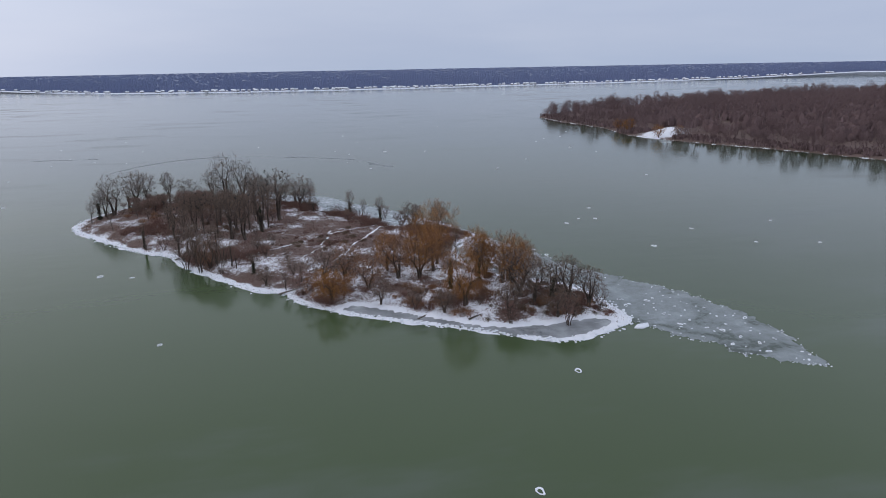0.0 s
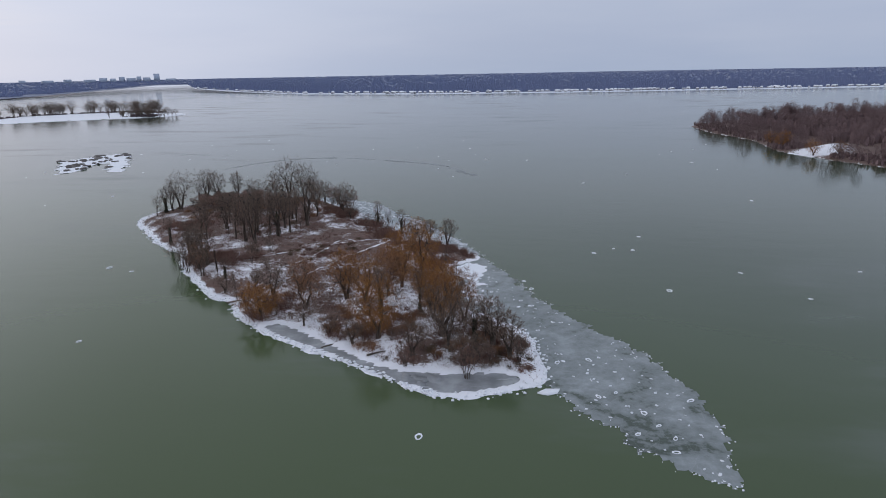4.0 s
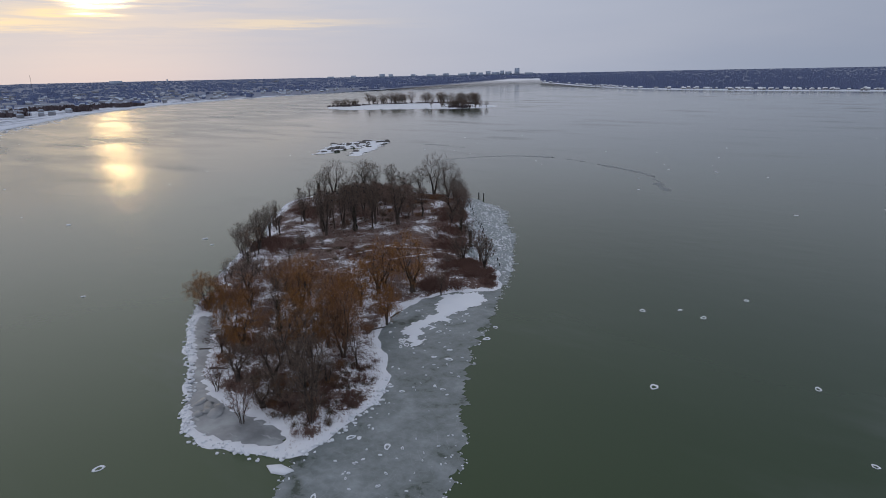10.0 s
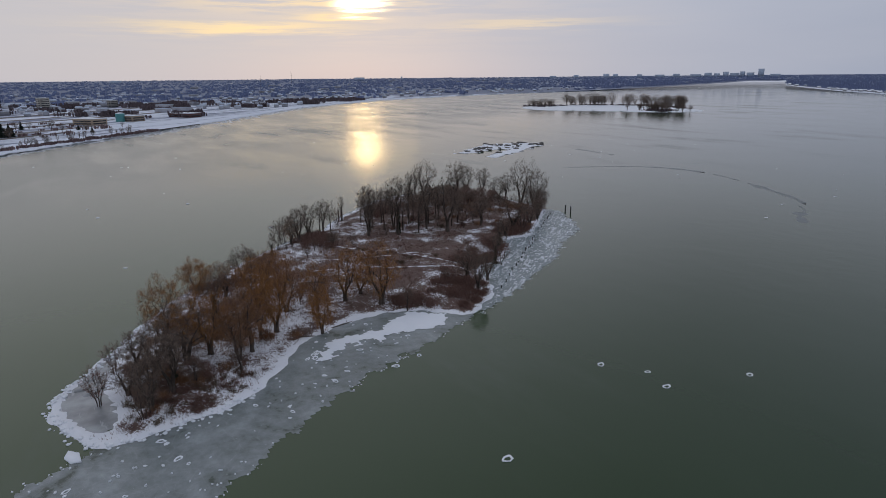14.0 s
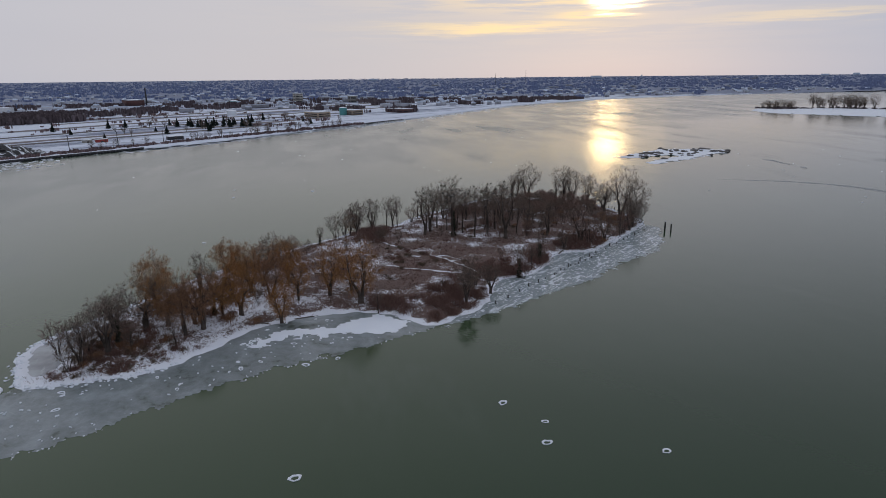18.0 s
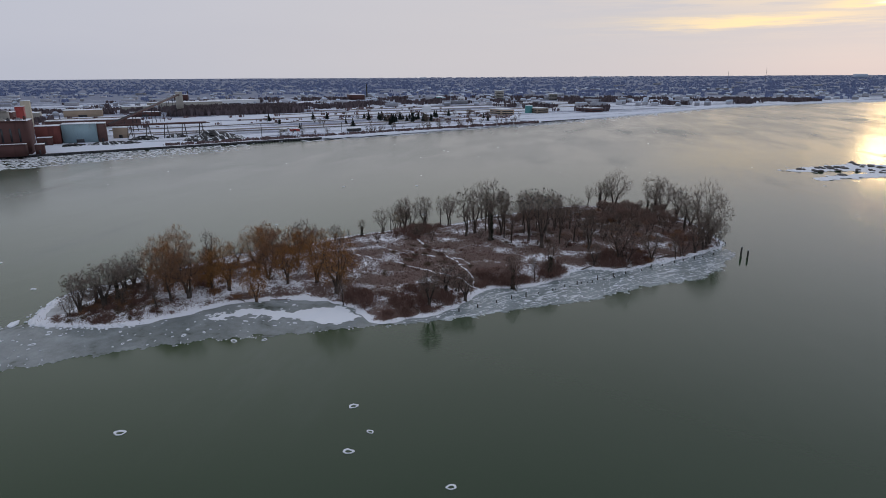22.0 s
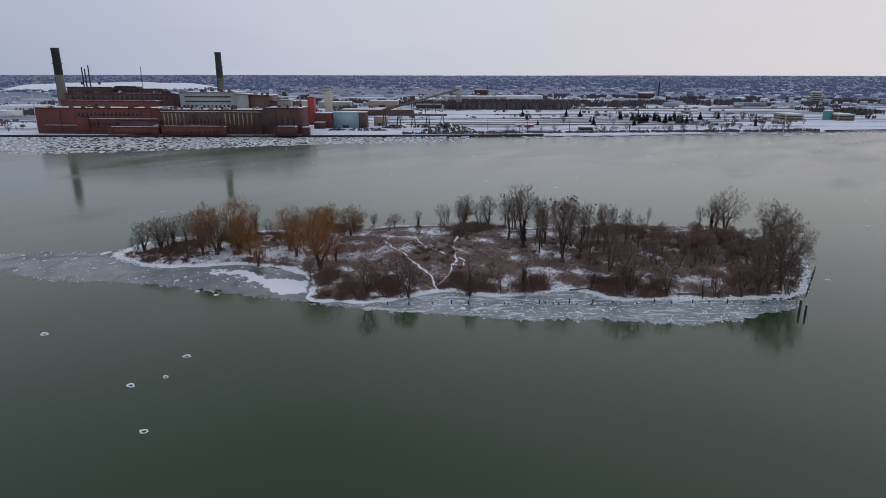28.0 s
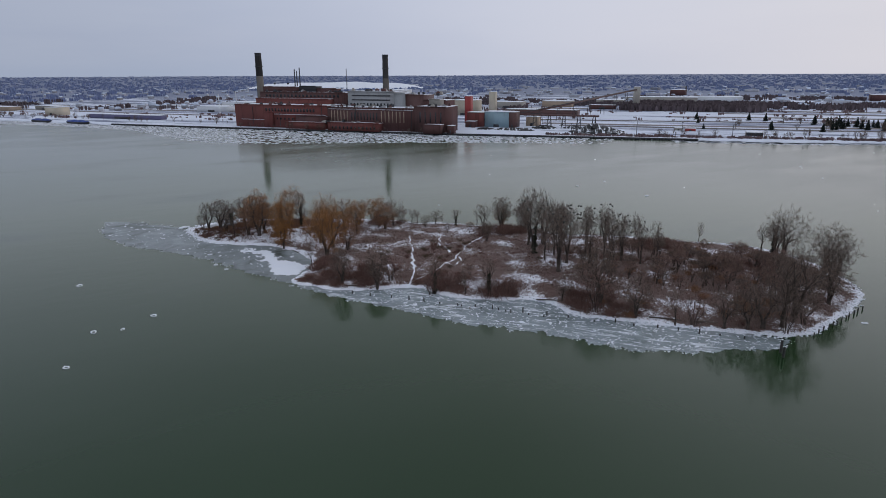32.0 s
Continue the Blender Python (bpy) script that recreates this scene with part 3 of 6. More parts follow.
# ---- the island's ground ----
(gv, gf), gd = sheet(MAIN, 1.1, lambda x, y, d: ground_z(x, y), over=4.0)
island_ground = part("ground", (gv, gf), GROUND, smooth=True)
bank = inside_depth(MAIN, gv[:, 0], gv[:, 1])
pd = -inside_depth(POND_EDGE, gv[:, 0], gv[:, 1])
near_pond = (pd < 14)
core = np.where(near_pond & (gv[:, 1] < -76), np.minimum(bank, pd - 0.5 + 0 * bank), bank)
lee = smoothstep(0, 14, 0.65 * gv[:, 0] + 0.76 * gv[:, 1])
litter = smoothstep(0.8 - 0.8 * lee, 3.2 - 1.0 * lee, core + 1.2 * wobble(gv[:, 0], gv[:, 1], 6, 2)) * (0.66 + 0.28 * wobble(gv[:, 0], gv[:, 1], 15, 4))
litter = litter + 0.22 * np.exp(-((gv[:, 0] - 2) ** 2 + (gv[:, 1] - 2) ** 2) / 700.0) - 0.25 * np.exp(-((gv[:, 0] - 45) ** 2 + (gv[:, 1] + 72) ** 2) / 500.0)
litter = np.clip(litter + 0.2 * np.exp(-((gv[:, 0] + 70) ** 2 + (gv[:, 1] - 62) ** 2) / 1400.0) * smoothstep(3, 9, core), 0, 1)
at = island_ground.data.attributes.new("litter", "FLOAT", "POINT")
at.data.foreach_set("value", litter.astype(np.float32))
tagged(island_ground, "island ground of snow over brown leaf litter", "island", kind="structure")

# grey ice in the hollow behind the snowy rim
(pv, pf), _ = sheet(POND_EDGE, 1.0, lambda x, y, d: 0.06 + 0 * x, over=1.2)
pond_ice = tagged(part("pond_ice", (pv, pf), POND), "smooth grey ice behind a rim of snow", "ice", kind="structure")

# the shelf of grey ice along the lee shore and its tail
ICE_LINE = rounded(ICE_SHEET, 1)
(iv, jf), idepth = sheet(ICE_LINE, 0.7, lambda x, y, d: 0.035 + 0.05 * np.clip(wobble(x, y, 3.0, 8), 0, 1) * smoothstep(0, 3, d), fray=1.3, size=5.0, seed=4, over=0.0)
ice_sheet = tagged(part("ice_sheet", (iv, jf), ICE), "thin grey shelf ice with frozen-in floes", "ice", kind="structure")
(sv, sf), _ = sheet(rounded(SNOW_PATCH, 1), 0.8, lambda x, y, d: 0.09 + 0.10 * smoothstep(0, 2.5, d), fray=1.6, size=4.5, seed=6, over=0.0)
tagged(part("snow_patch", (sv, sf), CLEAN_SNOW, smooth=True), "drift of clean snow lying on shelf ice", "snow", kind="structure")

# ---- trees ----
def unit(v):
    return v / max(np.linalg.norm(v), 1e-6)


def grow(seed, tall, kind):
    """A bare tree: its stems, the limbs that divide toward the crown, and the fine twigs."""
    rng = np.random.RandomState(seed)
    style = {
        "poplar": dict(fork=0.10, mid=0.62, wide=0.29, deep=0.37, stems=(2, 3), ends=330, fine=12, long=0.050, droop=0.20, twig=0.044, r=0.021, up=0.55),
        "broad": dict(fork=0.12, mid=0.57, wide=0.42, deep=0.42, stems=(1, 2), ends=390, fine=12, long=0.055, droop=0.10, twig=0.045, r=0.024, up=0.35),
        "willow": dict(fork=0.10, mid=0.55, wide=0.46, deep=0.43, stems=(2, 3), ends=370, fine=11, long=0.060, droop=-0.12, twig=0.046, r=0.024, up=0.40),
        "slim": dict(fork=0.25, mid=0.64, wide=0.17, deep=0.35, stems=(1, 2), ends=160, fine=8, long=0.055, droop=0.25, twig=0.038, r=0.012, up=0.7),
        "thicket": dict(fork=0.05, mid=0.60, wide=0.40, deep=0.39, stems=(5, 6), ends=210, fine=9, long=0.075, droop=0.15, twig=0.038, r=0.009, up=0.5),
        "grove": dict(fork=0.22, mid=0.72, wide=0.40, deep=0.27, stems=(2, 3), ends=200, fine=10, long=0.085, droop=0.05, twig=0.036, r=0.011, up=0.45),
        "snag": dict(fork=0.45, mid=0.70, wide=0.10, deep=0.28, stems=(1, 1), ends=34, fine=4, long=0.05, droop=0.2, twig=0.05, r=0.017, up=0.6),
    }[kind]
    limbs_of, crown = [], Shape()
    base, tips = [], []
    n = style["ends"]
    way = rng.normal(size=(n, 3))
    way /= np.linalg.norm(way, axis=1, keepdims=True)
    ph = np.arctan2(way[:, 1], way[:, 0])
    lobes = 1 + 0.16 * np.sin(2 * ph + rng.uniform(0, 6)) + 0.12 * np.sin(5 * ph + 4 * way[:, 2] + rng.uniform(0, 6))
    far = rng.uniform(0.12, 1.0, n) ** 0.45 * lobes
    ends = way * far[:, None] * np.array((style["wide"], style["wide"], style["deep"])) * tall
    ends[:, :2] += rng.normal(size=2) * 0.03 * tall
    ends[:, 2] += style["mid"] * tall
    # a crown is a little narrower toward its foot
    low = np.clip((style["mid"] * tall - ends[:, 2]) / (style["deep"] * tall), 0, 1)
    ends[:, :2] *= (1 - 0.35 * low)[:, None]

    def bent(shape, p, q, d, r0, r1, sides, steps):
        """A limb that leaves along d and bends to q."""
        reach = np.linalg.norm(q - p)
        m = p + d * reach * 0.5
        last, kink = p, rng.normal(size=3) * reach * 0.035
        for k in range(1, steps + 1):
            t = k / steps
            x = (1 - t) ** 2 * p + 2 * t * (1 - t) * m + t * t * q + kink * math.sin(t * 3.1)
            shape.tube(last, x, r0 + (r1 - r0) * (k - 1) / steps, r0 + (r1 - r0) * t, sides)
            last = x
        return unit(q - m)

    def divide(p, d, pts, r, level):
        if len(pts) <= 2 or level > 5:
            for q in pts:
                shoot(p, d, q)
            return
        k = min(len(pts), int(rng.choice([2, 3, 3, 4])) if level else int(rng.choice([4, 5])))
        seeds = pts[rng.choice(len(pts), k, replace=False)]
        for _ in range(3):
            own = np.argmin(((pts[:, None] - seeds[None]) ** 2).sum(2), 1)
            seeds = np.array([pts[own == j].mean(0) if (own == j).any() else seeds[j] for j in range(k)])
        for j in range(k):
            mine = pts[own == j]
            if not len(mine):
                continue
            q = p + (seeds[j] - p) * rng.uniform(0.42, 0.6)
            rj = max(0.03, r * (len(mine) / len(pts)) ** 0.42)
            end = bent(limbs_of[-1], p, q, unit(d + np.array((0, 0, style["up"]))), rj, rj * 0.68, 5 if level < 2 else 3, 3 if level < 2 else 2)
            divide(q, end, mine, rj * 0.68, level + 1)

    def shoot(p, d, q):
        m = 0.5 * (p + q) + d * np.linalg.norm(q - p) * 0.12
        base.extend((p, m)), tips.extend((m + (m - p) * 0.1, q))
        out = unit(q - m)
        for _ in range(style["fine"]):
            a = p + (q - p) * rng.uniform(0.25, 1.0)
            w = unit(out * 0.7 + rng.normal(size=3) * 0.6 + np.array((0, 0, style["droop"])))
            e = a + w * style["long"] * tall * rng.uniform(0.6, 1.5)
            base.append(a), tips.append(e)
            if style["droop"] < 0:
                base.append(e), tips.append(e + np.array((rng.normal() * 0.2, rng.normal() * 0.2, -1.0)) * rng.uniform(0.4, 1.5))

    stems_of = []
    count = int(rng.choice(style["stems"]))
    turn = rng.uniform(0, 6.28)
    own = (np.floor((np.arctan2(ends[:, 1], ends[:, 0]) - turn) / (2 * math.pi) * count).astype(int)) % count
    for k in range(count):
        mine = ends[own == k]
        if len(mine) < 3:
            continue
        aim = mine.mean(0)
        foot = np.array((aim[0] * 0.12, aim[1] * 0.12, 0)) * (2.2 if kind == "thicket" else 1.0)
        r = tall * style["r"] * (1.5 if count == 1 else 1.2)
        top = foot + (aim - foot) * (0.5 if count > 1 else 0.36) + np.array((0, 0, style["fork"] * tall * 0.3))
        s = Shape()
        s.tube(foot - (0, 0, 0.6), foot + (0, 0, 0.5), r * 1.6, r, 7)
        end = bent(s, foot + (0, 0, 0.5), top, unit(np.array((rng.normal() * 0.08, rng.normal() * 0.08, 1.0))), r, r * 0.72, 7, 4)
        stems_of.append(s)
        limbs_of.append(Shape())
        divide(top, end, mine, r * 0.72, 0)
    np.random.seed(seed)
    base, tips = np.array(base), np.array(tips)
    high = float(np.percentile(tips[:, 2], 99.5))
    crown.shards(base, tips, style["twig"] * rng.uniform(0.7, 1.4, len(base)))
    out = []
    for sh in stems_of + limbs_of + [crown]:
        v, f = sh.arrays()
        out.append((v * (tall / high), f))
    k = len(stems_of)
    return out[:k], out[k:-1], out[-1]


def climbing_ivy(seed, tall, high=0.5, thick=0.05):
    """A dark sleeve of ivy round a trunk."""
    rng = np.random.RandomState(seed)
    np.random.seed(seed)
    k = 620
    t, a = rng.uniform(0, 1, k), rng.uniform(0, 6.28, k)
    r = tall * thick * (1.05 - 0.6 * t) * (0.7 + 0.5 * np.sin(t * 21 + 2 * a))
    b = np.column_stack([r * 0.5 * np.cos(a), r * 0.5 * np.sin(a), t * high * tall])
    e = np.column_stack([r * 1.3 * np.cos(a + 0.3), r * 1.3 * np.sin(a + 0.3), t * high * tall + rng.normal(size=k) * 0.35])
    s = Shape()
    s.shards(b, e, rng.uniform(0.25, 0.55, k))
    return s


TREES = {}


def tree_kind(key, seed, tall, kind, name, label, twigs, ivy=0.0):
    """One tree of a kind, kept as meshes for its copies."""
    w, l, c = grow(seed, tall, kind)
    pieces = [("trunk", to_mesh("trunk", a, BARK), to_mesh("branchwork", b, BARK)) for a, b in zip(w, l)] + [("crown", to_mesh("crown", c, twigs), None)]
    if ivy:
        pieces.append(("ivy", to_mesh("ivy", climbing_ivy(seed, tall, ivy), IVY), None))
    span = float(np.percentile(np.hypot(c[0][:, 0], c[0][:, 1]), 97) * 2)
    TREES[key] = (pieces, tall, span, name, label)


def plant(key, x, y, tall, turn=None, wide=1.0, z=None, label="", group="trees on the island", across=None):
    """A copy of a tree, so tall and, where given, so many metres across."""
    pieces, t0, span, name, text = TREES[key]
    s = tall / t0
    if across:
        wide = min(1.6, max(0.8, (1.0 if "w" in key[:2] else 1.22) * across / (span * s)))
    ob = thing(name, x, y, (gz(x, y) if z is None else z) - 0.05, label or text, "tree", group)
    ob.matrix_basis = ob.matrix_basis @ pose(0, 0, 0, 0, 0, random.uniform(0, 360) if turn is None else turn) @ Matrix.Diagonal((s * wide, s * wide, s, 1))
    for n, me, limbs in pieces:
        o = new(n, me)
        o.parent = ob
        if limbs:
            new("branchwork", limbs).parent = o
        if n == "ivy":
            o["label"] = "dark evergreen ivy round the trunk"
    return ob


tree_kind("poplar", 3, 22, "poplar", "cottonwood_tree", "tall bare grey cottonwood standing in snowy brush", TWIG)
tree_kind("poplar2", 14, 20, "poplar", "cottonwood_tree", "tall bare grey cottonwood standing in snowy brush", TWIG)
tree_kind("poplar3", 27, 15, "poplar", "cottonwood_tree", "bare cottonwood with upswept grey limbs", TWIG)
tree_kind("ivied", 31, 22, "poplar", "cottonwood_tree", "tall bare cottonwood with ivy on its trunk", TWIG, 0.42)
tree_kind("broad", 5, 18, "broad", "bare_tree", "broad bare tree with a wide rounded crown", TWIG)
tree_kind("broad2", 16, 22, "broad", "bare_tree", "broad bare tree with a wide rounded crown", TWIG)
tree_kind("broad3", 36, 13, "broad", "bare_tree", "bare dark tree with a rounded crown over snow", TWIG)
tree_kind("willow", 7, 17, "willow", "willow_tree", "golden-brown willow with hanging bare twigs", WILLOW)
tree_kind("willow2", 18, 20, "willow", "willow_tree", "golden-brown willow with hanging bare twigs", WILLOW)
tree_kind("willow3", 38, 14, "willow", "willow_tree", "golden-brown willow leaning over the snow", WILLOW)
tree_kind("rusty", 8, 15, "broad", "rusty_tree", "bare tree with rust-brown twigs over snow", RUST_TWIG)
tree_kind("rusty2", 40, 17, "willow", "rusty_tree", "bare tree with rust-brown twigs over snow", RUST_TWIG)
tree_kind("slim", 9, 14, "slim", "slim_tree", "slim bare pole of a tree with a small crown", TWIG)
tree_kind("slim2", 19, 16, "slim", "slim_tree", "slim bare pole of a tree with a small crown", TWIG)
tree_kind("slim_ivied", 42, 14, "slim", "slim_tree", "slim bare tree wrapped in dark ivy", TWIG, 0.55)
tree_kind("thicket", 10, 11, "thicket", "thicket_tree", "many-stemmed bare brown thicket tree near the shore", TWIG)
tree_kind("thicket2", 21, 11, "thicket", "thicket_tree", "many-stemmed bare brown thicket tree near the shore", BRUSH)
tree_kind("grove", 44, 8, "grove", "grove_tree", "low bare tree in a dense red-brown grove", GROVE)
tree_kind("grove2", 45, 9, "grove", "grove_tree", "low bare tree in a dense red-brown grove", GROVE)
tree_kind("grove3", 46, 8, "grove", "grove_tree", "low bare tree in a dense grey-brown grove", TWIG)
tree_kind("snag", 12, 13, "snag", "dead_tree", "dead broken tree with a few stub branches", TWIG)

# kind, place, height and width across
ISLE_TREES = [
    # the point with the frozen pond
    ("poplar3", 73.5, -98, 13.5, 8), ("poplar3", 69, -93, 14.5, 10), ("slim_ivied", 64, -92, 13, 5), ("broad", 55, -88, 16, 15), ("broad3", 62, -102, 9.5, 9), ("thicket", 76, -100, 8, 6), ("snag", 67, -88, 7.5, 3),
    ("poplar3", 48, -99, 10, 8), ("slim", 66, -77, 10, 5), ("thicket2", 63, -108, 10.5, 6), ("broad", 57, -95, 14, 10), ("thicket2", 47, -104, 8, 5), ("broad3", 30, -92, 8, 7),
    ("rusty", 56, -72, 18, 12), ("rusty", 53, -75, 14.5, 8), ("willow3", 49, -68, 15, 9), ("willow", 47, -63, 17.5, 11), ("willow3", 51, -51, 13, 10), ("slim_ivied", 35, -77, 17.5, 5), ("willow", 54, -82, 18, 10), ("rusty2", 60, -76, 15, 11),
    ("willow", 37, -90, 18, 11), ("slim_ivied", 46, -71, 15, 4),
    # the willows in the middle
    ("willow", 36, -47, 15, 11), ("willow2", 40, -27, 20.5, 18), ("willow2", 34, -37, 18, 13), ("rusty", 20, -60, 15.5, 12), ("willow2", 27, -63, 17, 14), ("willow", 17, -52, 15, 12), ("rusty2", 33, -56, 15, 12),
    ("willow3", -3, -76, 12, 15), ("rusty", 9, -69, 12, 10), ("thicket", 22, -87, 8, 7), ("rusty2", 2, -54, 12, 11), ("broad3", -5, -60, 13, 10.5), ("slim", -13, -56, 8, 5), ("slim", 48, -22, 9, 4), ("rusty", 30, -30, 12, 10), ("thicket2", -12, -66, 8, 7),
    ("broad3", 12, -80, 8, 7), ("broad3", -25, -54, 7, 6), ("slim", -18, -60, 7, 4),
    # the windward bank
    ("slim_ivied", -30, -43, 8.5, 4.5), ("snag", -37, -35, 6, 4), ("snag", -39, -32, 11, 2), ("poplar3", -45, -27, 15.5, 8.5), ("poplar3", -54, -20, 16, 8), ("slim2", -58, -13, 15.5, 5.5), ("slim2", -57, -8, 15, 5), ("poplar", -62, -10, 16, 7),
    ("thicket", -56, -27, 12.5, 9), ("thicket", -50, -33, 13, 9), ("thicket", -42, -37, 12, 8), ("rusty", -47, -30, 11, 8), ("slim_ivied", -79, 6, 13.5, 3), ("snag", -78, 4, 9, 3), ("slim", -101, 38, 10, 3), ("thicket2", -70, 0, 8, 7),
    # the nesting trees
    ("ivied", -32, 15, 27, 11.5), ("slim2", -38, 20, 18, 6), ("poplar", -26, 37, 25, 13), ("poplar2", -38, 3, 22, 9), ("poplar", -44, 6, 22, 9), ("poplar2", -43, 18, 20, 8), ("poplar", -35, 31, 23, 9), ("poplar2", -62, 26, 16, 8), ("poplar2", -53, 41, 18, 8),
    ("slim", -47, 28, 20, 6), ("slim2", -50, 10, 19, 6), ("slim", -57, 18, 18, 5), ("slim2", -42, 36, 19, 6), ("slim", -60, 34, 17, 5), ("slim2", -30, 24, 19, 6), ("slim", -66, 38, 16, 5), ("slim", -46, 44, 18, 6), ("slim2", -56, 48, 16, 5),
    ("poplar2", -69, 16, 17, 8), ("slim", -74, 28, 15, 5), ("slim2", -52, 33, 18, 5), ("slim", -64, 10, 16, 5), ("slim2", -70, 42, 14, 5), ("slim", -34, 44, 17, 6), ("slim2", -60, 52, 14, 5), ("slim", -45, 14, 19, 5), ("slim2", -38, 50, 15, 6), ("poplar2", -27, 56, 16, 8),
    # the far end with its big round crowns
    ("slim", -116, 57, 12, 6), ("broad2", -109.5, 70, 22, 15), ("poplar2", -112, 66, 17, 8), ("slim_ivied", -114, 63, 15, 6), ("slim_ivied", -107, 87, 12.5, 4), ("poplar", -104, 91, 20.5, 13), ("broad", -99, 94, 18.5, 12), ("poplar3", -89, 99, 17, 8),
    ("broad3", -80, 104, 12.5, 12), ("broad2", -60, 105, 26, 16), ("broad2", -51, 107, 23, 14), ("poplar", -66, 99, 17, 9), ("broad", -45, 105, 15, 11), ("thicket", -48, 110, 11, 8), ("thicket", -58, 109, 10, 8),
    # along the lee shore
    ("broad", -17, 68, 16.5, 15), ("thicket2", -13, 70, 14, 10), ("slim_ivied", 8, 42, 14, 5), ("slim_ivied", 22, 30, 13, 5), ("poplar3", 37, 16, 10.5, 7), ("broad3", 34, 9, 12, 9), ("poplar3", 46, 6, 13, 7), ("thicket2", 24, 31, 9, 6), ("thicket", 8, 42, 7, 5),
    ("thicket2", 2, 44, 6.5, 5), ("thicket2", 30, 12, 9, 8), ("broad3", -20, 80, 13, 9), ("slim", -26, 90, 11, 5), ("thicket2", -30, 93, 11, 8), ("broad3", -36, 99, 13, 8), ("broad", -41, 103, 13, 9), ("broad3", -10, 58, 9, 6), ("slim", 14, 37, 10, 4),
]
for key, x, y, tall, across in ISLE_TREES:
    plant(key, x, y, tall, across=across)

# the dense low grove at the far end, its crowns grown into one roof
rm = random.Random(61)
made = 0
while made < 120:
    x, y = rm.uniform(-122, -12), rm.uniform(18, 112)
    along, over = (x + 68) * 0.80 - (y - 66) * 0.60, (x + 68) * 0.60 + (y - 66) * 0.80
    edge = math.hypot(along / 50, over / 27)
    if edge < 1.0 and rm.random() > edge ** 5 * 0.8 and float(inside_depth(MAIN, np.array([x]), np.array([y]))[0]) > 5:
        plant(rm.choice(("grove", "grove2", "grove", "grove2", "grove3")), x, y, rm.uniform(5.5, 8.5) * (1.12 - 0.25 * edge))
        made += 1
made = 0
while made < 28:
    x, y = rm.uniform(-60, 80), rm.uniform(-110, 40)
    if float(inside_depth(MAIN, np.array([x]), np.array([y]))[0]) > 5 and float(inside_depth(POND_EDGE, np.array([x]), np.array([y]))[0]) < -5 and math.hypot(x - 2, y - 2) > 24:
        plant(rm.choice(("slim", "thicket2", "thicket", "broad3", "grove")), x, y, rm.uniform(3.5, 7))
        made += 1

# nests of sticks high in the bare crowns
nest = Shape()
nest.blob((0, 0, 0), 0.36, 0.8, 0.3, 3, 8)
na = np.random.RandomState(4).uniform(-1, 1, (26, 3)) * (0.3, 0.3, 0.2)
nest.shards(na, na + np.random.RandomState(5).normal(size=(26, 3)) * (0.3, 0.3, 0.2), np.full(26, 0.05))
nest_mesh = to_mesh("nest", nest, NEST)
rn = random.Random(8)
NESTING = [(-32, 15, 27, 18), (-26, 37, 25, 16), (-38, 3, 22, 8), (-43, 18, 20, 11), (-35, 31, 23, 13), (-62, 26, 16, 9), (-53, 41, 18, 10), (-57, 18, 18, 6), (-60, 34, 17, 6), (-69, 16, 17, 8), (-47, 28, 20, 7), (-66, 38, 16, 5)]
for x, y, tall, count in NESTING:
    for k in range(count):
        r, ph = rn.uniform(0.4, 1.0) ** 0.5 * tall * 0.19, rn.uniform(0, 6.28)
        ob = new("bird_nest", nest_mesh)
        s = rn.uniform(0.8, 1.4)
        ob.matrix_basis = pose(x + r * math.cos(ph), y + r * math.sin(ph), gz(x, y) + tall * rn.uniform(0.62, 0.97), 0, 0, rn.uniform(0, 360)) @ Matrix.Scale(s, 4)
        tagged(ob, "dark nest of sticks in a bare treetop", "nest", "nests in the trees")


# ---- brush and dry growth ----
def bush_mesh(seed, tall, wide, count, mat):
    rng = np.random.RandomState(seed)
    np.random.seed(seed)
    s = Shape()
    b = rng.normal(size=(count, 3)) * (wide * 0.32, wide * 0.32, 0)
    d = np.concatenate([rng.normal(size=(count, 2)) * 0.42 + b[:, :2] * 0.35 / wide, np.ones((count, 1))], 1)
    d = d / np.linalg.norm(d, axis=1, keepdims=True)
    ln = tall * rng.uniform(0.5, 1.05, (count, 1))
    b[:, 2] = -0.15
    mid = b + d * ln * 0.6
    s.shards(b, mid, rng.uniform(0.05, 0.10, count))
    for _ in range(3):
        t = mid + (rng.normal(size=(count, 3)) * 0.32 + np.array((0, 0, 0.35))) * ln * 0.55
        s.shards(mid - d * ln * rng.uniform(0, 0.3, (count, 1)), t, rng.uniform(0.035, 0.08, count))
    return s.arrays(), mat


BUSHES = [bush_mesh(31, 2.6, 3.2, 150, BRUSH), bush_mesh(32, 3.4, 4.0, 190, BRUSH), bush_mesh(33, 2.2, 3.0, 140, STALK), bush_mesh(34, 3.0, 3.4, 160, RUST_TWIG), bush_mesh(35, 4.2, 4.4, 210, BRUSH)]
rb = random.Random(5)


BUSH_MESH = [to_mesh("bush", a, m) for a, m in BUSHES]
bush_spots = []


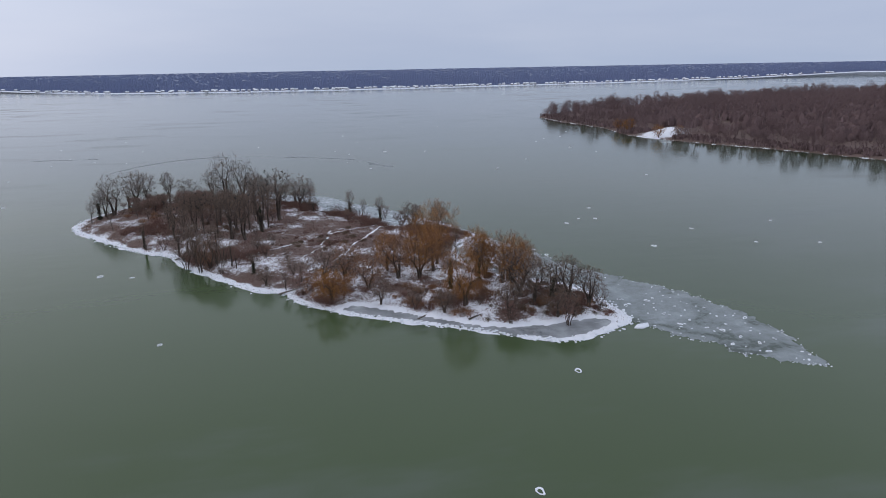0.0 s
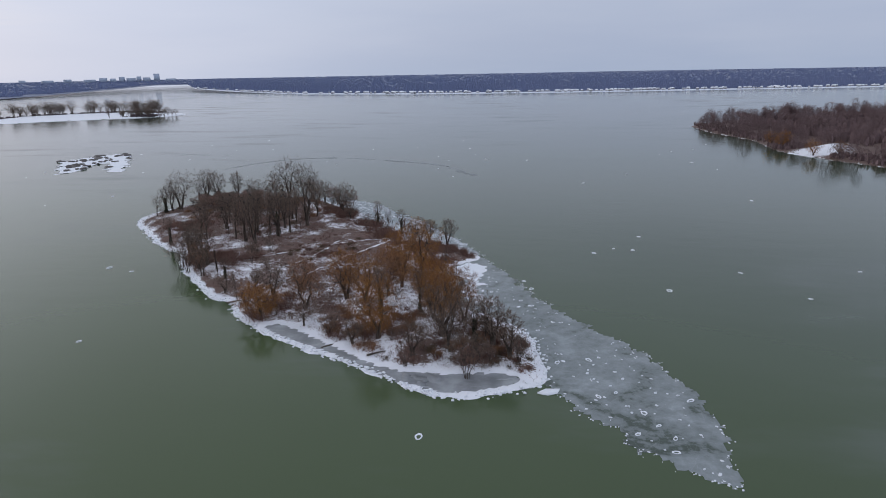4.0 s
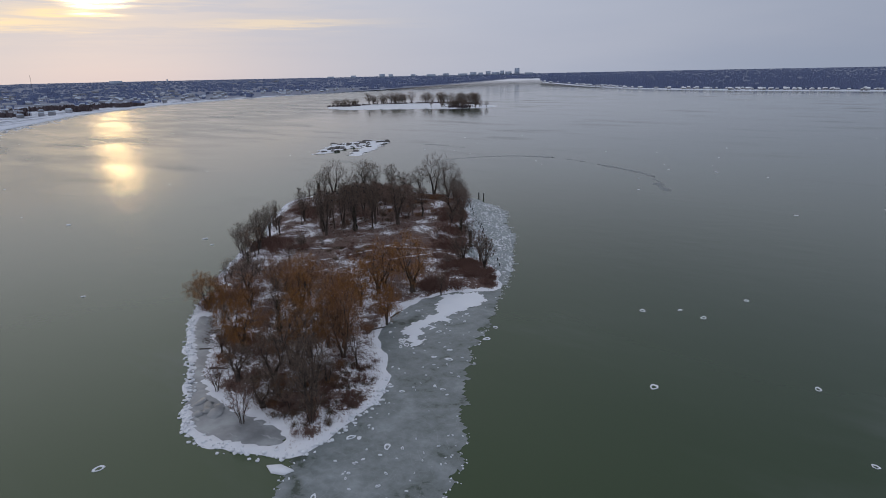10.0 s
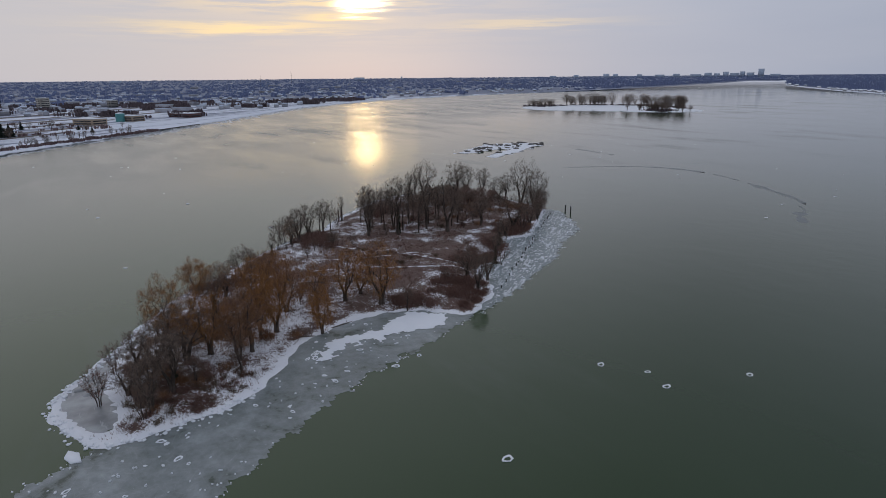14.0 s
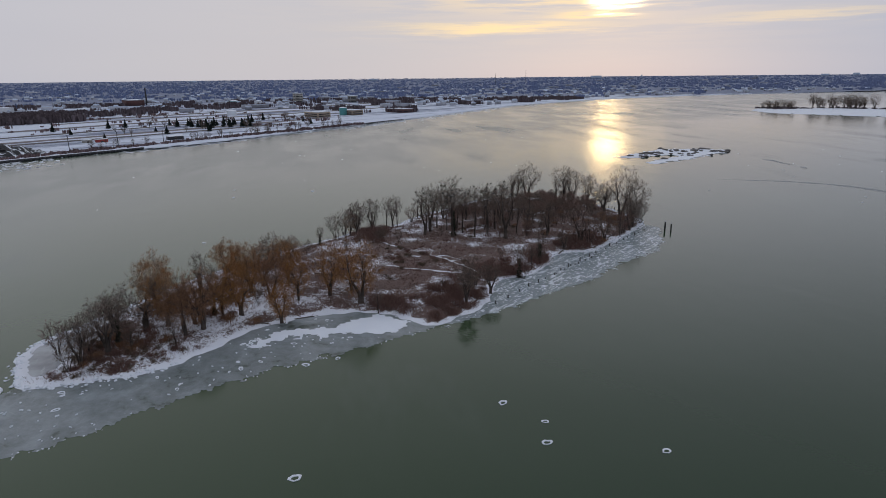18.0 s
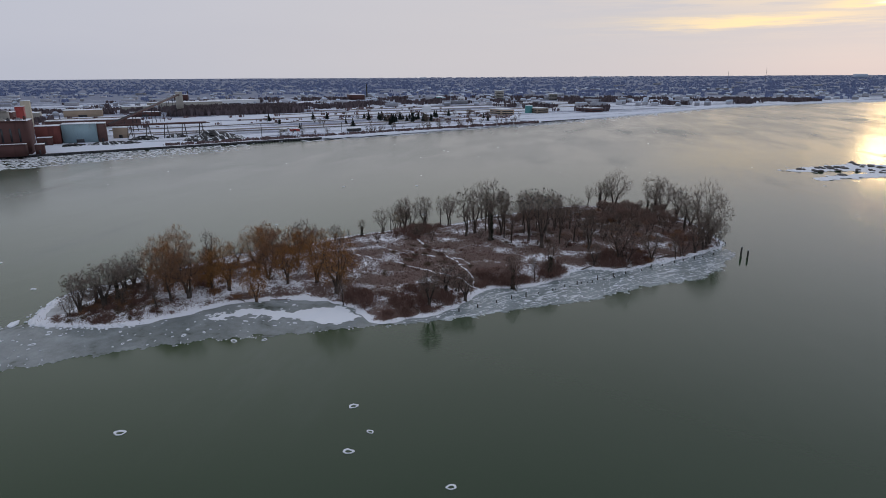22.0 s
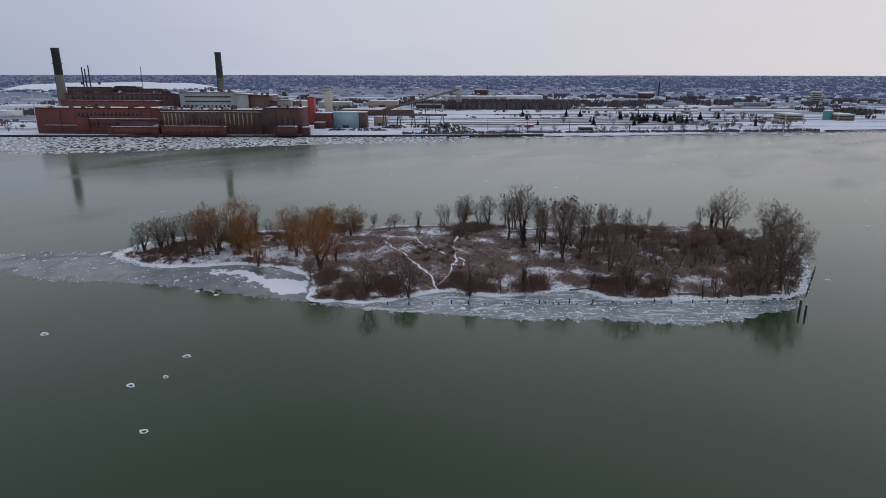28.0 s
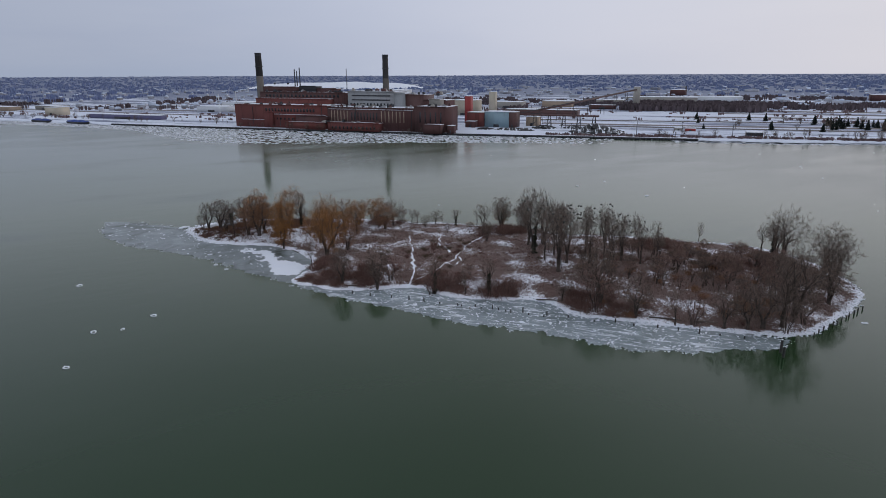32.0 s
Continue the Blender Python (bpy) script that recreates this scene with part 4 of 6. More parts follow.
# thickets: centre, spread along two axes, how many, which shrubs, how large
THICKETS = [(44, 4, 14, 10, 60, (0, 1, 0), 0.75), (20, 27, 9, 8, 24, (0, 1), 0.9), (-22, 74, 9, 9, 22, (1, 3, 0), 0.8), (-70, 66, 24, 18, 40, (0, 3, 3, 2), 0.8), (-92, 80, 12, 12, 22, (0, 1), 0.9), (-50, 96, 13, 7, 22, (1, 3), 0.8), (8, 44, 7, 4, 10, (0, 4), 1.0),
            (-46, -22, 14, 10, 26, (0, 1, 4), 1.0), (64, -88, 9, 9, 26, (0, 3), 0.7), (28, -78, 16, 8, 22, (0, 3), 0.8), (-5, -68, 9, 7, 14, (0, 1), 0.9), (44, -18, 5, 7, 14, (0, 1), 1.0), (-85, 30, 12, 10, 22, (0, 1), 1.0),
            (-46, 30, 16, 16, 24, (0, 2), 0.8), (0, -5, 20, 16, 34, (2, 0), 0.6), (-13, 62, 6, 7, 12, (0, 1), 1.0), (45, -70, 8, 10, 14, (0, 3), 0.8),
            (57, -97, 14, 5, 26, (0, 3, 2), 0.65), (32, -86, 14, 5, 30, (0, 1, 3), 0.75), (72, -98, 6, 8, 12, (0, 2), 0.6), (75, -90, 6, 12, 44, (0, 2, 0), 0.48), (67, -79, 6, 7, 26, (0, 2), 0.5)]
for cx, cy, sx, sy, count, picks, size in THICKETS:
    made, count, size = 0, int(count * 1.25), size * 1.0
    while made < count:
        x, y = rb.gauss(cx, sx * 0.6), rb.gauss(cy, sy * 0.6)
        if float(inside_depth(MAIN, np.array([x]), np.array([y]))[0]) > 2.0 and float(inside_depth(POND_EDGE, np.array([x]), np.array([y]))[0]) < -1.6:
            bush_spots.append((x, y, rb.choice(picks), size * rb.uniform(0.7, 1.25), rb.uniform(0, 6.28)))
            made += 1
# those nearest the water stand as things of their own, the inner ones grow together
depth = inside_depth(MAIN, np.array([b[0] for b in bush_spots]), np.array([b[1] for b in bush_spots]))
order = np.argsort(depth)
for k in order[:280]:
    x, y, pick, size, turn = bush_spots[k]
    ob = new("bush", BUSH_MESH[pick])
    ob.matrix_basis = pose(x, y, gz(x, y), 0, 0, math.degrees(turn)) @ Matrix.Scale(size, 4)
    tagged(ob, "bare brown bush growing out of the snow" if pick != 2 else "clump of tall dry weeds in snow", "bush", "bushes on the island")
for mat, label in ((BRUSH, "tangle of red-brown brush over the island"), (STALK, "clumps of tall dry weeds in snow"), (RUST_TWIG, "rust-brown shrubs over the island")):
    s = Shape()
    for k in order[280:]:
        x, y, pick, size, turn = bush_spots[k]
        if BUSHES[pick][1] == mat:
            s.place(BUSHES[pick][0], [(x, y, gz(x, y), turn, size, 1.0)])
    if s.n:
        tagged(part("inner_brush", s, mat), label, "brush", kind="stuff")

# footpaths trodden into the snow
PATHS = [[(29.8, 22.7), (24.1, 17.1), (17.9, 7.1), (14.3, -1.1), (9.0, -11.7), (3.8, -23.9), (-2.3, -37.1)], [(24.1, 17.1), (15.9, 14.3), (10.3, 11.7), (4.4, 8.0), (-0.8, 5.1), (-7.6, -1.2), (-15.4, -8.8), (-24, -15), (-36, -21)], [(4.4, 8.0), (3.1, 11.6), (-1.1, 8.8), (-3.1, 4.3)], [(-14.7, -30.3), (-9.5, -22.1), (-4.9, -14.2)], [(-6.3, -12.6), (-4.0, -2.9)]]


def near_path(x, y):
    best = np.full(np.shape(x), 1e9)
    for p in PATHS:
        for (ax, ay), (bx, by) in zip(p, p[1:]):
            dx, dy = bx - ax, by - ay
            t = np.clip(((x - ax) * dx + (y - ay) * dy) / (dx * dx + dy * dy), 0, 1)
            best = np.minimum(best, np.hypot(x - ax - t * dx, y - ay - t * dy))
    return best


for p in PATHS:
    s = Shape()
    pts = []
    for (ax, ay), (bx, by) in zip(p, p[1:]):
        n = max(2, int(math.hypot(bx - ax, by - ay) / 0.9))
        pts += [(ax + (bx - ax) * i / n, ay + (by - ay) * i / n) for i in range(n)]
    pts = np.array(pts + [p[-1]], float)
    pts += np.stack([wobble(pts[:, 0], pts[:, 1], 5, 12), wobble(pts[:, 0], pts[:, 1], 5, 13)], 1) * 0.7
    d = np.gradient(pts, axis=0)
    nrm = np.stack([-d[:, 1], d[:, 0]], 1) / np.maximum(np.linalg.norm(d, axis=1, keepdims=True), 1e-6)
    half = 0.30 + 0.30 * np.clip(wobble(pts[:, 0], pts[:, 1], 3, 14)[:, None], -0.85, 1.2)
    l, r = pts + nrm * half, pts - nrm * half
    row = np.concatenate([np.column_stack([q, ground_z(q[:, 0], q[:, 1]) + 0.10]) for q in (l, pts, r)])
    k = len(pts)
    s.add(row, [(j * k + i, j * k + i + 1, (j + 1) * k + i + 1, (j + 1) * k + i) for j in (0, 1) for i in range(k - 1)])
    tagged(part("footpath", s, CLEAN_SNOW), "trodden white snow path through brown weeds", "path", kind="structure")

# dry stalks and low brush over all the ground
rs = np.random.RandomState(77)


def undergrowth(name, count, tall, width, mat, label, gate, seed):
    q = rs.uniform((-128, -122), (92, 118), (count * 6, 2))
    d = inside_depth(MAIN, q[:, 0], q[:, 1])
    p = inside_depth(POND_EDGE, q[:, 0], q[:, 1])
    patch = wobble(q[:, 0], q[:, 1], 7, seed) + 0.7 * wobble(q[:, 0], q[:, 1], 2.2, seed + 2)
    lee = smoothstep(0, 14, 0.65 * q[:, 0] + 0.76 * q[:, 1])
    q = q[(d > 1.3 - 0.6 * lee + 0.9 * patch) & (p < -1.8 - 0.8 * patch) & (patch > gate) & (near_path(q[:, 0], q[:, 1]) > 0.55)][:count]
    q = np.repeat(q, 4, axis=0) + rs.normal(size=(len(q) * 4, 2)) * 0.28
    z = ground_z(q[:, 0], q[:, 1])
    b = np.column_stack([q, z - 0.05])
    t = b + np.column_stack([rs.normal(size=(len(q), 2)) * 0.28 * tall, tall * rs.uniform(0.4, 1.2, len(q))])
    s = Shape()
    np.random.seed(seed)
    s.shards(b, t, width * rs.uniform(0.6, 1.4, len(q)))
    tagged(part(name, s, mat), label, "weeds", kind="stuff")


undergrowth("low_brush", 17000, 0.85, 0.07, BRUSH, "low red-brown brush standing out of the snow", -0.1, 41)
undergrowth("dry_weeds", 10000, 0.7, 0.06, STALK, "straw-coloured dry weeds standing out of the snow", 0.05, 43)

# ---- the mainland on both sides of the river, one sheet out to the horizon ----
SHORE = [(900, -1900), (254, -1060), (84, -838), (-70, -655), (-264, -436), (-412, -288), (-508, -186), (-600, -116), (-749, 2), (-940, 140), (-1260, 370), (-1540, 700), (-1720, 1080), (-1800, 1400), (-1850, 1980),
         (-1960, 2750), (-2050, 3300), (-1800, 3350), (-1536, 2790), (-1100, 2380), (-700, 2080), (-300, 1930), (200, 1890), (900, 1950), (1650, 2030), (2400, 2200), (3200, 900), (2600, -1500)]


def shore_radius(n):
    """Distance to the shore at n even azimuths, and those azimuths."""
    az = np.linspace(-math.pi, math.pi, n, endpoint=False)
    r = np.full(n, 5000.0)
    for (ax, ay), (bx, by) in zip(SHORE, SHORE[1:] + SHORE[:1]):
        dx, dy = bx - ax, by - ay
        c, s = np.sin(az), np.cos(az)
        den = c * dy - s * dx
        den = np.where(abs(den) < 1e-9, 1e-9, den)
        k = (ax * dy - ay * dx) / den
        t = ((k * c - ax) * dx + (k * s - ay) * dy) / (dx * dx + dy * dy)
        r = np.where((k > 0) & (t >= 0) & (t <= 1) & (k < r), k, r)
    return az, r


N_AZ = 900
AZ, SHORE_R = shore_radius(N_AZ)
SHORE_R = SHORE_R + 3.0 * np.sin(AZ * 97) + 2.0 * np.sin(AZ * 211)


def land_z(x, y):
    """Height of the mainland: a low bank, then plains that rise far off."""
    r = np.hypot(x, y)
    az = np.arctan2(x, y)
    d = r - np.interp(az, AZ, SHORE_R, period=2 * math.pi)
    return -0.4 + 1.9 * smoothstep(-1, 4, d) + 1.0 * smoothstep(6, 40, d) + 49.0 * np.clip((r - 2300) / 2600, 0, 1.05) ** 1.25


def mainland():
    steps = [0, 2.5, 6, 15, 40, 90, 160, 260, 400, 600, 850, 1150, 1500, 1900, 2400, 3000, 3700]
    rows = []
    for k in steps:
        r = np.minimum(SHORE_R + k, 5150.0 + k * 0.001)
        x, y = r * np.sin(AZ), r * np.cos(AZ)
        rows.append(np.stack([x, y, land_z(x, y)], 1))
    r = np.full(N_AZ, 5200.0)
    rows.append(np.stack([r * np.sin(AZ), r * np.cos(AZ), np.full(N_AZ, 51.5)], 1))
    v = np.concatenate(rows)
    i = np.arange(N_AZ)
    j = (i + 1) % N_AZ
    f = []
    for k in range(len(rows) - 1):
        a, b = k * N_AZ, (k + 1) * N_AZ
        f += [np.stack([a + i, b + j, b + i], 1), np.stack([a + i, a + j, b + j], 1)]
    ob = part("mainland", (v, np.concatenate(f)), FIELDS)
    az = np.arctan2(v[:, 0], v[:, 1])
    r = np.hypot(v[:, 0], v[:, 1])
    d = r - np.interp(az, AZ, SHORE_R, period=2 * math.pi)
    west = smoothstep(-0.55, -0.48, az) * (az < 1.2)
    # beyond 1600 m the haze-tinted tone takes over from the snow
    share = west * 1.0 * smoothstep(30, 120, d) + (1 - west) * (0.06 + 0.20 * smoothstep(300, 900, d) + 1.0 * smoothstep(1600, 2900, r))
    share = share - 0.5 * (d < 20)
    a = ob.data.attributes.new("litter", "FLOAT", "POINT")
    a.data.foreach_set("value", share.astype(np.float32))
    return tagged(ob, "flat snowy mainland, its far fields coloured haze-blue out to the horizon", "land", kind="structure")


mainland()


# ---- distant woods, houses and sheds ----
def tuft(seed, n=9):
    """A far bare tree: a few upright ragged blades."""
    rng = np.random.RandomState(seed)
    np.random.seed(seed)
    s = Shape()
    for k in range(n):
        x, y = rng.normal(size=2) * 0.5
        w, h = rng.uniform(0.18, 0.36), rng.uniform(0.7, 1.0)
        a = rng.uniform(0, math.pi)
        c, d = math.cos(a) * w, math.sin(a) * w
        s.add([(x - c * 0.5, y - d * 0.5, -0.05), (x + c * 0.5, y + d * 0.5, -0.05), (x + c, y + d, h * 0.62), (x + c * 0.3, y + d * 0.3, h), (x - c * 0.5, y - d * 0.5, h * 0.9), (x - c, y - d, h * 0.55)],
              [(0, 1, 2), (0, 2, 3), (0, 3, 4), (0, 4, 5)])
    return s.arrays()


TUFTS = [tuft(60 + k) for k in range(5)]
FIG = np.random.RandomState(900)


def scatter(count, az0, az1, d0, d1, power=1.0):
    """Points behind the shore, thinning out with distance."""
    az = FIG.uniform(az0, az1, count)
    r0 = np.interp(az, AZ, SHORE_R, period=2 * math.pi)
    d = d0 + (np.minimum(d1, 4950 - r0) - d0) * FIG.uniform(0, 1, count) ** power
    r = r0 + d
    return r * np.sin(az), r * np.cos(az), d


def woods(name, label, mat, x, y, lo, hi, z=None, grade=None):
    s = Shape()
    z = land_z(x, y) if z is None else z
    size = FIG.uniform(lo, hi, len(x))
    if grade:
        size = size * far_size(x, y, *grade)
    turn = FIG.uniform(0, 6.28, len(x))
    for k in range(len(x)):
        s.place(TUFTS[k % 5], [(x[k], y[k], z[k] - 0.3, turn[k], size[k], 1.0)])
    tagged(part(name, s, mat), label, "woodland", kind="stuff")


def far_size(x, y, lo, hi):
    """Woods look lower toward the horizon."""
    return np.interp(np.hypot(x, y), [1500, 3200, 4900], [hi, 0.5 * (lo + hi), lo])


x, y, d = scatter(17000, -0.50, 0.86, 75, 3000, 1.3)
woods("west_woods", "dense bare winter woods on the low far shore", HAZED_WOOD, x, y, 0.85, 1.1, grade=(5, 9.5))
x, y, d = scatter(19000, -3.34, 0.86, 400, 4300, 0.55)
r = np.hypot(x, y)
keep = (r > 2300) & (wobble(x, y, 420, 28) + 1.1 * smoothstep(2300, 3600, r) > 0.05)
woods("horizon_woods", "bare woods along the horizon with blue haze in their colour", HAZED_HORIZON_WOOD, x[keep], y[keep], 0.9, 1.1, grade=(4, 9))
x, y, d = scatter(30000, -3.34, -0.50, 60, 4200, 1.5)
r = np.hypot(x, y)
yu, yv = -0.619 * (x + 56.7) + 0.785 * (y + 699.5), -0.785 * (x + 56.7) - 0.619 * (y + 699.5)
open_yard = (yu > 300) & (yu < 1150) & (yv < 620)
keep = (wobble(x, y, 260, 21) + 0.7 * wobble(x, y, 70, 22) + 0.8 * smoothstep(1700, 3600, r) > 0.55) & ~((d < 420) & (x > -620) & (y < -120)) & ~open_yard
# nearer belts keep their own brown, farther ones take the haze-tinted blue
near = keep & (r < 1750)
woods("east_woods", "belts of bare winter trees between fields and streets", HAZED_WOOD, x[keep & ~near], y[keep & ~near], 0.7, 1.2, grade=(5, 10.5))
woods("bank_woods", "belts of bare brown trees behind the river bank", YARD_WOOD, x[near], y[near], 0.6, 1.1, grade=(5, 10.5))

LOCAL = math.degrees(math.atan2(0.785, -0.619))
L0 = (-56.7, -699.5)


def uv(u, v):
    """From metres along the power station's front and inland to the plan."""
    return L0[0] - 0.619 * u - 0.785 * v, L0[1] + 0.785 * u - 0.619 * v


q = FIG.uniform((470, 520), (700, 730), (1100, 2))
wx, wy = uv(q[:, 0] + (q[:, 1] - 520) * 0.12, q[:, 1])
woods("yard_woods", "dark square wood of bare trees behind the coal yard", YARD_WOOD, wx, wy, 6, 15)


def house_stock(name, label, x, y, lo, hi, tall, flat=False, cover=ROOFS):
    wall, roof = Shape(), Shape()
    z = land_z(x, y)
    for k in range(len(x)):
        a, b, h = FIG.uniform(lo, hi), FIG.uniform(lo, hi) * 0.6, FIG.uniform(*tall)
        m = pose(x[k], y[k], z[k], 0, 0, FIG.choice([20, 110, 60]) + FIG.uniform(-8, 8))
        wall.box(-a / 2, a / 2, -b / 2, b / 2, -1, h, m)
        if flat:
            roof.box(-a / 2 - 0.2, a / 2 + 0.2, -b / 2 - 0.2, b / 2 + 0.2, h, h + 0.5, m)
        else:
            e = np.array([(-a / 2 - .4, -b / 2 - .4, h), (a / 2 + .4, -b / 2 - .4, h), (a / 2 + .4, b / 2 + .4, h), (-a / 2 - .4, b / 2 + .4, h), (-a / 2 - .4, 0, h + b * 0.42), (a / 2 + .4, 0, h + b * 0.42)])
            e = (np.array(m.to_3x3()) @ e.T).T + np.array(m.translation)
            roof.add(e, [(0, 1, 5), (0, 5, 4), (2, 3, 4), (2, 4, 5), (0, 4, 3), (1, 2, 5)])
    ob = thing(name, 0, 0, 0, label, "buildings", kind="stuff")
    part("wall", wall, HOUSE, ob)
    part("roof", roof, cover, ob)


x, y, d = scatter(330, -0.50, 0.80, 12, 70)
house_stock("shore_houses", "row of snow-roofed houses along the far shore", x, y, 7, 13, (3, 5.5), cover=SNOW)
x, y, d = scatter(2600, -3.3, -0.56, 90, 3600, 1.25)
r = np.hypot(x, y)
keep = (wobble(x, y, 330, 25) > -0.05) & (r > 1150) & (r < 2700) & ~((d < 300) & (y < 100))
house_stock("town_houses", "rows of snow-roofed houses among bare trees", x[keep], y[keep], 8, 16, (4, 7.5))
x, y, d = scatter(150, -2.9, -0.9, 330, 2600, 1.0)
keep = (np.hypot(x, y) > 1050)
house_stock("industrial_sheds", "low works buildings with snowy flat roofs", x[keep], y[keep], 16, 48, (5, 9), True)


# ---- the city's skyline up the river and single landmarks ----
def block(name, label, category, x, y, w, d, h, mat, turn=0.0, z=None, windows=0, group=""):
    z = float(land_z(np.array([x]), np.array([y]))[0]) if z is None else z
    ob = thing(name, x, y, z, label, category, group, turn=turn)
    s = Shape()
    s.box(-w / 2, w / 2, -d / 2, d / 2, -2, h)
    part("wall", s, mat, ob)
    s = Shape()
    s.box(-w / 2 - 0.2, w / 2 + 0.2, -d / 2 - 0.2, d / 2 + 0.2, h, h + 0.7)
    part("roof", s, SNOW, ob)
    for k in range(windows):
        s = Shape()
        zz = h * (k + 0.7) / (windows + 0.6)
        for side in (-1, 1):
            s.box(-w * 0.44, w * 0.44, side * d / 2 - 0.12, side * d / 2 + 0.12, zz - 0.9, zz + 0.9)
            s.box(side * w / 2 - 0.12, side * w / 2 + 0.12, -d * 0.42, d * 0.42, zz - 0.9, zz + 0.9)
        part("window", s, GLASS_DARK, ob)
    return ob


sk = random.Random(12)
for a, h, w in [(-31.5, 46, 34), (-32.3, 24, 40), (-32.9, 31, 26), (-33.5, 22, 50), (-34.2, 30, 30), (-34.9, 21, 36), (-35.6, 25, 44), (-36.6, 17, 60), (-38.2, 20, 40), (-39.6, 16, 60), (-41.3, 19, 34), (-43.4, 22, 30), (-44.2, 24, 36), (-30.4, 15, 60), (-46.9, 18, 30), (-49.0, 15, 40), (-67.2, 22, 70), (-63.2, 26, 9), (-104.0, 14, 60), (-88.0, 15, 60)]:
    r = 4650 if a > -50 else 4400
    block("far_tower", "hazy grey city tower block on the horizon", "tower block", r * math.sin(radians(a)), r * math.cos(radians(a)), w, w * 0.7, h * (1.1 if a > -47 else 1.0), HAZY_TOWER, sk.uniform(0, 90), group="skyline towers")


def mast(x, y, h, r=0.9):
    ob = thing("radio_mast", x, y, float(land_z(np.array([x]), np.array([y]))[0]), "thin steel lattice radio mast above the plain", "mast")
    for k in range(3):
        s = Shape()
        a = k * 2.094
        s.tube((r * math.cos(a), r * math.sin(a), -1), (r * 0.6 * math.cos(a), r * 0.6 * math.sin(a), h), 0.32, 0.22, 4, True)
        part("leg", s, STEEL, ob)
    for k in range(12):
        s = Shape()
        z = h * (k + 0.5) / 12
        pts = [(r * 0.8 * math.cos(j * 2.094), r * 0.8 * math.sin(j * 2.094), z + (j % 2)) for j in range(4)]
        for p, e in zip(pts, pts[1:]):
            s.tube(p, e, 0.15, 0.15, 3)
        part("brace", s, STEEL, ob)


mast(-3450, 1020, 78)
mast(-3300, 800, 62)
mast(-535, -1488, 82, 1.2)

# ---- the power station ----
X0, Y0 = L0
BASE = 2.2


def wall_block(parent, name, u0, u1, v0, v1, top, mat, bottom=0.0, cap=0.6):
    s = Shape()
    s.box(u0, u1, v0, v1, bottom, top)
    s.box(u0 - 0.4, u1 + 0.4, v0 - 0.4, v0 + 0.5, top, top + 0.9)
    s.box(u0 - 0.4, u0 + 0.5, v0 - 0.4, v1, top, top + 0.9)
    o = part(name, s, mat, parent)
    s = Shape()
    s.box(u0 + 0.5, u1, v0 + 0.5, v1, top, top + cap)
    part("roof_snow", s, SNOW, parent, "snow lying on a flat roof")
    return o


def slits(parent, u0, u1, count, z0, z1, v, mat=GLASS_DARK, width=1.6, name="window", label="tall narrow window"):
    for k in range(count):
        u = u0 + (u1 - u0) * (k + 0.5) / count
        s = Shape()
        s.box(u - width / 2, u + width / 2, v - 0.18, v + 0.1, z0, z1)
        s.box(u - width / 2 - 0.2, u + width / 2 + 0.2, v - 0.35, v + 0.1, z0 - 0.35, z0)
        part(name, s, mat, parent, label)


ps = thing("power_station", X0, Y0, BASE, "large old red-brick power station on the river bank", "power station", turn=LOCAL)
wall_block(ps, "turbine_hall", 10, 158, 0, 46, 29, BRICK)
wall_block(ps, "east_hall", 158.3, 281, 0, 40, 27.5, BRICK_DARK)
wall_block(ps, "end_hall", 281.3, 323, 0, 40, 30, BRICK_DARK)
wall_block(ps, "boiler_house", 18, 158, 46.3, 84, 44, BRICK_DARK)
wall_block(ps, "gallery", 22, 140, 31, 46.1, 36, BRICK)
wall_block(ps, "grey_boiler_house", 166, 235, 40.3, 78, 46, CLAD_GREY)
wall_block(ps, "grey_wing", 235.3, 250, 40.3, 72, 44, CLAD_GREY)
wall_block(ps, "brown_house", 250.3, 276, 42, 76, 42.5, CLAD_BROWN)
wall_block(ps, "brown_wing", 276.3, 306, 42, 74, 36, BRICK_DARK)
wall_block(ps, "grey_tower", 292, 306, 22, 36, 38, CONCRETE, 29)
wall_block(ps, "plant_house", 12, 69, 62, 82, 51, BRICK_DARK, 44.4)
wall_block(ps, "plant_room", 73, 100, 64, 80, 52, STEEL, 44.4)
wall_block(ps, "screen_house", 102, 161, -13, -0.3, 8.5, BRICK)
wall_block(ps, "pump_house", 166, 239, -13, -0.3, 9.5, BRICK)
wall_block(ps, "gate_house", 299, 321, -14, -0.6, 10, BRICK_DARK)
wall_block(ps, "stair_tower", 60, 74, -3, -0.2, 20, BRICK)
wall_block(ps, "porch", 112, 158, -4, -0.2, 16, BRICK_DARK)
wall_block(ps, "bunker_house", 100, 132, 66, 80, 49, BRICK_DARK, 44.4)
slits(ps, 162, 190, 6, 11, 24, 0, TAN, 1.3, "pilaster", "pale stone strip")
slits(ps, 234, 270, 7, 11, 24, 0, TAN, 1.3, "pilaster", "pale stone strip")
slits(ps, 192, 232, 9, 13, 22, 0, GLASS_DARK, 1.5)
slits(ps, 60, 140, 16, 21.5, 25, 0, GLASS_DARK, 2.6)
slits(ps, 64, 150, 14, 11, 13, 0, GLASS_DARK, 2.4)
slits(ps, 26, 150, 20, 38.5, 41.5, 46.3, GLASS_DARK, 3.0)
slits(ps, 286, 320, 5, 12, 24, 0, GLASS_DARK, 1.6)
slits(ps, 168, 233, 13, 28.6, 31.5, 40.3, GLASS_DARK, 2.2)
slits(ps, 170, 236, 12, 2.5, 5.5, -13, GLASS_DARK, 2.0)
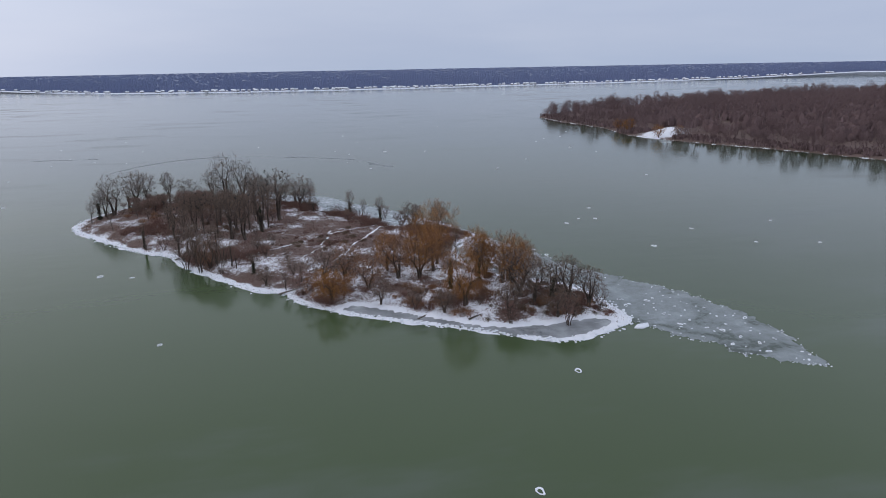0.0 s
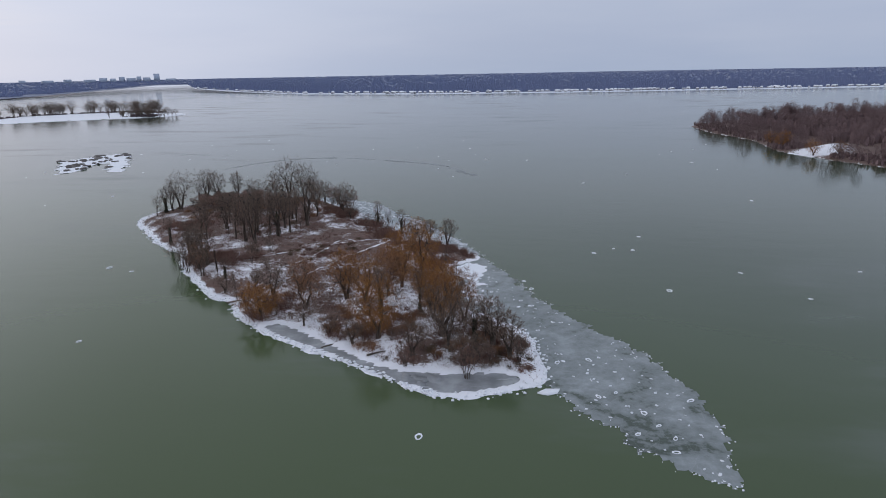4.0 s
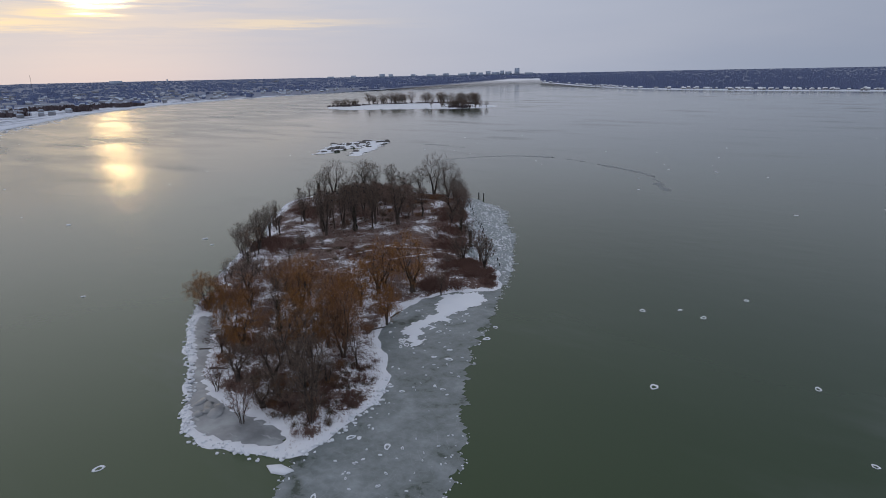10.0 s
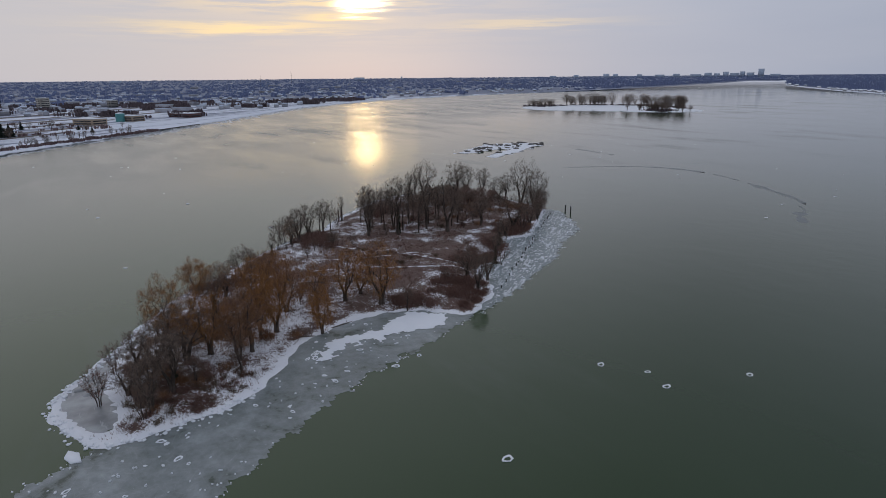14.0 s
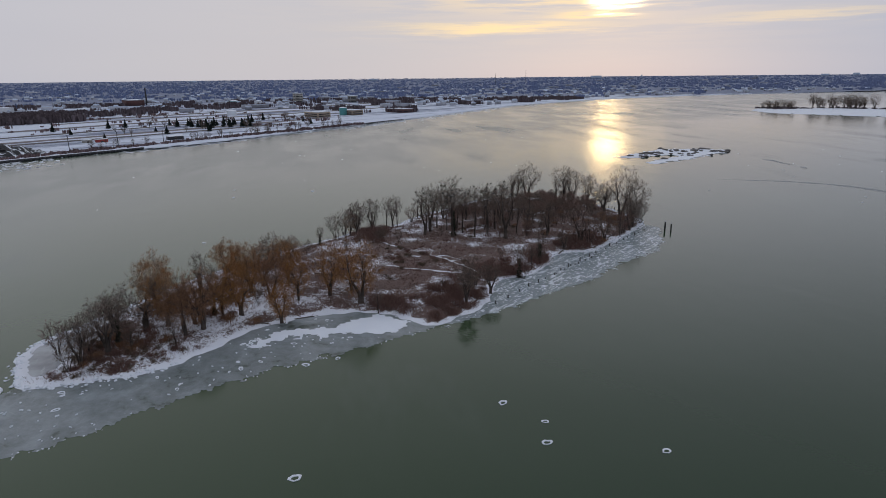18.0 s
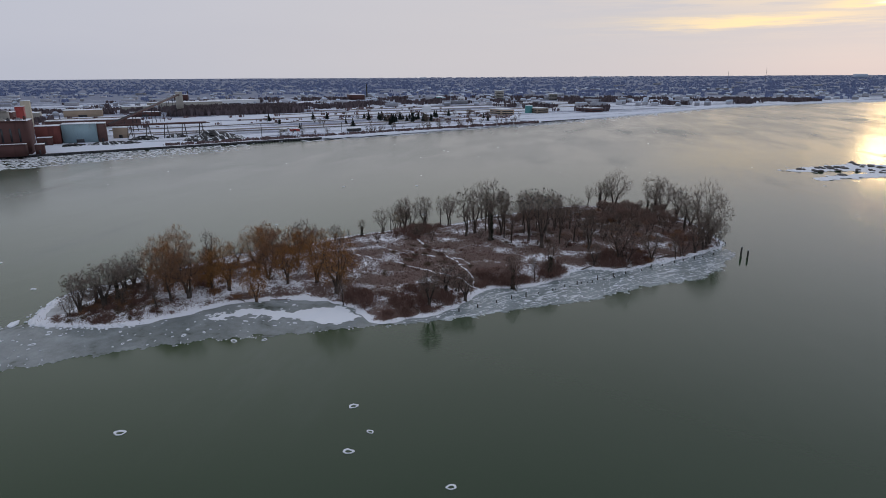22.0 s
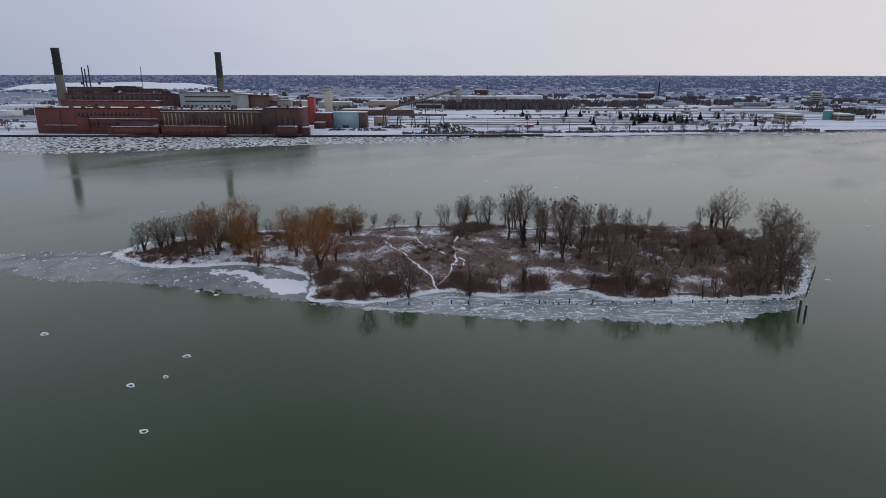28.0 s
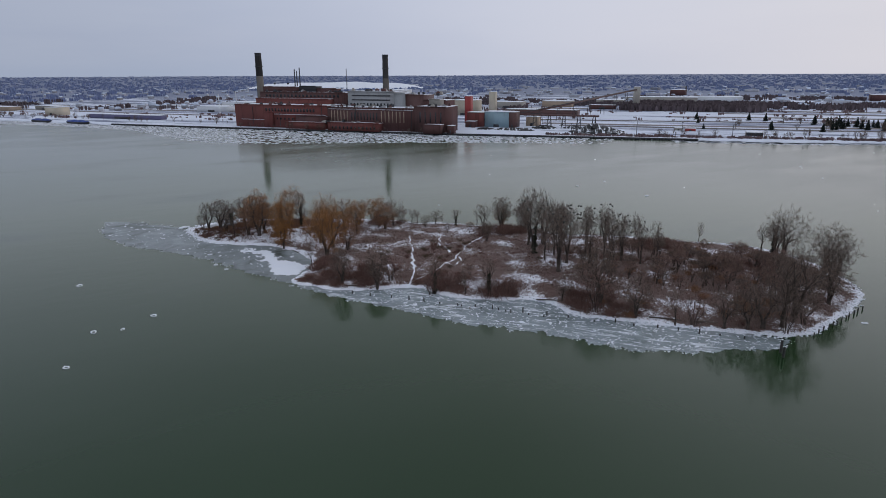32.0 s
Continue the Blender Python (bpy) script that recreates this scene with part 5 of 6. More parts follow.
for z in (35.0, 40.5):
    s = Shape()
    s.box(172, 229, 40.05, 40.4, z, z + 1.5)
    part("louvre", s, STEEL, ps, "long dark louvre band")
for k, (u, v, z, r) in enumerate([(170, 8, 28, 1.2), (182, 9, 28, 1.2), (194, 8, 28, 1.2), (206, 9, 28, 1.2), (218, 8, 28, 1.2), (230, 9, 28, 1.2), (242, 8, 28, 1.2), (262, 58, 43, 1.5), (268, 60, 43, 1.8), (30, 66, 54.6, 1.4), (50, 70, 54.6, 1.4), (190, 60, 46.6, 1.6), (220, 60, 46.6, 1.6)]):
    s = Shape()
    s.tube((u, v, z), (u, v, z + 2.6), r, r * 0.9, 8, True)
    part("vent", s, STEEL, ps, "dark round roof vent")


ru = random.Random(44)
for u0, u1, v0, v1, z, count in ((14, 156, 3, 30, 29.3, 16), (162, 278, 3, 38, 27.9, 22), (284, 320, 3, 38, 30.3, 7), (24, 98, 48, 60, 44.4, 9), (104, 156, 48, 64, 44.4, 8), (168, 233, 44, 76, 46.4, 9), (252, 304, 44, 72, 43.0, 8), (104, 236, -12, -2, 9.2, 10)):
    for k in range(count):
        u, v = ru.uniform(u0, u1), ru.uniform(v0, v1)
        a, b, h = ru.uniform(0.8, 3.2), ru.uniform(0.8, 2.4), ru.uniform(0.8, 3.4)
        zz = 36.4 if z < 30 and u > 22 and u < 140 and v > 30 else z
        s = Shape()
        s.box(u - a, u + a, v - b, v + b, zz - 1.0, zz + h)
        s.box(u - a * 0.5, u + a * 0.4, v - b * 0.5, v + b * 0.4, zz + h, zz + h + ru.uniform(0.3, 1.2))
        part("roof_unit", s, ru.choice((STEEL, CONCRETE, BRICK_DARK, CLAD_GREY, CLAD_BROWN)), ps, "small plant unit on a flat roof")
for u, v, z0, z1 in ((40, -0.5, 3, 27), (84, -0.5, 3, 20), (150, -0.6, 4, 28), (200, -0.5, 10, 26), (278, -0.6, 3, 26), (296, -0.6, 10, 29)):
    s = Shape()
    s.tube((u, v, z0), (u, v, z1), 0.35, 0.35, 6, True)
    part("downpipe", s, STEEL, ps)
for z, u0, u1 in ((17.2, 64, 156), (9.6, 20, 60), (25.6, 160, 280)):
    s = Shape()
    s.box(u0, u1, -0.32, 0.05, z, z + 0.55)
    part("string_course", s, SNOW, ps, "ledge with snow on it")


SOOT = plain("black_soot", (0.035, 0.032, 0.03), 0.9, 0.4, 0.2)


def chimney(u, v, top, r0, r1):
    x, y = uv(u, v)
    ob = thing("chimney", x, y, BASE, "tall sooty concrete power station chimney", "chimney", "power station chimneys")
    s = Shape()
    k = 6
    for i in range(k):
        s.tube((0, 0, top * i / k), (0, 0, top * (i + 1) / k), r0 + (r1 - r0) * i / k, r0 + (r1 - r0) * (i + 1) / k, 20)
        if i == 3:
            part("shaft", s, STACK, ob)
            s = Shape()
    part("upper_shaft", s, SOOT, ob, "soot-black upper shaft")
    s = Shape()
    s.tube((0, 0, top - 5), (0, 0, top), r1 * 1.06, r1 * 1.08, 20, True)
    part("crown", s, STEEL, ob, "blackened chimney rim")
    s = Shape()
    s.tube((0, 0, top * 0.80), (0, 0, top * 0.80 + 1.2), r1 * 1.32, r1 * 1.32, 20, True)
    part("gallery", s, STEEL, ob, "dark walkway ring")
    s = Shape()
    s.tube((r0, 0.5, 2), (r1 + 0.1, 0.5, top), 0.25, 0.25, 4)
    part("ladder", s, STEEL, ob)


chimney(-14.5, 90, 99.5, 6.0, 4.6)
chimney(197.8, 90, 94, 5.0, 3.7)
for du, h in ((0, 79), (6, 75), (14, 82)):
    x, y = uv(-283 + du, 560)
    ob = thing("thin_chimney", x, y, 3, "thin dark steel chimney behind the power station", "chimney", "thin chimneys")
    s = Shape()
    s.tube((0, 0, -1), (0, 0, h), 1.5, 1.1, 10, True)
    part("shaft", s, STEEL, ob)
    s = Shape()
    s.box(-4, 4, -4, 4, -1, 12)
    part("base", s, BRICK_DARK, ob)


def local_block(name, label, category, u0, u1, v0, v1, h, mat, z=BASE, gable=False):
    x, y = uv((u0 + u1) / 2, (v0 + v1) / 2)
    ob = thing(name, x, y, z, label, category, turn=LOCAL)
    a, b = (u1 - u0) / 2, (v1 - v0) / 2
    s = Shape()
    s.box(-a, a, -b, b, -1, h)
    part("wall", s, mat, ob)
    s = Shape()
    if gable:
        s.add([(-a - .3, -b - .3, h), (a + .3, -b - .3, h), (a + .3, b + .3, h), (-a - .3, b + .3, h), (-a - .3, 0, h + b * .5), (a + .3, 0, h + b * .5)], [(0, 1, 5), (0, 5, 4), (2, 3, 4), (2, 4, 5), (0, 4, 3), (1, 2, 5)])
    else:
        s.box(-a - 0.2, a + 0.2, -b - 0.2, b + 0.2, h, h + 0.5)
    part("roof", s, SNOW, ob)
    s = Shape()
    s.box(-a * 0.25, a * 0.2, -b - 0.1, -b + 0.1, -0.5, min(4.0, h * 0.6))
    part("door", s, STEEL, ob)
    return ob


local_block("hoist_tower", "narrow bright red clad hoist tower", "tower", 296, 304, 140, 152, 38, CLAD_RED)
local_block("crusher_house", "red-brown brick crusher house beside the coal yard", "building", 317, 339.5, 92, 112, 19, BRICK)
local_block("crusher_annex", "small dark brick annex on the snowy bank", "building", 319, 332, 80, 91.5, 8, BRICK_DARK)
local_block("coal_store", "pale blue ribbed metal coal store", "building", 341, 374, 94, 118, 20, CLAD_BLUE)
local_block("stair_house", "red-brown clad end tower of the coal store", "building", 374.5, 383, 94, 116, 20, CLAD_BROWN)
local_block("ochre_shed", "ochre clad shed behind the coal store", "shed", 388, 404, 130, 150, 12, TAN)
local_block("bank_hut", "dark brick hut at the water's edge", "hut", 327, 334, -4, 5, 9, BRICK_DARK)
local_block("tank_house", "long white works building with snowy roof", "building", 90, 140, 250, 300, 44, WHITE, 0)
local_block("grain_tower", "tall cream concrete tower", "tower", 280, 290, 300, 314, 39, CREAM)
local_block("cream_works", "cream and white works building with bays", "building", 214, 256, 300, 335, 25, CREAM)
local_block("red_shed", "long dull red shed with snowy roof", "shed", 300, 420, 330, 360, 10, CLAD_BROWN)
local_block("red_shed", "long dull red shed with snowy roof", "shed", 120, 210, 330, 370, 12, CLAD_BROWN)
local_block("yard_wagon", "small red wagon standing in the snowy yard", "wagon", 590, 602, 118, 124, 3.4, CLAD_RED)
local_block("yard_hut", "small grey hut in the snowy yard", "hut", 578, 587, 122, 128, 3.4, CONCRETE)
local_block("yard_hut", "small dark shed by the river bank", "hut", 655, 672, 80, 88, 4, STEEL, gable=True)
local_block("works_hall", "yellow-walled works hall near the bank", "building", -470, -440, 70, 95, 14, CREAM)
local_block("long_shed", "long low purple-grey shed by the bank", "shed", -330, -180, 45, 62, 7, plain("purple_grey_cladding", (0.10, 0.095, 0.17), 0.7, 0.3, 0.2))
for u, v, w, d, h, m in [(-700, 150, 60, 30, 8, TAN), (-640, 210, 50, 40, 8, CONCRETE), (-250, 260, 70, 40, 10, WHITE), (-160, 330, 90, 30, 9, CONCRETE), (-60, 220, 40, 20, 9, TAN), (-320, 420, 80, 50, 10, WHITE), (40, 420, 60, 40, 10, CONCRETE), (520, 900, 160, 60, 12, CONCRETE), (640, 980, 120, 60, 11, WHITE), (420, 760, 60, 40, 10, CONCRETE), (330, 620, 60, 40, 12, TAN), (240, 560, 60, 40, 12, CONCRETE), (430, 560, 50, 16, 8, BRICK_DARK)]:
    local_block("works_shed", "low works shed with a snowy flat roof", "shed", u - w / 2, u + w / 2, v - d / 2, v + d / 2, h, m)
# tower block, tanks and tan works farther up the bank
block("office_tower", "pale grey office tower among low works", "tower block", -1495, -163, 26, 20, 27, CONCRETE, 20, windows=6)
block("office_tower", "pale grey office block among low works", "tower block", -1540, -20, 22, 18, 17, CONCRETE, 20, windows=4)
block("works_block", "tan brick works building behind the pier", "building", -905, -85, 44, 26, 9, TAN, 35, windows=2)
block("works_block", "tan brick works building with a flat snowy roof", "building", -955, -25, 40, 24, 9, TAN, 35, windows=2)
block("works_block", "low brown brick works building", "building", -1010, 70, 50, 26, 7, BRICK_DARK, 35, windows=1)
block("smoking_works", "dark works hall with a chimney", "building", -1560, -600, 70, 40, 14, BRICK_DARK, 30)
block("smoking_works", "dark square works hall on the plain", "building", -1480, -1130, 50, 40, 16, BRICK_DARK, 30)
for x, y, h in ((-1575, -570, 44), (-1500, -1120, 26)):
    ob = thing("works_chimney", x, y, 3, "dark brick works chimney on the plain", "chimney", "works chimneys")
    s = Shape()
    s.tube((0, 0, -1), (0, 0, h), 2.4, 1.7, 12, True)
    part("shaft", s, STEEL, ob)
for x, y, r, h, m, t in ((-949, -40, 7, 13, TEAL, "round teal steel water tank"), (-1010, -250, 9, 8, WHITE, "round white storage tank"), (-1500, -330, 14, 9, TEAL, "low round teal tank"), (-1450, -260, 10, 10, WHITE, "round white storage tank")):
    ob = thing("storage_tank", x, y, 3, t + " with snow on top", "tank", "storage tanks")
    s = Shape()
    s.tube((0, 0, -1), (0, 0, h), r, r, 24)
    part("shell", s, m, ob)
    s = Shape()
    s.tube((0, 0, h), (0, 0, h + r * 0.18), r, r * 0.25, 24, True)
    part("lid", s, SNOW, ob)

# the coal conveyor on its trestles
cv = thing("coal_conveyor", *uv(386, 108), BASE, "long brown covered coal conveyor on steel trestles", "conveyor", turn=LOCAL)
A, B = np.array((0, 0, 17.0)), np.array((104, 470, 37.0))
s = Shape()
way = unit(B - A)
side = unit(np.cross(way, (0, 0, 1)))
for p, q in ((A, B),):
    c = [p - side * 1.3 + (0, 0, -1.2), p + side * 1.3 + (0, 0, -1.2), p + side * 1.3 + (0, 0, 1.2), p - side * 1.3 + (0, 0, 1.2)]
    e = [k + (q - p) for k in c]
    s.add(c + e, [(0, 1, 5, 4), (1, 2, 6, 5), (2, 3, 7, 6), (3, 0, 4, 7), (0, 3, 2, 1), (4, 5, 6, 7)])
part("gallery", s, CLAD_BROWN, cv)
s = Shape()
c = [A - side * 1.5 + (0, 0, 1.21), A + side * 1.5 + (0, 0, 1.21), A + side * 1.5 + (0, 0, 1.45), A - side * 1.5 + (0, 0, 1.45)]
s.add(c + [k + (B - A) for k in c], [(0, 1, 5, 4), (1, 2, 6, 5), (2, 3, 7, 6), (3, 0, 4, 7), (0, 3, 2, 1), (4, 5, 6, 7)])
part("roof", s, STEEL, cv, "dark sheet roof")
for k in range(1, 8):
    p = A + (B - A) * k / 8
    s = Shape()
    for sgn in (-1, 1):
        s.tube(p + side * sgn * 3.4 * np.array((1, 1, 0)) + np.array((0, 0, -p[2] - 0.5)), p + side * sgn * 1.6 + np.array((0, 0, -1.8)), 0.45, 0.4, 4)
    s.tube(p + side * 3.0 + np.array((0, 0, -p[2] * 0.8)), p - side * 2.2 + np.array((0, 0, -p[2] * 0.35)), 0.3, 0.3, 4)
    part("trestle", s, STEEL, cv)
local_block("transfer_tower", "concrete transfer tower at the conveyor's end", "tower", 484, 496, 574, 586, 42, CONCRETE)
cv2 = thing("unloading_conveyor", *uv(392, 106), BASE, "level coal conveyor on dark steel legs over the yard", "conveyor", turn=LOCAL)
s = Shape()
s.box(0, 96, -1.4, 1.4, 15.5, 17.6)
part("gallery", s, CLAD_BROWN, cv2)
for k in range(5):
    s = Shape()
    u = 14 + k * 19
    for du, dv in ((-3, -3), (3, -3), (3, 3), (-3, 3)):
        s.tube((u + du, dv, -0.5), (u + du * 0.4, dv * 0.5, 15.5), 0.4, 0.35, 4)
    s.tube((u - 3, -3, 2), (u + 2, -2, 10), 0.25, 0.25, 4)
    part("trestle", s, STEEL, cv2)


lump_shape = Shape()
lump_shape.blob((0, 0, 0), 1.0, 0.7, 0.35, 3, 7)
LUMP = to_mesh("coal_lump", lump_shape, COAL)


def heap(u, v, su, sv, h, seed, label):
    x, y = uv(u, v)
    ob = thing("coal_heap", x, y, BASE - 0.3, label, "coal heap", "coal heaps", turn=LOCAL)
    n = 22
    gx, gy = np.meshgrid(np.linspace(-1, 1, n), np.linspace(-1, 1, n))
    r = np.hypot(gx, gy)
    z = h * np.clip(1 - r, 0, 1) ** 0.8 * (1 + 0.35 * wobble(gx * su, gy * sv, 9, seed)) - 0.2 * (r > 0.98)
    i = np.arange(n * n).reshape(n, n)
    f = np.stack([i[:-1, :-1], i[:-1, 1:], i[1:, 1:], i[1:, :-1]], -1).reshape(-1, 4)
    s = Shape()
    s.add(np.stack([gx * su, gy * sv, z], -1).reshape(-1, 3), f)
    part("snow_cover", s, COAL_SNOW, ob)
    rr = random.Random(seed)
    for _ in range(24):
        a, k = rr.uniform(0, 6.28), rr.uniform(0.05, 0.9) ** 0.6
        lump = new("coal_lump", LUMP)
        lump.parent = ob
        size = rr.uniform(0.8, 2.2)
        lump.matrix_basis = pose(k * math.cos(a) * su, k * math.sin(a) * sv, h * max(0, 1 - k) ** 0.8 * 0.95, 0, 0, rr.uniform(0, 360)) @ Matrix.Diagonal((size * 1.5, size, size * 0.8, 1))


heap(492, 66, 36, 24, 9.5, 3, "snow-streaked heap of black coal in the yard")
heap(390, 64, 30, 10, 3.5, 4, "low spread of black coal lumps on snow")
heap(420, 100, 18, 12, 5, 6, "small snow-covered coal heap")
heap(352, 62, 12, 8, 3, 7, "small black coal heap on snow")
heap(455, 112, 14, 10, 4, 8, "small snow-covered coal heap")

# a long snow-covered landfill hill behind the power station, and a slim white mast
hill_x, hill_y = np.meshgrid(np.linspace(-1, 1, 40), np.linspace(-1, 1, 16))
hill_z = 30 * np.clip(1 - np.abs(hill_x) ** 4.5, 0, 1) * np.clip(1 - hill_y ** 2, 0, 1) ** 0.7 * (1 + 0.16 * wobble(hill_x * 400, hill_y * 150, 90, 5)) - 3
hi = np.arange(hill_x.size).reshape(hill_x.shape)
hf4 = np.stack([hi[:-1, :-1], hi[:-1, 1:], hi[1:, 1:], hi[1:, :-1]], -1).reshape(-1, 4)
s = Shape()
s.add(np.stack([hill_x * 430, hill_y * 160, hill_z], -1).reshape(-1, 3), hf4)
ob = part("landfill_hill", s, SNOW, smooth=True)
ob.matrix_basis = pose(-890, -2540, 2, 0, 0, -22)
tagged(ob, "long white snow-covered hill behind the power station", "hill", kind="structure")
ob = thing("white_mast", *uv(-186, 190), 2, "slim white tower standing on the snowy bank", "mast")
for k in range(3):
    s = Shape()
    s.tube((0, 0, 12 * k - 0.5), (0, 0, 12 * k + 11.8), 1.1 - 0.2 * k, 0.95 - 0.2 * k, 10, True)
    part("shaft", s, WHITE, ob)
s = Shape()
s.box(-2.2, 2.2, -2.2, 2.2, 23, 24)
part("platform", s, STEEL, ob)

# timber and steel river wall, the long pier and moored boats
for (ax, ay), (bx, by) in [((-70, -655), (-264, -436)), ((-264, -436), (-412, -288)), ((-412, -288), (-455, -243)), ((84, -838), (-70, -655))]:
    ln = math.hypot(bx - ax, by - ay)
    ob = thing("river_wall", ax, ay, 0, "dark sheet-pile river wall at the water's edge", "wall", kind="structure", turn=math.degrees(math.atan2(by - ay, bx - ax)))
    s = Shape()
    k = int(ln / 3)
    for i in range(k):
        o = 0.25 if i % 2 else -0.25
        s.box(ln * i / k, ln * (i + 1) / k, -3.4 + o, -1.2 + o, -0.5, 2.3)
    part("sheet_piles", s, STEEL, ob)
    s = Shape()
    s.box(0, ln, -1.0, 2.0, 2.0, 2.5)
    part("wall_cap", s, SNOW, ob)
ob = thing("pier", -740, -4, 0, "long dark timber pier running out along the bank", "pier", turn=math.degrees(math.atan2(63, -74)))
s = Shape()
s.box(0, 98, -2, 2, 1.4, 2.1)
part("deck", s, PILE, ob)
for k in range(17):
    for sgn in (-1, 1):
        s = Shape()
        s.tube((3 + 5.8 * k, 1.8 * sgn, -1), (3 + 5.8 * k, 1.8 * sgn, 2.4), 0.35, 0.3, 6, True)
        part("pile", s, PILE, ob)
for (x, y), ln in (((178, -962), 42), ((128, -893), 46)):
    ob = thing("covered_boat", x, y, 0.1, "blue covered boat laid up along the snowy bank", "boat", "covered boats", turn=math.degrees(math.atan2(80, -54)))
    s = Shape()
    a = ln / 2
    s.add([(-a, -3.5, 0), (a * 0.8, -3.5, 0), (a, 0, 0), (a * 0.8, 3.5, 0), (-a, 3.5, 0), (-a, -4.5, 3), (a * 0.85, -4.5, 3), (a * 1.05, 0, 3.4), (a * 0.85, 4.5, 3), (-a, 4.5, 3)],
          [(0, 1, 6, 5), (1, 2, 7, 6), (2, 3, 8, 7), (3, 4, 9, 8), (4, 0, 5, 9), (5, 6, 8, 9)])
    part("hull", s, STEEL, ob)
    s = Shape()
    for k in range(5):
        u0, u1 = -a + k * ln / 5.4, -a + (k + 0.92) * ln / 5.4
        h = 4.6 + (k % 2) * 1.0
        s.add([(u0, -4.2, 3), (u1, -4.2, 3), (u1, 4.2, 3), (u0, 4.2, 3), (u0, -2.2, h), (u1, -2.2, h), (u1, 2.2, h), (u0, 2.2, h)], [(0, 1, 5, 4), (1, 2, 6, 5), (2, 3, 7, 6), (3, 0, 4, 7), (4, 5, 6, 7)])
    part("cover", s, BLUE, ob)

# pack of broken floes against the river wall
s = Shape()
rp = random.Random(3)


def floe_plate(s, x, y, r, z, thick=0.18, squeeze=0.7):
    n = rp.randint(5, 8)
    t = rp.uniform(0, 6.28)
    pts = []
    for k in range(n):
        a = 2 * math.pi * k / n
        q = r * rp.uniform(0.7, 1.1)
        px, py = q * math.cos(a), q * math.sin(a) * squeeze
        pts.append((x + px * math.cos(t) - py * math.sin(t), y + px * math.sin(t) + py * math.cos(t)))
    top = [(px, py, z + thick) for px, py in pts]
    low = [(px, py, z - 0.1) for px, py in pts]
    s.add(top + low, [(0, k, k + 1) for k in range(1, n - 1)] + [(k, n + k, (k + 1) % n) for k in range(n)] + [((k + 1) % n, n + k, n + (k + 1) % n) for k in range(n)])


for k in range(9500):
    u = rp.uniform(-620, 520)
    v = -4 - rp.uniform(0, 1) ** 1.3 * (62 + 100 * math.exp(-((u - 120) / 170.0) ** 2)) + max(0, (u - 330) * 0.13)
    if u > 330 and rp.random() < (u - 330) / 200:
        continue
    x, y = uv(u, v)
    floe_plate(s, x, y, rp.uniform(0.8, 3.6), 0.02)
tagged(part("pack_ice", s, SNOW), "pack of broken white floes against the river wall", "ice", kind="stuff")
s = Shape()
for k in range(2600):
    a = rp.uniform(-2.1, -0.62)
    r = float(np.interp(a, AZ, SHORE_R)) - abs(rp.gauss(0, 1)) * (10 + 26 * smoothstep(-1.75, -1.4, a)) + 3
    floe_plate(s, r * math.sin(a), r * math.cos(a), rp.uniform(2.0, 7.0), 0.02, 0.12, 0.4)
tagged(part("shore_ice", s, SNOW), "shelf of snowy ice along the mainland shore", "ice", kind="stuff")

# railway banks and tracks running behind the yards
for k, (v0, u0, u1, w) in enumerate([(135, 430, 900, 5), (175, 400, 1000, 8), (250, 380, 1100, 5), (340, 560, 1300, 10), (430, 640, 1500, 6), (520, 700, 1500, 12), (170, -700, -40, 6), (260, -760, 20, 8), (400, -700, 200, 10), (560, -500, 400, 8)]):
    s = Shape()
    n = 26
    us = np.linspace(u0, u1, n)
    off = 10 * np.sin(us * 0.006 + k) + np.maximum(0, us - 330) * 0.11
    rows = []
    for dv, z in ((-w, 2.2), (-w * 0.5, 3.4), (w * 0.5, 3.4), (w, 2.2)):
        x, y = uv(us, v0 + off + dv)
        rows.append(np.column_stack([x, y, np.full(n, z)]))
    s.add(np.concatenate(rows), [(j * n + i, j * n + i + 1, (j + 1) * n + i + 1, (j + 1) * n + i) for j in range(3) for i in range(n - 1)])
    tagged(part("railway_bank", s, EARTH), "long low brown railway bank across the snow", "embankment", "railway banks", kind="structure")

# scrub along the bank and across the yards
q = FIG.uniform((440, 4), (960, 14), (420, 2))
wx, wy = uv(q[:, 0], q[:, 1] + (q[:, 0] - 330) * 0.145)
woods("bank_scrub", "low bare scrub along the snowy river bank", FAR_TWIG, wx, wy, 1.5, 4.0, z=np.full(420, 1.6))
q = FIG.uniform((-620, 30), (1000, 700), (2600, 2))
keep = (wobble(q[:, 0] * 0.5, q[:, 1] * 2, 60, 33) > 0.15) & ~((q[:, 0] > -30) & (q[:, 0] < 820) & (q[:, 1] < 240))
q = q[keep]
wx, wy = uv(q[:, 0], q[:, 1] + np.maximum(0, q[:, 0] - 330) * 0.145)
woods("yard_scrub", "patches of bare scrub across the snowy yards", FAR_TWIG, wx, wy, 2.0, 5.5)

# bare trees, firs and lamp poles on the mainland bank
rt = random.Random(17)
for k in range(46):
    u = rt.uniform(560, 930)
    v = (u - 330) * 0.145 + rt.uniform(5, 20) + (10 if u > 800 else 0)
    x, y = uv(u, v)
    plant(rt.choice(("poplar", "broad", "slim", "thicket", "broad2")), x, y, rt.uniform(6, 11), z=2.0, label="bare tree on the snowy river bank", group="bank trees")
for k in range(30):
    x, y = uv(rt.uniform(-560, -10), rt.uniform(10, 34))
    plant(rt.choice(("poplar2", "broad", "slim2", "thicket")), x, y, rt.uniform(6, 11), z=2.0, label="bare tree on the snowy river bank", group="bank trees")
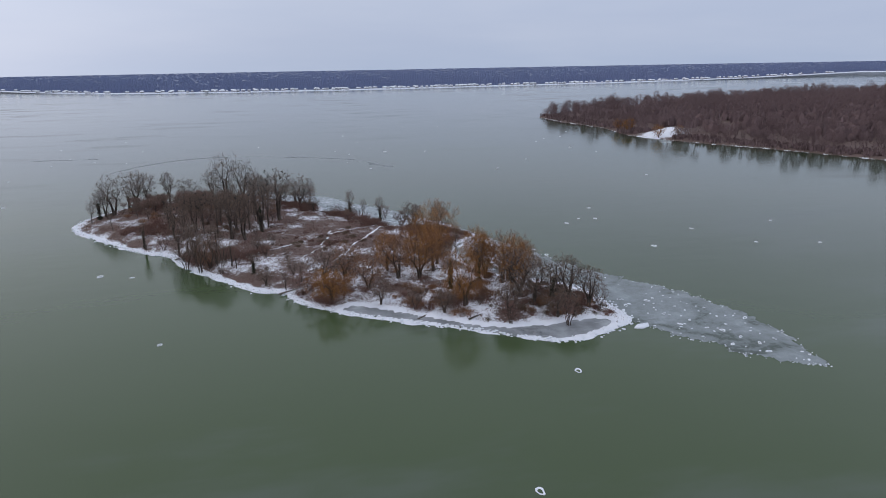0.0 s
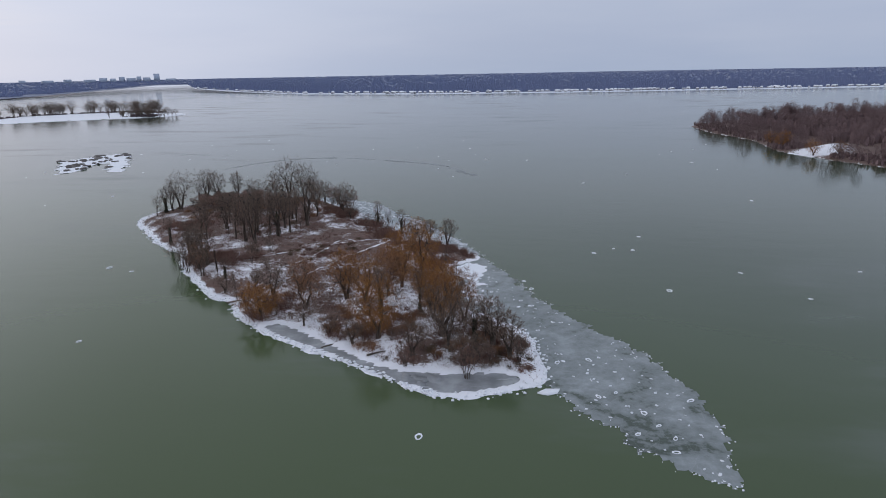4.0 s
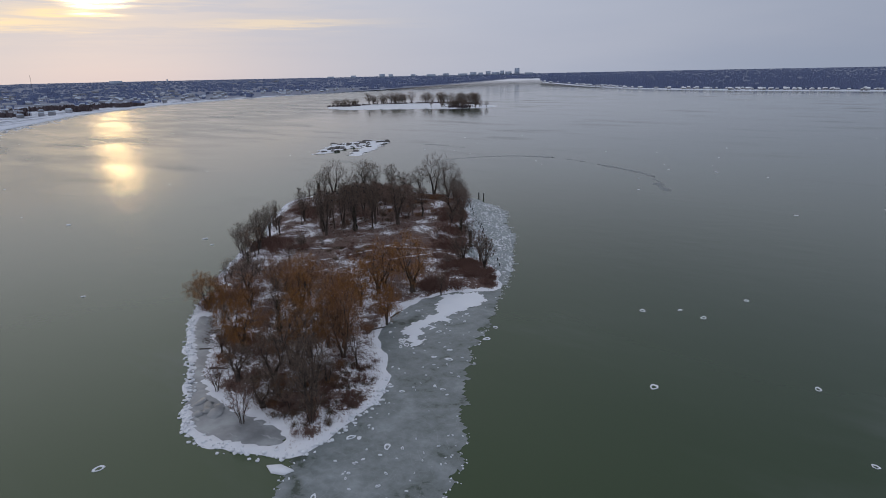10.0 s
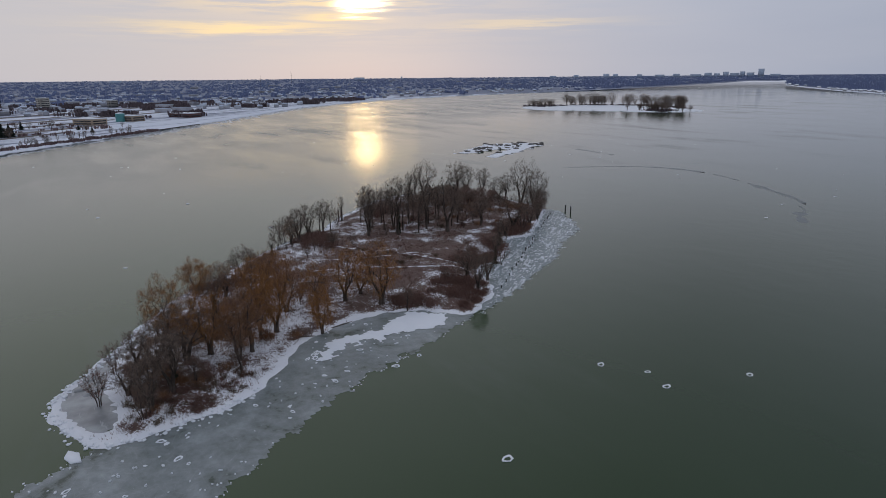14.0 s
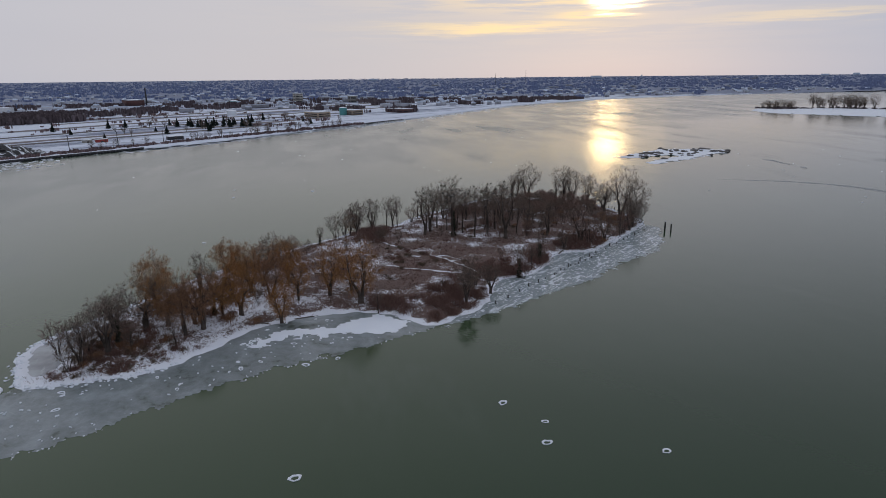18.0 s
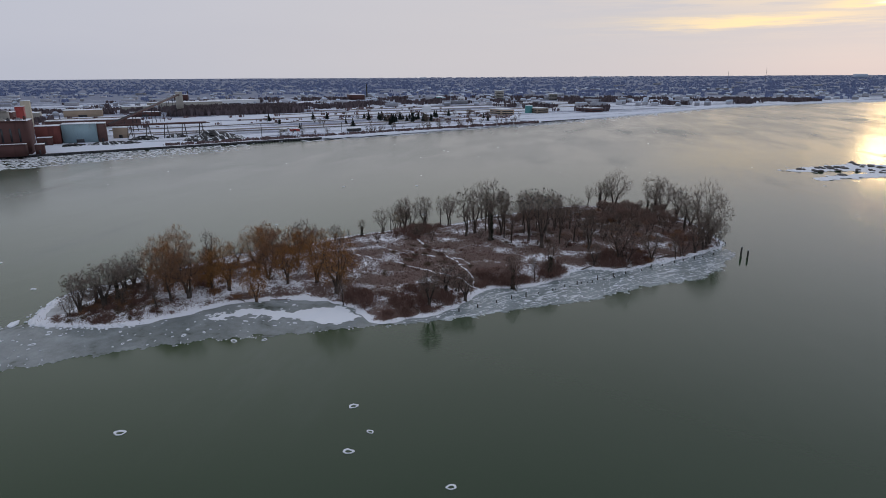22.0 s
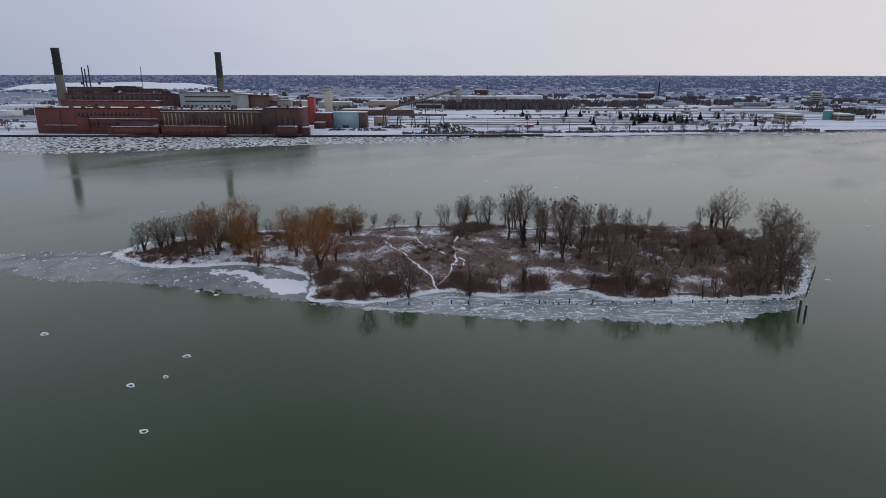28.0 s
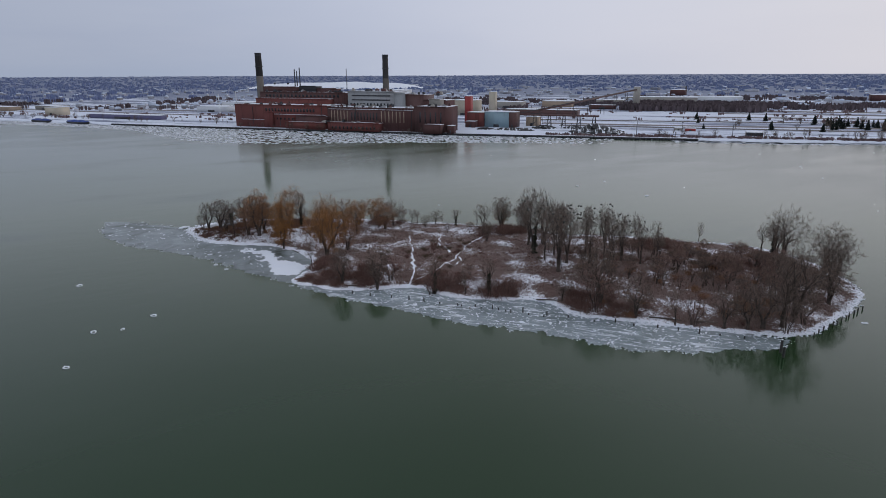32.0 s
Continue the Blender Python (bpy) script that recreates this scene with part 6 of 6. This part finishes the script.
for k in range(30):
    x, y = uv(rt.uniform(20, 310), rt.uniform(-19, -14))
    plant(rt.choice(("slim2", "slim", "thicket")), x, y, rt.uniform(5, 10), z=2.0, label="bare sapling before the brick wall", group="bank trees")
for k in range(26):
    u, v = rt.uniform(640, 1000), rt.uniform(150, 330)
    x, y = uv(u, v)
    plant(rt.choice(("broad", "broad2", "poplar")), x, y, rt.uniform(9, 14), z=2.6, label="bare tree on the snowy plain", group="plain trees")
fir = Shape()
np.random.seed(3)
rf = np.random.RandomState(6)
fb = np.column_stack([np.zeros((260, 2)), rf.uniform(0.05, 0.98, 260)])
fa = rf.uniform(0, 6.28, 260)
fr = (1.02 - fb[:, 2]) * rf.uniform(0.25, 0.42, 260)
fir.shards(fb + np.array((0, 0, 0.02)), np.column_stack([fr * np.cos(fa), fr * np.sin(fa), fb[:, 2] - 0.06]), np.full(260, 0.11))
stem = Shape()
stem.tube((0, 0, -0.05), (0, 0, 0.95), 0.025, 0.004, 6)
fir_mesh, stem_mesh = to_mesh("crown", fir, FIR), to_mesh("trunk", stem, BARK)
for k in range(44):
    if k < 20:
        x, y = uv(rt.uniform(760, 830), rt.uniform(190, 250))
    else:
        x, y = uv(rt.uniform(600, 930), rt.uniform(150, 330))
    h = rt.uniform(7, 13)
    ob = thing("fir_tree", x, y, 2.4, "dark green conifer on the snowy plain", "tree", "conifers")
    ob.matrix_basis = ob.matrix_basis @ Matrix.Diagonal((h * 1.2, h * 1.2, h, 1))
    for nm, me in (("trunk", stem_mesh), ("crown", fir_mesh)):
        o = new(nm, me)
        o.parent = ob
for u, v, h in [(540, 40, 17), (588, 48, 16), (470, 20, 14), (640, 60, 14), (-12, 30, 46), (360, 110, 14), (410, 120, 13)]:
    x, y = uv(u, v)
    ob = thing("yard_pole", x, y, 2, "tall thin pole in the snowy yard" if h < 40 else "tall white slender mast beside the power station", "pole", "yard poles")
    s = Shape()
    s.tube((0, 0, -0.5), (0, 0, h), 0.35 if h < 40 else 0.8, 0.22 if h < 40 else 0.5, 8, True)
    part("shaft", s, STEEL if h < 40 else WHITE, ob)
    s = Shape()
    s.box(-1.2, 1.2, -0.15, 0.15, h - 0.4, h)
    part("arm", s, STEEL, ob)

# ---- the wooded point across the channel ----
POINT = [(300, 592), (300, 545), (302, 498), (314, 445), (318, 400), (308, 345), (312, 315), (336, 252), (367, 204), (405, 113), (460, -20), (700, -120), (1500, 100), (1700, 900), (1150, 960), (800, 880), (520, 760), (350, 650)]
PLINE = rounded(POINT, 1)


def point_height(x, y, d):
    """A low bank, a snowy knoll by the water and slowly rising woods."""
    return -0.5 + 1.6 * smoothstep(-5, 4, d) + 1.5 * smoothstep(10, 80, d) + 4.0 * smoothstep(60, 300, d) + 7.0 * np.exp(-((x - 352) ** 2 + (y - 318) ** 2) / 500.0)


(nv, nf), nd = sheet(PLINE, 6.0, lambda x, y, d: point_height(x, y, d), over=10)
ob = part("wooded_point", (nv, nf), GROUND)
share = smoothstep(-7, -1, nd) * 0.95 * (1 - 2.0 * np.exp(-((nv[:, 0] - 332) ** 2 + (nv[:, 1] - 310) ** 2) / 260.0))
a = ob.data.attributes.new("litter", "FLOAT", "POINT")
a.data.foreach_set("value", share.astype(np.float32))
tagged(ob, "snowy wooded point across the channel", "land", kind="structure")


def point_z(x, y):
    d = inside_depth(PLINE, x, y)
    return point_height(x, y, d)


def spare_tree(seed, kind):
    """A lighter tree for the woods across the water."""
    stems, l, c = grow(seed, 14.0, kind)
    w = stems[0][0] / 14.0, stems[0][1]
    l, c = [(v / 14.0, f) for v, f in (l[0], c)]
    rng = np.random.RandomState(seed)
    s = Shape()
    s.add(*w)
    pick = rng.choice(len(c[1]), 520, replace=False)
    f = c[1][pick]
    v = c[0][f].reshape(-1, 3, 3)
    mid = v.mean(1, keepdims=True)
    base = 0.5 * (v[:, 0] + v[:, 1])
    np.random.seed(seed)
    s.shards(base, v[:, 2], np.full(len(f), 0.017))
    keep = rng.choice(len(l[1]), min(len(l[1]), 300), replace=False)
    f = l[1][keep]
    s.add(l[0][f].reshape(-1, 3), np.arange(len(f) * 3).reshape(-1, 3))
    return s.arrays()


SPARE = [spare_tree(81, "poplar"), spare_tree(82, "broad"), spare_tree(83, "poplar"), spare_tree(84, "slim")]
q = FIG.uniform((295, 0), (1250, 960), (9000, 2))
d = inside_depth(PLINE, q[:, 0], q[:, 1])
clear = np.exp(-((q[:, 0] - 334) ** 2 + (q[:, 1] - 308) ** 2) / 260.0)
front = (d > 0.6) & (d < 60)
q1 = q[front & (clear < 0.3)][:1150]
q2 = q[(d >= 60)][:3600]
s = Shape()
z = point_z(q1[:, 0], q1[:, 1])
for k in range(len(q1)):
    h = FIG.uniform(10, 19) * (1.0 + 0.38 * float(wobble(q1[k:k + 1, 0], q1[k:k + 1, 1], 34, 71)[0]))
    s.place(SPARE[k % 4], [(q1[k, 0], q1[k, 1], z[k] - 0.2, FIG.uniform(0, 6.28), h, 1.0)])
tagged(part("shore_woods", s, FAR_TWIG), "tall bare trees crowding the point's shore", "woodland", kind="stuff")
z = point_z(q2[:, 0], q2[:, 1])
s = Shape()
for k in range(len(q2)):
    if k < 1500:
        s.place(SPARE[k % 4], [(q2[k, 0], q2[k, 1], z[k] - 0.2, FIG.uniform(0, 6.28), FIG.uniform(12, 22) * (1.0 + 0.38 * float(wobble(q2[k:k + 1, 0], q2[k:k + 1, 1], 45, 72)[0])), 1.0)])
    else:
        s.place(TUFTS[k % 5], [(q2[k, 0], q2[k, 1], z[k] - 0.2, FIG.uniform(0, 6.28), FIG.uniform(9, 13), 1.0)])
tagged(part("inner_woods", s, FAR_TWIG), "dense bare brown woods on the point", "woodland", kind="stuff")
q = FIG.uniform((295, -60), (700, 600), (9000, 2))
d = inside_depth(PLINE, q[:, 0], q[:, 1])
keep = (d > 0.5) & (d < 26) & (np.exp(-((q[:, 0] - 330) ** 2 + (q[:, 1] - 308) ** 2) / 300.0) < 0.15)
q = q[keep][:800]
woods("point_brush", "tangled red-brown brush along the point's shore", FAR_TWIG, q[:, 0], q[:, 1], 1.2, 5.0, z=point_z(q[:, 0], q[:, 1]))
for x, y, h in ((316, 372, 13), (322, 362, 14), (328, 372, 12), (318, 356, 11), (320, 296, 13), (338, 290, 12)):
    plant("willow", x, y, h, z=float(point_z(np.array([x]), np.array([y]))[0]), label="rust-coloured willow on the point's shore", group="point trees")

# ---- the low island up the river and the rocky shoal before it ----
LOW_ISLE = [(-955, 800), (-900, 752), (-815, 728), (-760, 770), (-700, 815), (-640, 842), (-590, 880), (-575, 940), (-622, 990), (-640, 975), (-690, 1010), (-766, 1046), (-870, 1040), (-930, 950)]
LLINE = rounded(LOW_ISLE, 1)
(lv, lf), ld = sheet(LLINE, 6.0, lambda x, y, d: -0.4 + 1.3 * smoothstep(-4, 4, d) + 0.6 * smoothstep(5, 20, d), fray=3, size=30, over=8)
tagged(part("low_island", (lv, lf), SNOW, smooth=True), "low snow-covered island with trees along its back", "island", kind="structure")
for k in range(104):
    t = rt.random()
    if k < 16:
        x, y = -945 + rt.uniform(0, 45), 800 + rt.uniform(0, 60)
    elif k < 66:
        x, y = -915 + 255 * t + rt.gauss(0, 6), 905 + 120 * math.sin(t * 2.4) + rt.gauss(0, 9)
    else:
        x, y = -640 + rt.gauss(0, 24), 880 + rt.gauss(0, 22)
    h = rt.uniform(20, 30) if 16 <= k < 66 else rt.uniform(11, 19)
    plant(rt.choice(("poplar", "broad", "broad3", "broad2")), x, y, h, z=1.0, label="bare tree on the low snowy island", group="low island trees")
lq = FIG.uniform(0, 1, (700, 2))
bx = np.concatenate([-950 + 60 * lq[:200, 0], -915 + 255 * lq[200:500, 0], -665 + 60 * lq[500:, 0]])
by = np.concatenate([795 + 80 * lq[:200, 1], 905 + 120 * np.sin(lq[200:500, 0] * 2.4) + 24 * (lq[200:500, 1] - 0.5), 860 + 44 * lq[500:, 1]])
woods("isle_brush", "dark brush under the low island's trees", YARD_WOOD, bx[::2], by[::2], 1.5, 4.5, z=np.full(350, 1.2))
SHOAL = [(-283, 199), (-312, 232), (-338, 272), (-330, 310), (-312, 326), (-300, 318), (-285, 290), (-262, 262), (-240, 216), (-252, 212), (-272, 240), (-285, 262), (-292, 250), (-276, 215)]
(hv, hf), hd = sheet(SHOAL, 1.6, lambda x, y, d: 0.05 + 0.35 * smoothstep(0, 5, d) + 0.15 * wobble(x, y, 5, 3), fray=3.2, size=9, seed=9, over=0.5)
tagged(part("shoal", (hv, hf), SNOW, smooth=True), "snowy shoal of ice and rocks in the river", "shoal", kind="structure")
pts = hv[(hd > 1.0)]
for k in range(34):
    x, y, z = pts[rt.randrange(len(pts))]
    ob = thing("rock_pile", x, y, z, "dark rocks piled on the snowy shoal", "rocks", "rocks on the shoal")
    for _ in range(rt.randint(2, 4)):
        s = Shape()
        s.blob((rt.gauss(0, 1.6), rt.gauss(0, 1.6), 0.2), rt.uniform(1.0, 2.6), 0.5, 0.35, 3, 7)
        part("rock", s, ROCK, ob)

# ---- ice near the island ----
rp = random.Random(21)


def pancake(seed, n=14):
    """A round floe with a raised rim."""
    rr = random.Random(seed)
    s = Shape()
    rows = [(1.0, -0.06), (1.03, 0.10), (0.93, 0.26), (0.76, 0.20), (0.58, 0.0), (0.5, -0.12)]
    rad = [rr.uniform(0.82, 1.12) for _ in range(n)]
    v = []
    for q, z in rows:
        for k in range(n):
            a = 2 * math.pi * k / n
            v.append((q * rad[k] * math.cos(a), q * rad[k] * math.sin(a) * 0.72, z * rr.uniform(0.7, 1.3)))
    f = []
    for j in range(len(rows) - 1):
        for k in range(n):
            a, b = j * n + k, j * n + (k + 1) % n
            f += [(a, b, b + n), (a, b + n, a + n)]
    s.add(v, f)
    return s


def plate(seed):
    global rp
    rp = random.Random(seed)
    s = Shape()
    floe_plate(s, 0, 0, 1.0, 0.0, 0.2, 0.75)
    return s


PANCAKES = [to_mesh("ice_floe", pancake(k), CLEAN_SNOW) for k in range(4)]
PLATES = [to_mesh("ice_floe", plate(30 + k), CLEAN_SNOW) for k in range(5)]
POND_PLATES = [to_mesh("ice_plate", plate(50 + k), POND) for k in range(3)]
rp = random.Random(22)
# floes drifting in the open water
FLOES = [(-86, -28, 2.6), (-50, -95, 1.6), (55, -134, 2.1), (31, -174, 2.0), (207, 112, 2.2), (157, -20, 1.8), (170, -46, 1.5), (194, -53, 1.6), (200, -16, 1.6), (120, 168, 2.0),
         (214, 261, 2.4), (107, 3, 2.1), (116, 10, 1.5), (123.5, 8, 2.1), (130, 30, 1.9), (127, -41, 2.4), (80.5, -42, 2.0), (78, -34, 1.6), (-74, -32, 1.6), (50, 284, 2.6), (-171, -54, 2.6), (-158, -101, 2.2),
         (30, 193, 2.0), (-76, 117, 1.8), (-181, 115, 2.2)]
for x, y, r in FLOES:
    r = r * 0.55
    ob = new("ice_floe", rp.choice(PANCAKES))
    ob.matrix_basis = pose(x, y, 0, 0, 0, rp.uniform(0, 360)) @ Matrix.Diagonal((r, r, r * 0.6, 1))
    tagged(ob, "round white ice floe with raised rim on dark water", "ice floe", "drifting floes")
for k in range(80):
    a, r = rp.uniform(-3.14, 0.9), rp.uniform(210, 620)
    x, y = r * math.sin(a), r * math.cos(a)
    if float(inside_depth(PLINE, np.array([x]), np.array([y]))[0]) > -8 or r > float(np.interp(a, AZ, SHORE_R)) - 20:
        continue
    ob = new("ice_floe", rp.choice(PLATES))
    s = rp.uniform(0.2, 0.6) * (1 + r / 700)
    ob.matrix_basis = pose(x, y, 0, 0, 0, rp.uniform(0, 360)) @ Matrix.Diagonal((s * 1.5, s, 0.6, 1))
    tagged(ob, "small white ice floe drifting on the river", "ice floe", "small drifting floes")

# floes frozen into the shelf, as parts of it
placed = 0
inner = iv[idepth > 1.5]
while placed < 260:
    x, y, z = inner[rp.randrange(len(inner))]
    if float(inside_depth(MAIN, np.array([x]), np.array([y]))[0]) > -1:
        continue
    north = y < -30
    if not north and rp.random() < 0.55:
        continue
    big = rp.random() < 0.2
    ob = new("floe", rp.choice(PANCAKES if rp.random() < 0.45 else PLATES))
    s = rp.uniform(0.6, 1.15) if big else rp.uniform(0.2, 0.5)
    ob.parent = ice_sheet
    ob.matrix_basis = pose(x, y, 0.06, 0, 0, rp.uniform(0, 360)) @ Matrix.Diagonal((s, s * rp.uniform(0.6, 1.0), 0.55, 1))
    placed += 1
# the big floe off the tip
ob = new("ice_floe", PLATES[1])
ob.matrix_basis = pose(83, -113.5, 0.05, 0, 0, 20) @ Matrix.Diagonal((3.0, 2.2, 1.5, 1))
tagged(ob, "large white floe grounded at the island's tip", "ice floe")

# plates of pond ice broken and tilted near the rim
for k in range(9):
    ob = new("ice_plate", POND_PLATES[k % 3])
    ob.parent = pond_ice
    q = rp.uniform(1.0, 2.4)
    ob.matrix_basis = pose(52 + rp.gauss(0, 4.0), -110.4 + rp.gauss(0, 1.6), 0.05 + rp.uniform(0, 0.08), rp.uniform(-8, 8), rp.uniform(-8, 8), rp.uniform(0, 360)) @ Matrix.Diagonal((q * 1.4, q, 0.8, 1))

# brash along the ice edge and on the snowy rim
s = Shape()
edge = iv[(idepth > -0.2) & (idepth < 0.7)]
edge = edge[inside_depth(MAIN, edge[:, 0], edge[:, 1]) < -2]
for x, y, z in edge:
    if wobble(np.array([x]), np.array([y]), 9, 51)[0] > -0.35:
        floe_plate(s, x + rp.gauss(0, 0.35), y + rp.gauss(0, 0.35), rp.uniform(0.08, 0.34), 0.03, rp.uniform(0.03, 0.12))
tagged(part("brash_ice", s, SNOW), "ridge of broken brash ice along the ice edge", "ice", kind="stuff")
s = Shape()
rim = MAIN
for (ax, ay), (bx, by) in zip(rim, rim[1:] + rim[:1]):
    ln = math.hypot(bx - ax, by - ay)
    for k in range(int(ln * 2.2)):
        t = rp.random()
        x, y = ax + (bx - ax) * t + rp.gauss(0, 0.7), ay + (by - ay) * t + rp.gauss(0, 0.7)
        if x > 40 and -75 < y < 60 or (x > 0 and y > 0):
            continue
        s.blob((x, y, max(0.02, gz(x, y)) + 0.02), rp.uniform(0.18, 0.6), 0.55, 0.35, 2, 6)
tagged(part("ice_crust", s, CLEAN_SNOW), "lumpy crust of spray ice along the waterline", "ice", kind="stuff")

# white ribs of rafted ice on the southern shelf
s = Shape()
south = inner[(inner[:, 1] > 0)]
for k in range(1300):
    x, y, z = south[rp.randrange(len(south))]
    floe_plate(s, x, y, rp.uniform(0.12, 0.3) + 0.6 * rp.random() ** 4, 0.07, rp.uniform(0.02, 0.10), 0.4)
tagged(part("rafted_ice", s, SNOW), "thin white plates of rafted ice on the shelf", "ice", kind="stuff")

# ---- rows of old pilings in the shelf ice ----
def piling(x, y, h, r=0.22, lean=0.0):
    ob = thing("piling", x, y, 0, "old dark timber piling frozen into shelf ice" if h < 2.5 else "tall dark timber piling standing in open water", "piling", "old pilings")
    s = Shape()
    s.tube((0, 0, -1), (lean, lean * 0.5, h), r * 1.1, r * 0.85, 8, True)
    part("post", s, PILE, ob)
    s = Shape()
    s.tube((lean, lean * 0.5, h + 0.005), (lean, lean * 0.5, h + 0.12), r * 0.9, r * 0.5, 8, True)
    part("snow_cap", s, CLEAN_SNOW, ob)


row = [(46, 16), (32, 31), (25, 39), (13, 52), (7, 59), (-8, 75), (-24, 93), (-39, 110)]
for (ax, ay), (bx, by) in zip(row, row[1:]):
    n = max(2, int(math.hypot(bx - ax, by - ay) / 5.6))
    for k in range(n):
        t = k / n
        piling(ax + (bx - ax) * t + rp.gauss(0, 0.3), ay + (by - ay) * t + rp.gauss(0, 0.3), rp.uniform(0.7, 1.9), lean=rp.gauss(0, 0.06))
for k in range(6):
    t = k / 6
    piling(20 - 22 * t + rp.gauss(0, 0.5), 45 + 24 * t + rp.gauss(0, 0.5), rp.uniform(0.5, 1.2))
piling(-35.5, 116.5, 3.8, 0.38)
piling(-33.5, 118.5, 3.2, 0.34)
for k in range(12):
    piling(-54 - 3 * k + rp.gauss(0, 0.4), 114.6 - 0.35 * k, rp.uniform(0.8, 1.6), 0.2)

# ---- logs and driftwood on the shores ----
for x, y, turn, ln in [(-17, -62, 30, 7), (-60, -14, 20, 6), (20, 46, 120, 6), (-6, 56, 140, 8), (-10, 70, 40, 5), (24, -92, 35, 6), (38, -98, 30, 5), (48, -44, 100, 7), (52, -56, 60, 5), (-26, 86, 130, 9), (-34, 94, 135, 7), (44, 10, 140, 5), (33, -55, 10, 7), (12, -40, 60, 8), (60, -96, 120, 6)]:
    ob = thing("drift_log", x, y, gz(x, y) + 0.2, "weathered grey log lying on snow", "log", "driftwood", turn=turn)
    s = Shape()
    s.tube((-ln / 2, 0, 0), (0, 0.2, 0.1), 0.28, 0.22, 7)
    s.tube((0, 0.2, 0.1), (ln / 2, -0.1, 0.25), 0.22, 0.12, 7, True)
    part("trunk", s, LOG, ob)
    s = Shape()
    s.tube((ln * 0.2, 0, 0.15), (ln * 0.35, 0.9, 0.8), 0.10, 0.04, 5)
    part("branch", s, LOG, ob)
    s = Shape()
    s.tube((-ln * 0.1, 0, 0.15), (-ln * 0.2, -0.7, 0.7), 0.09, 0.03, 5)
    part("branch", s, LOG, ob)

# dark lead of open water curving through the skim ice
def open_lead(lead):
    s = Shape()
    pts = np.array(rounded(lead + lead[::-1], 2)[: len(lead) * 4 - 4])
    d = np.gradient(pts, axis=0)
    nrm = np.stack([-d[:, 1], d[:, 0]], 1) / np.maximum(np.linalg.norm(d, axis=1, keepdims=True), 1e-6)
    half = 1.6 * np.maximum(0.0, 1.1 + 2.0 * wobble(pts[:, 0], pts[:, 1], 16, 31) + 1.4 * wobble(pts[:, 0], pts[:, 1], 5, 32))[:, None] * (0.35 + 0.65 * np.sin(np.linspace(0.1, 3.0, len(pts))))[:, None]
    row = np.concatenate([np.column_stack([q, np.full(len(q), 0.012)]) for q in (pts + nrm * half, pts - nrm * half)])
    k = len(pts)
    s.add(row, [(i, i + 1, k + i + 1, k + i) for i in range(k - 1)])
    tagged(part("open_lead", s, LEAD), "dark curved lead through thin skim ice", "river", kind="structure")


def make_lead():
    m, n = material("dark_lead_water")
    ripple = noise_at(n, where(n), 0.5, 4)
    finish(n, n.mix(ripple, (0.10, 0.115, 0.12, 1), (0.15, 0.168, 0.172, 1)), 0.4, ripple, 0.3, 0.1, Specular_IOR_Level=0.3)
    return m


LEAD = make_lead()
open_lead([(-165, 205), (-158, 232), (-145, 262), (-124, 286), (-100, 295), (-72, 293), (-42, 281), (-13, 266), (10, 254), (30, 234)])
open_lead([(22, 248), (20, 236), (31, 228), (34, 214), (48, 196)])
open_lead([(-262, 312), (-240, 321), (-222, 317), (-202, 318), (-180, 311)])
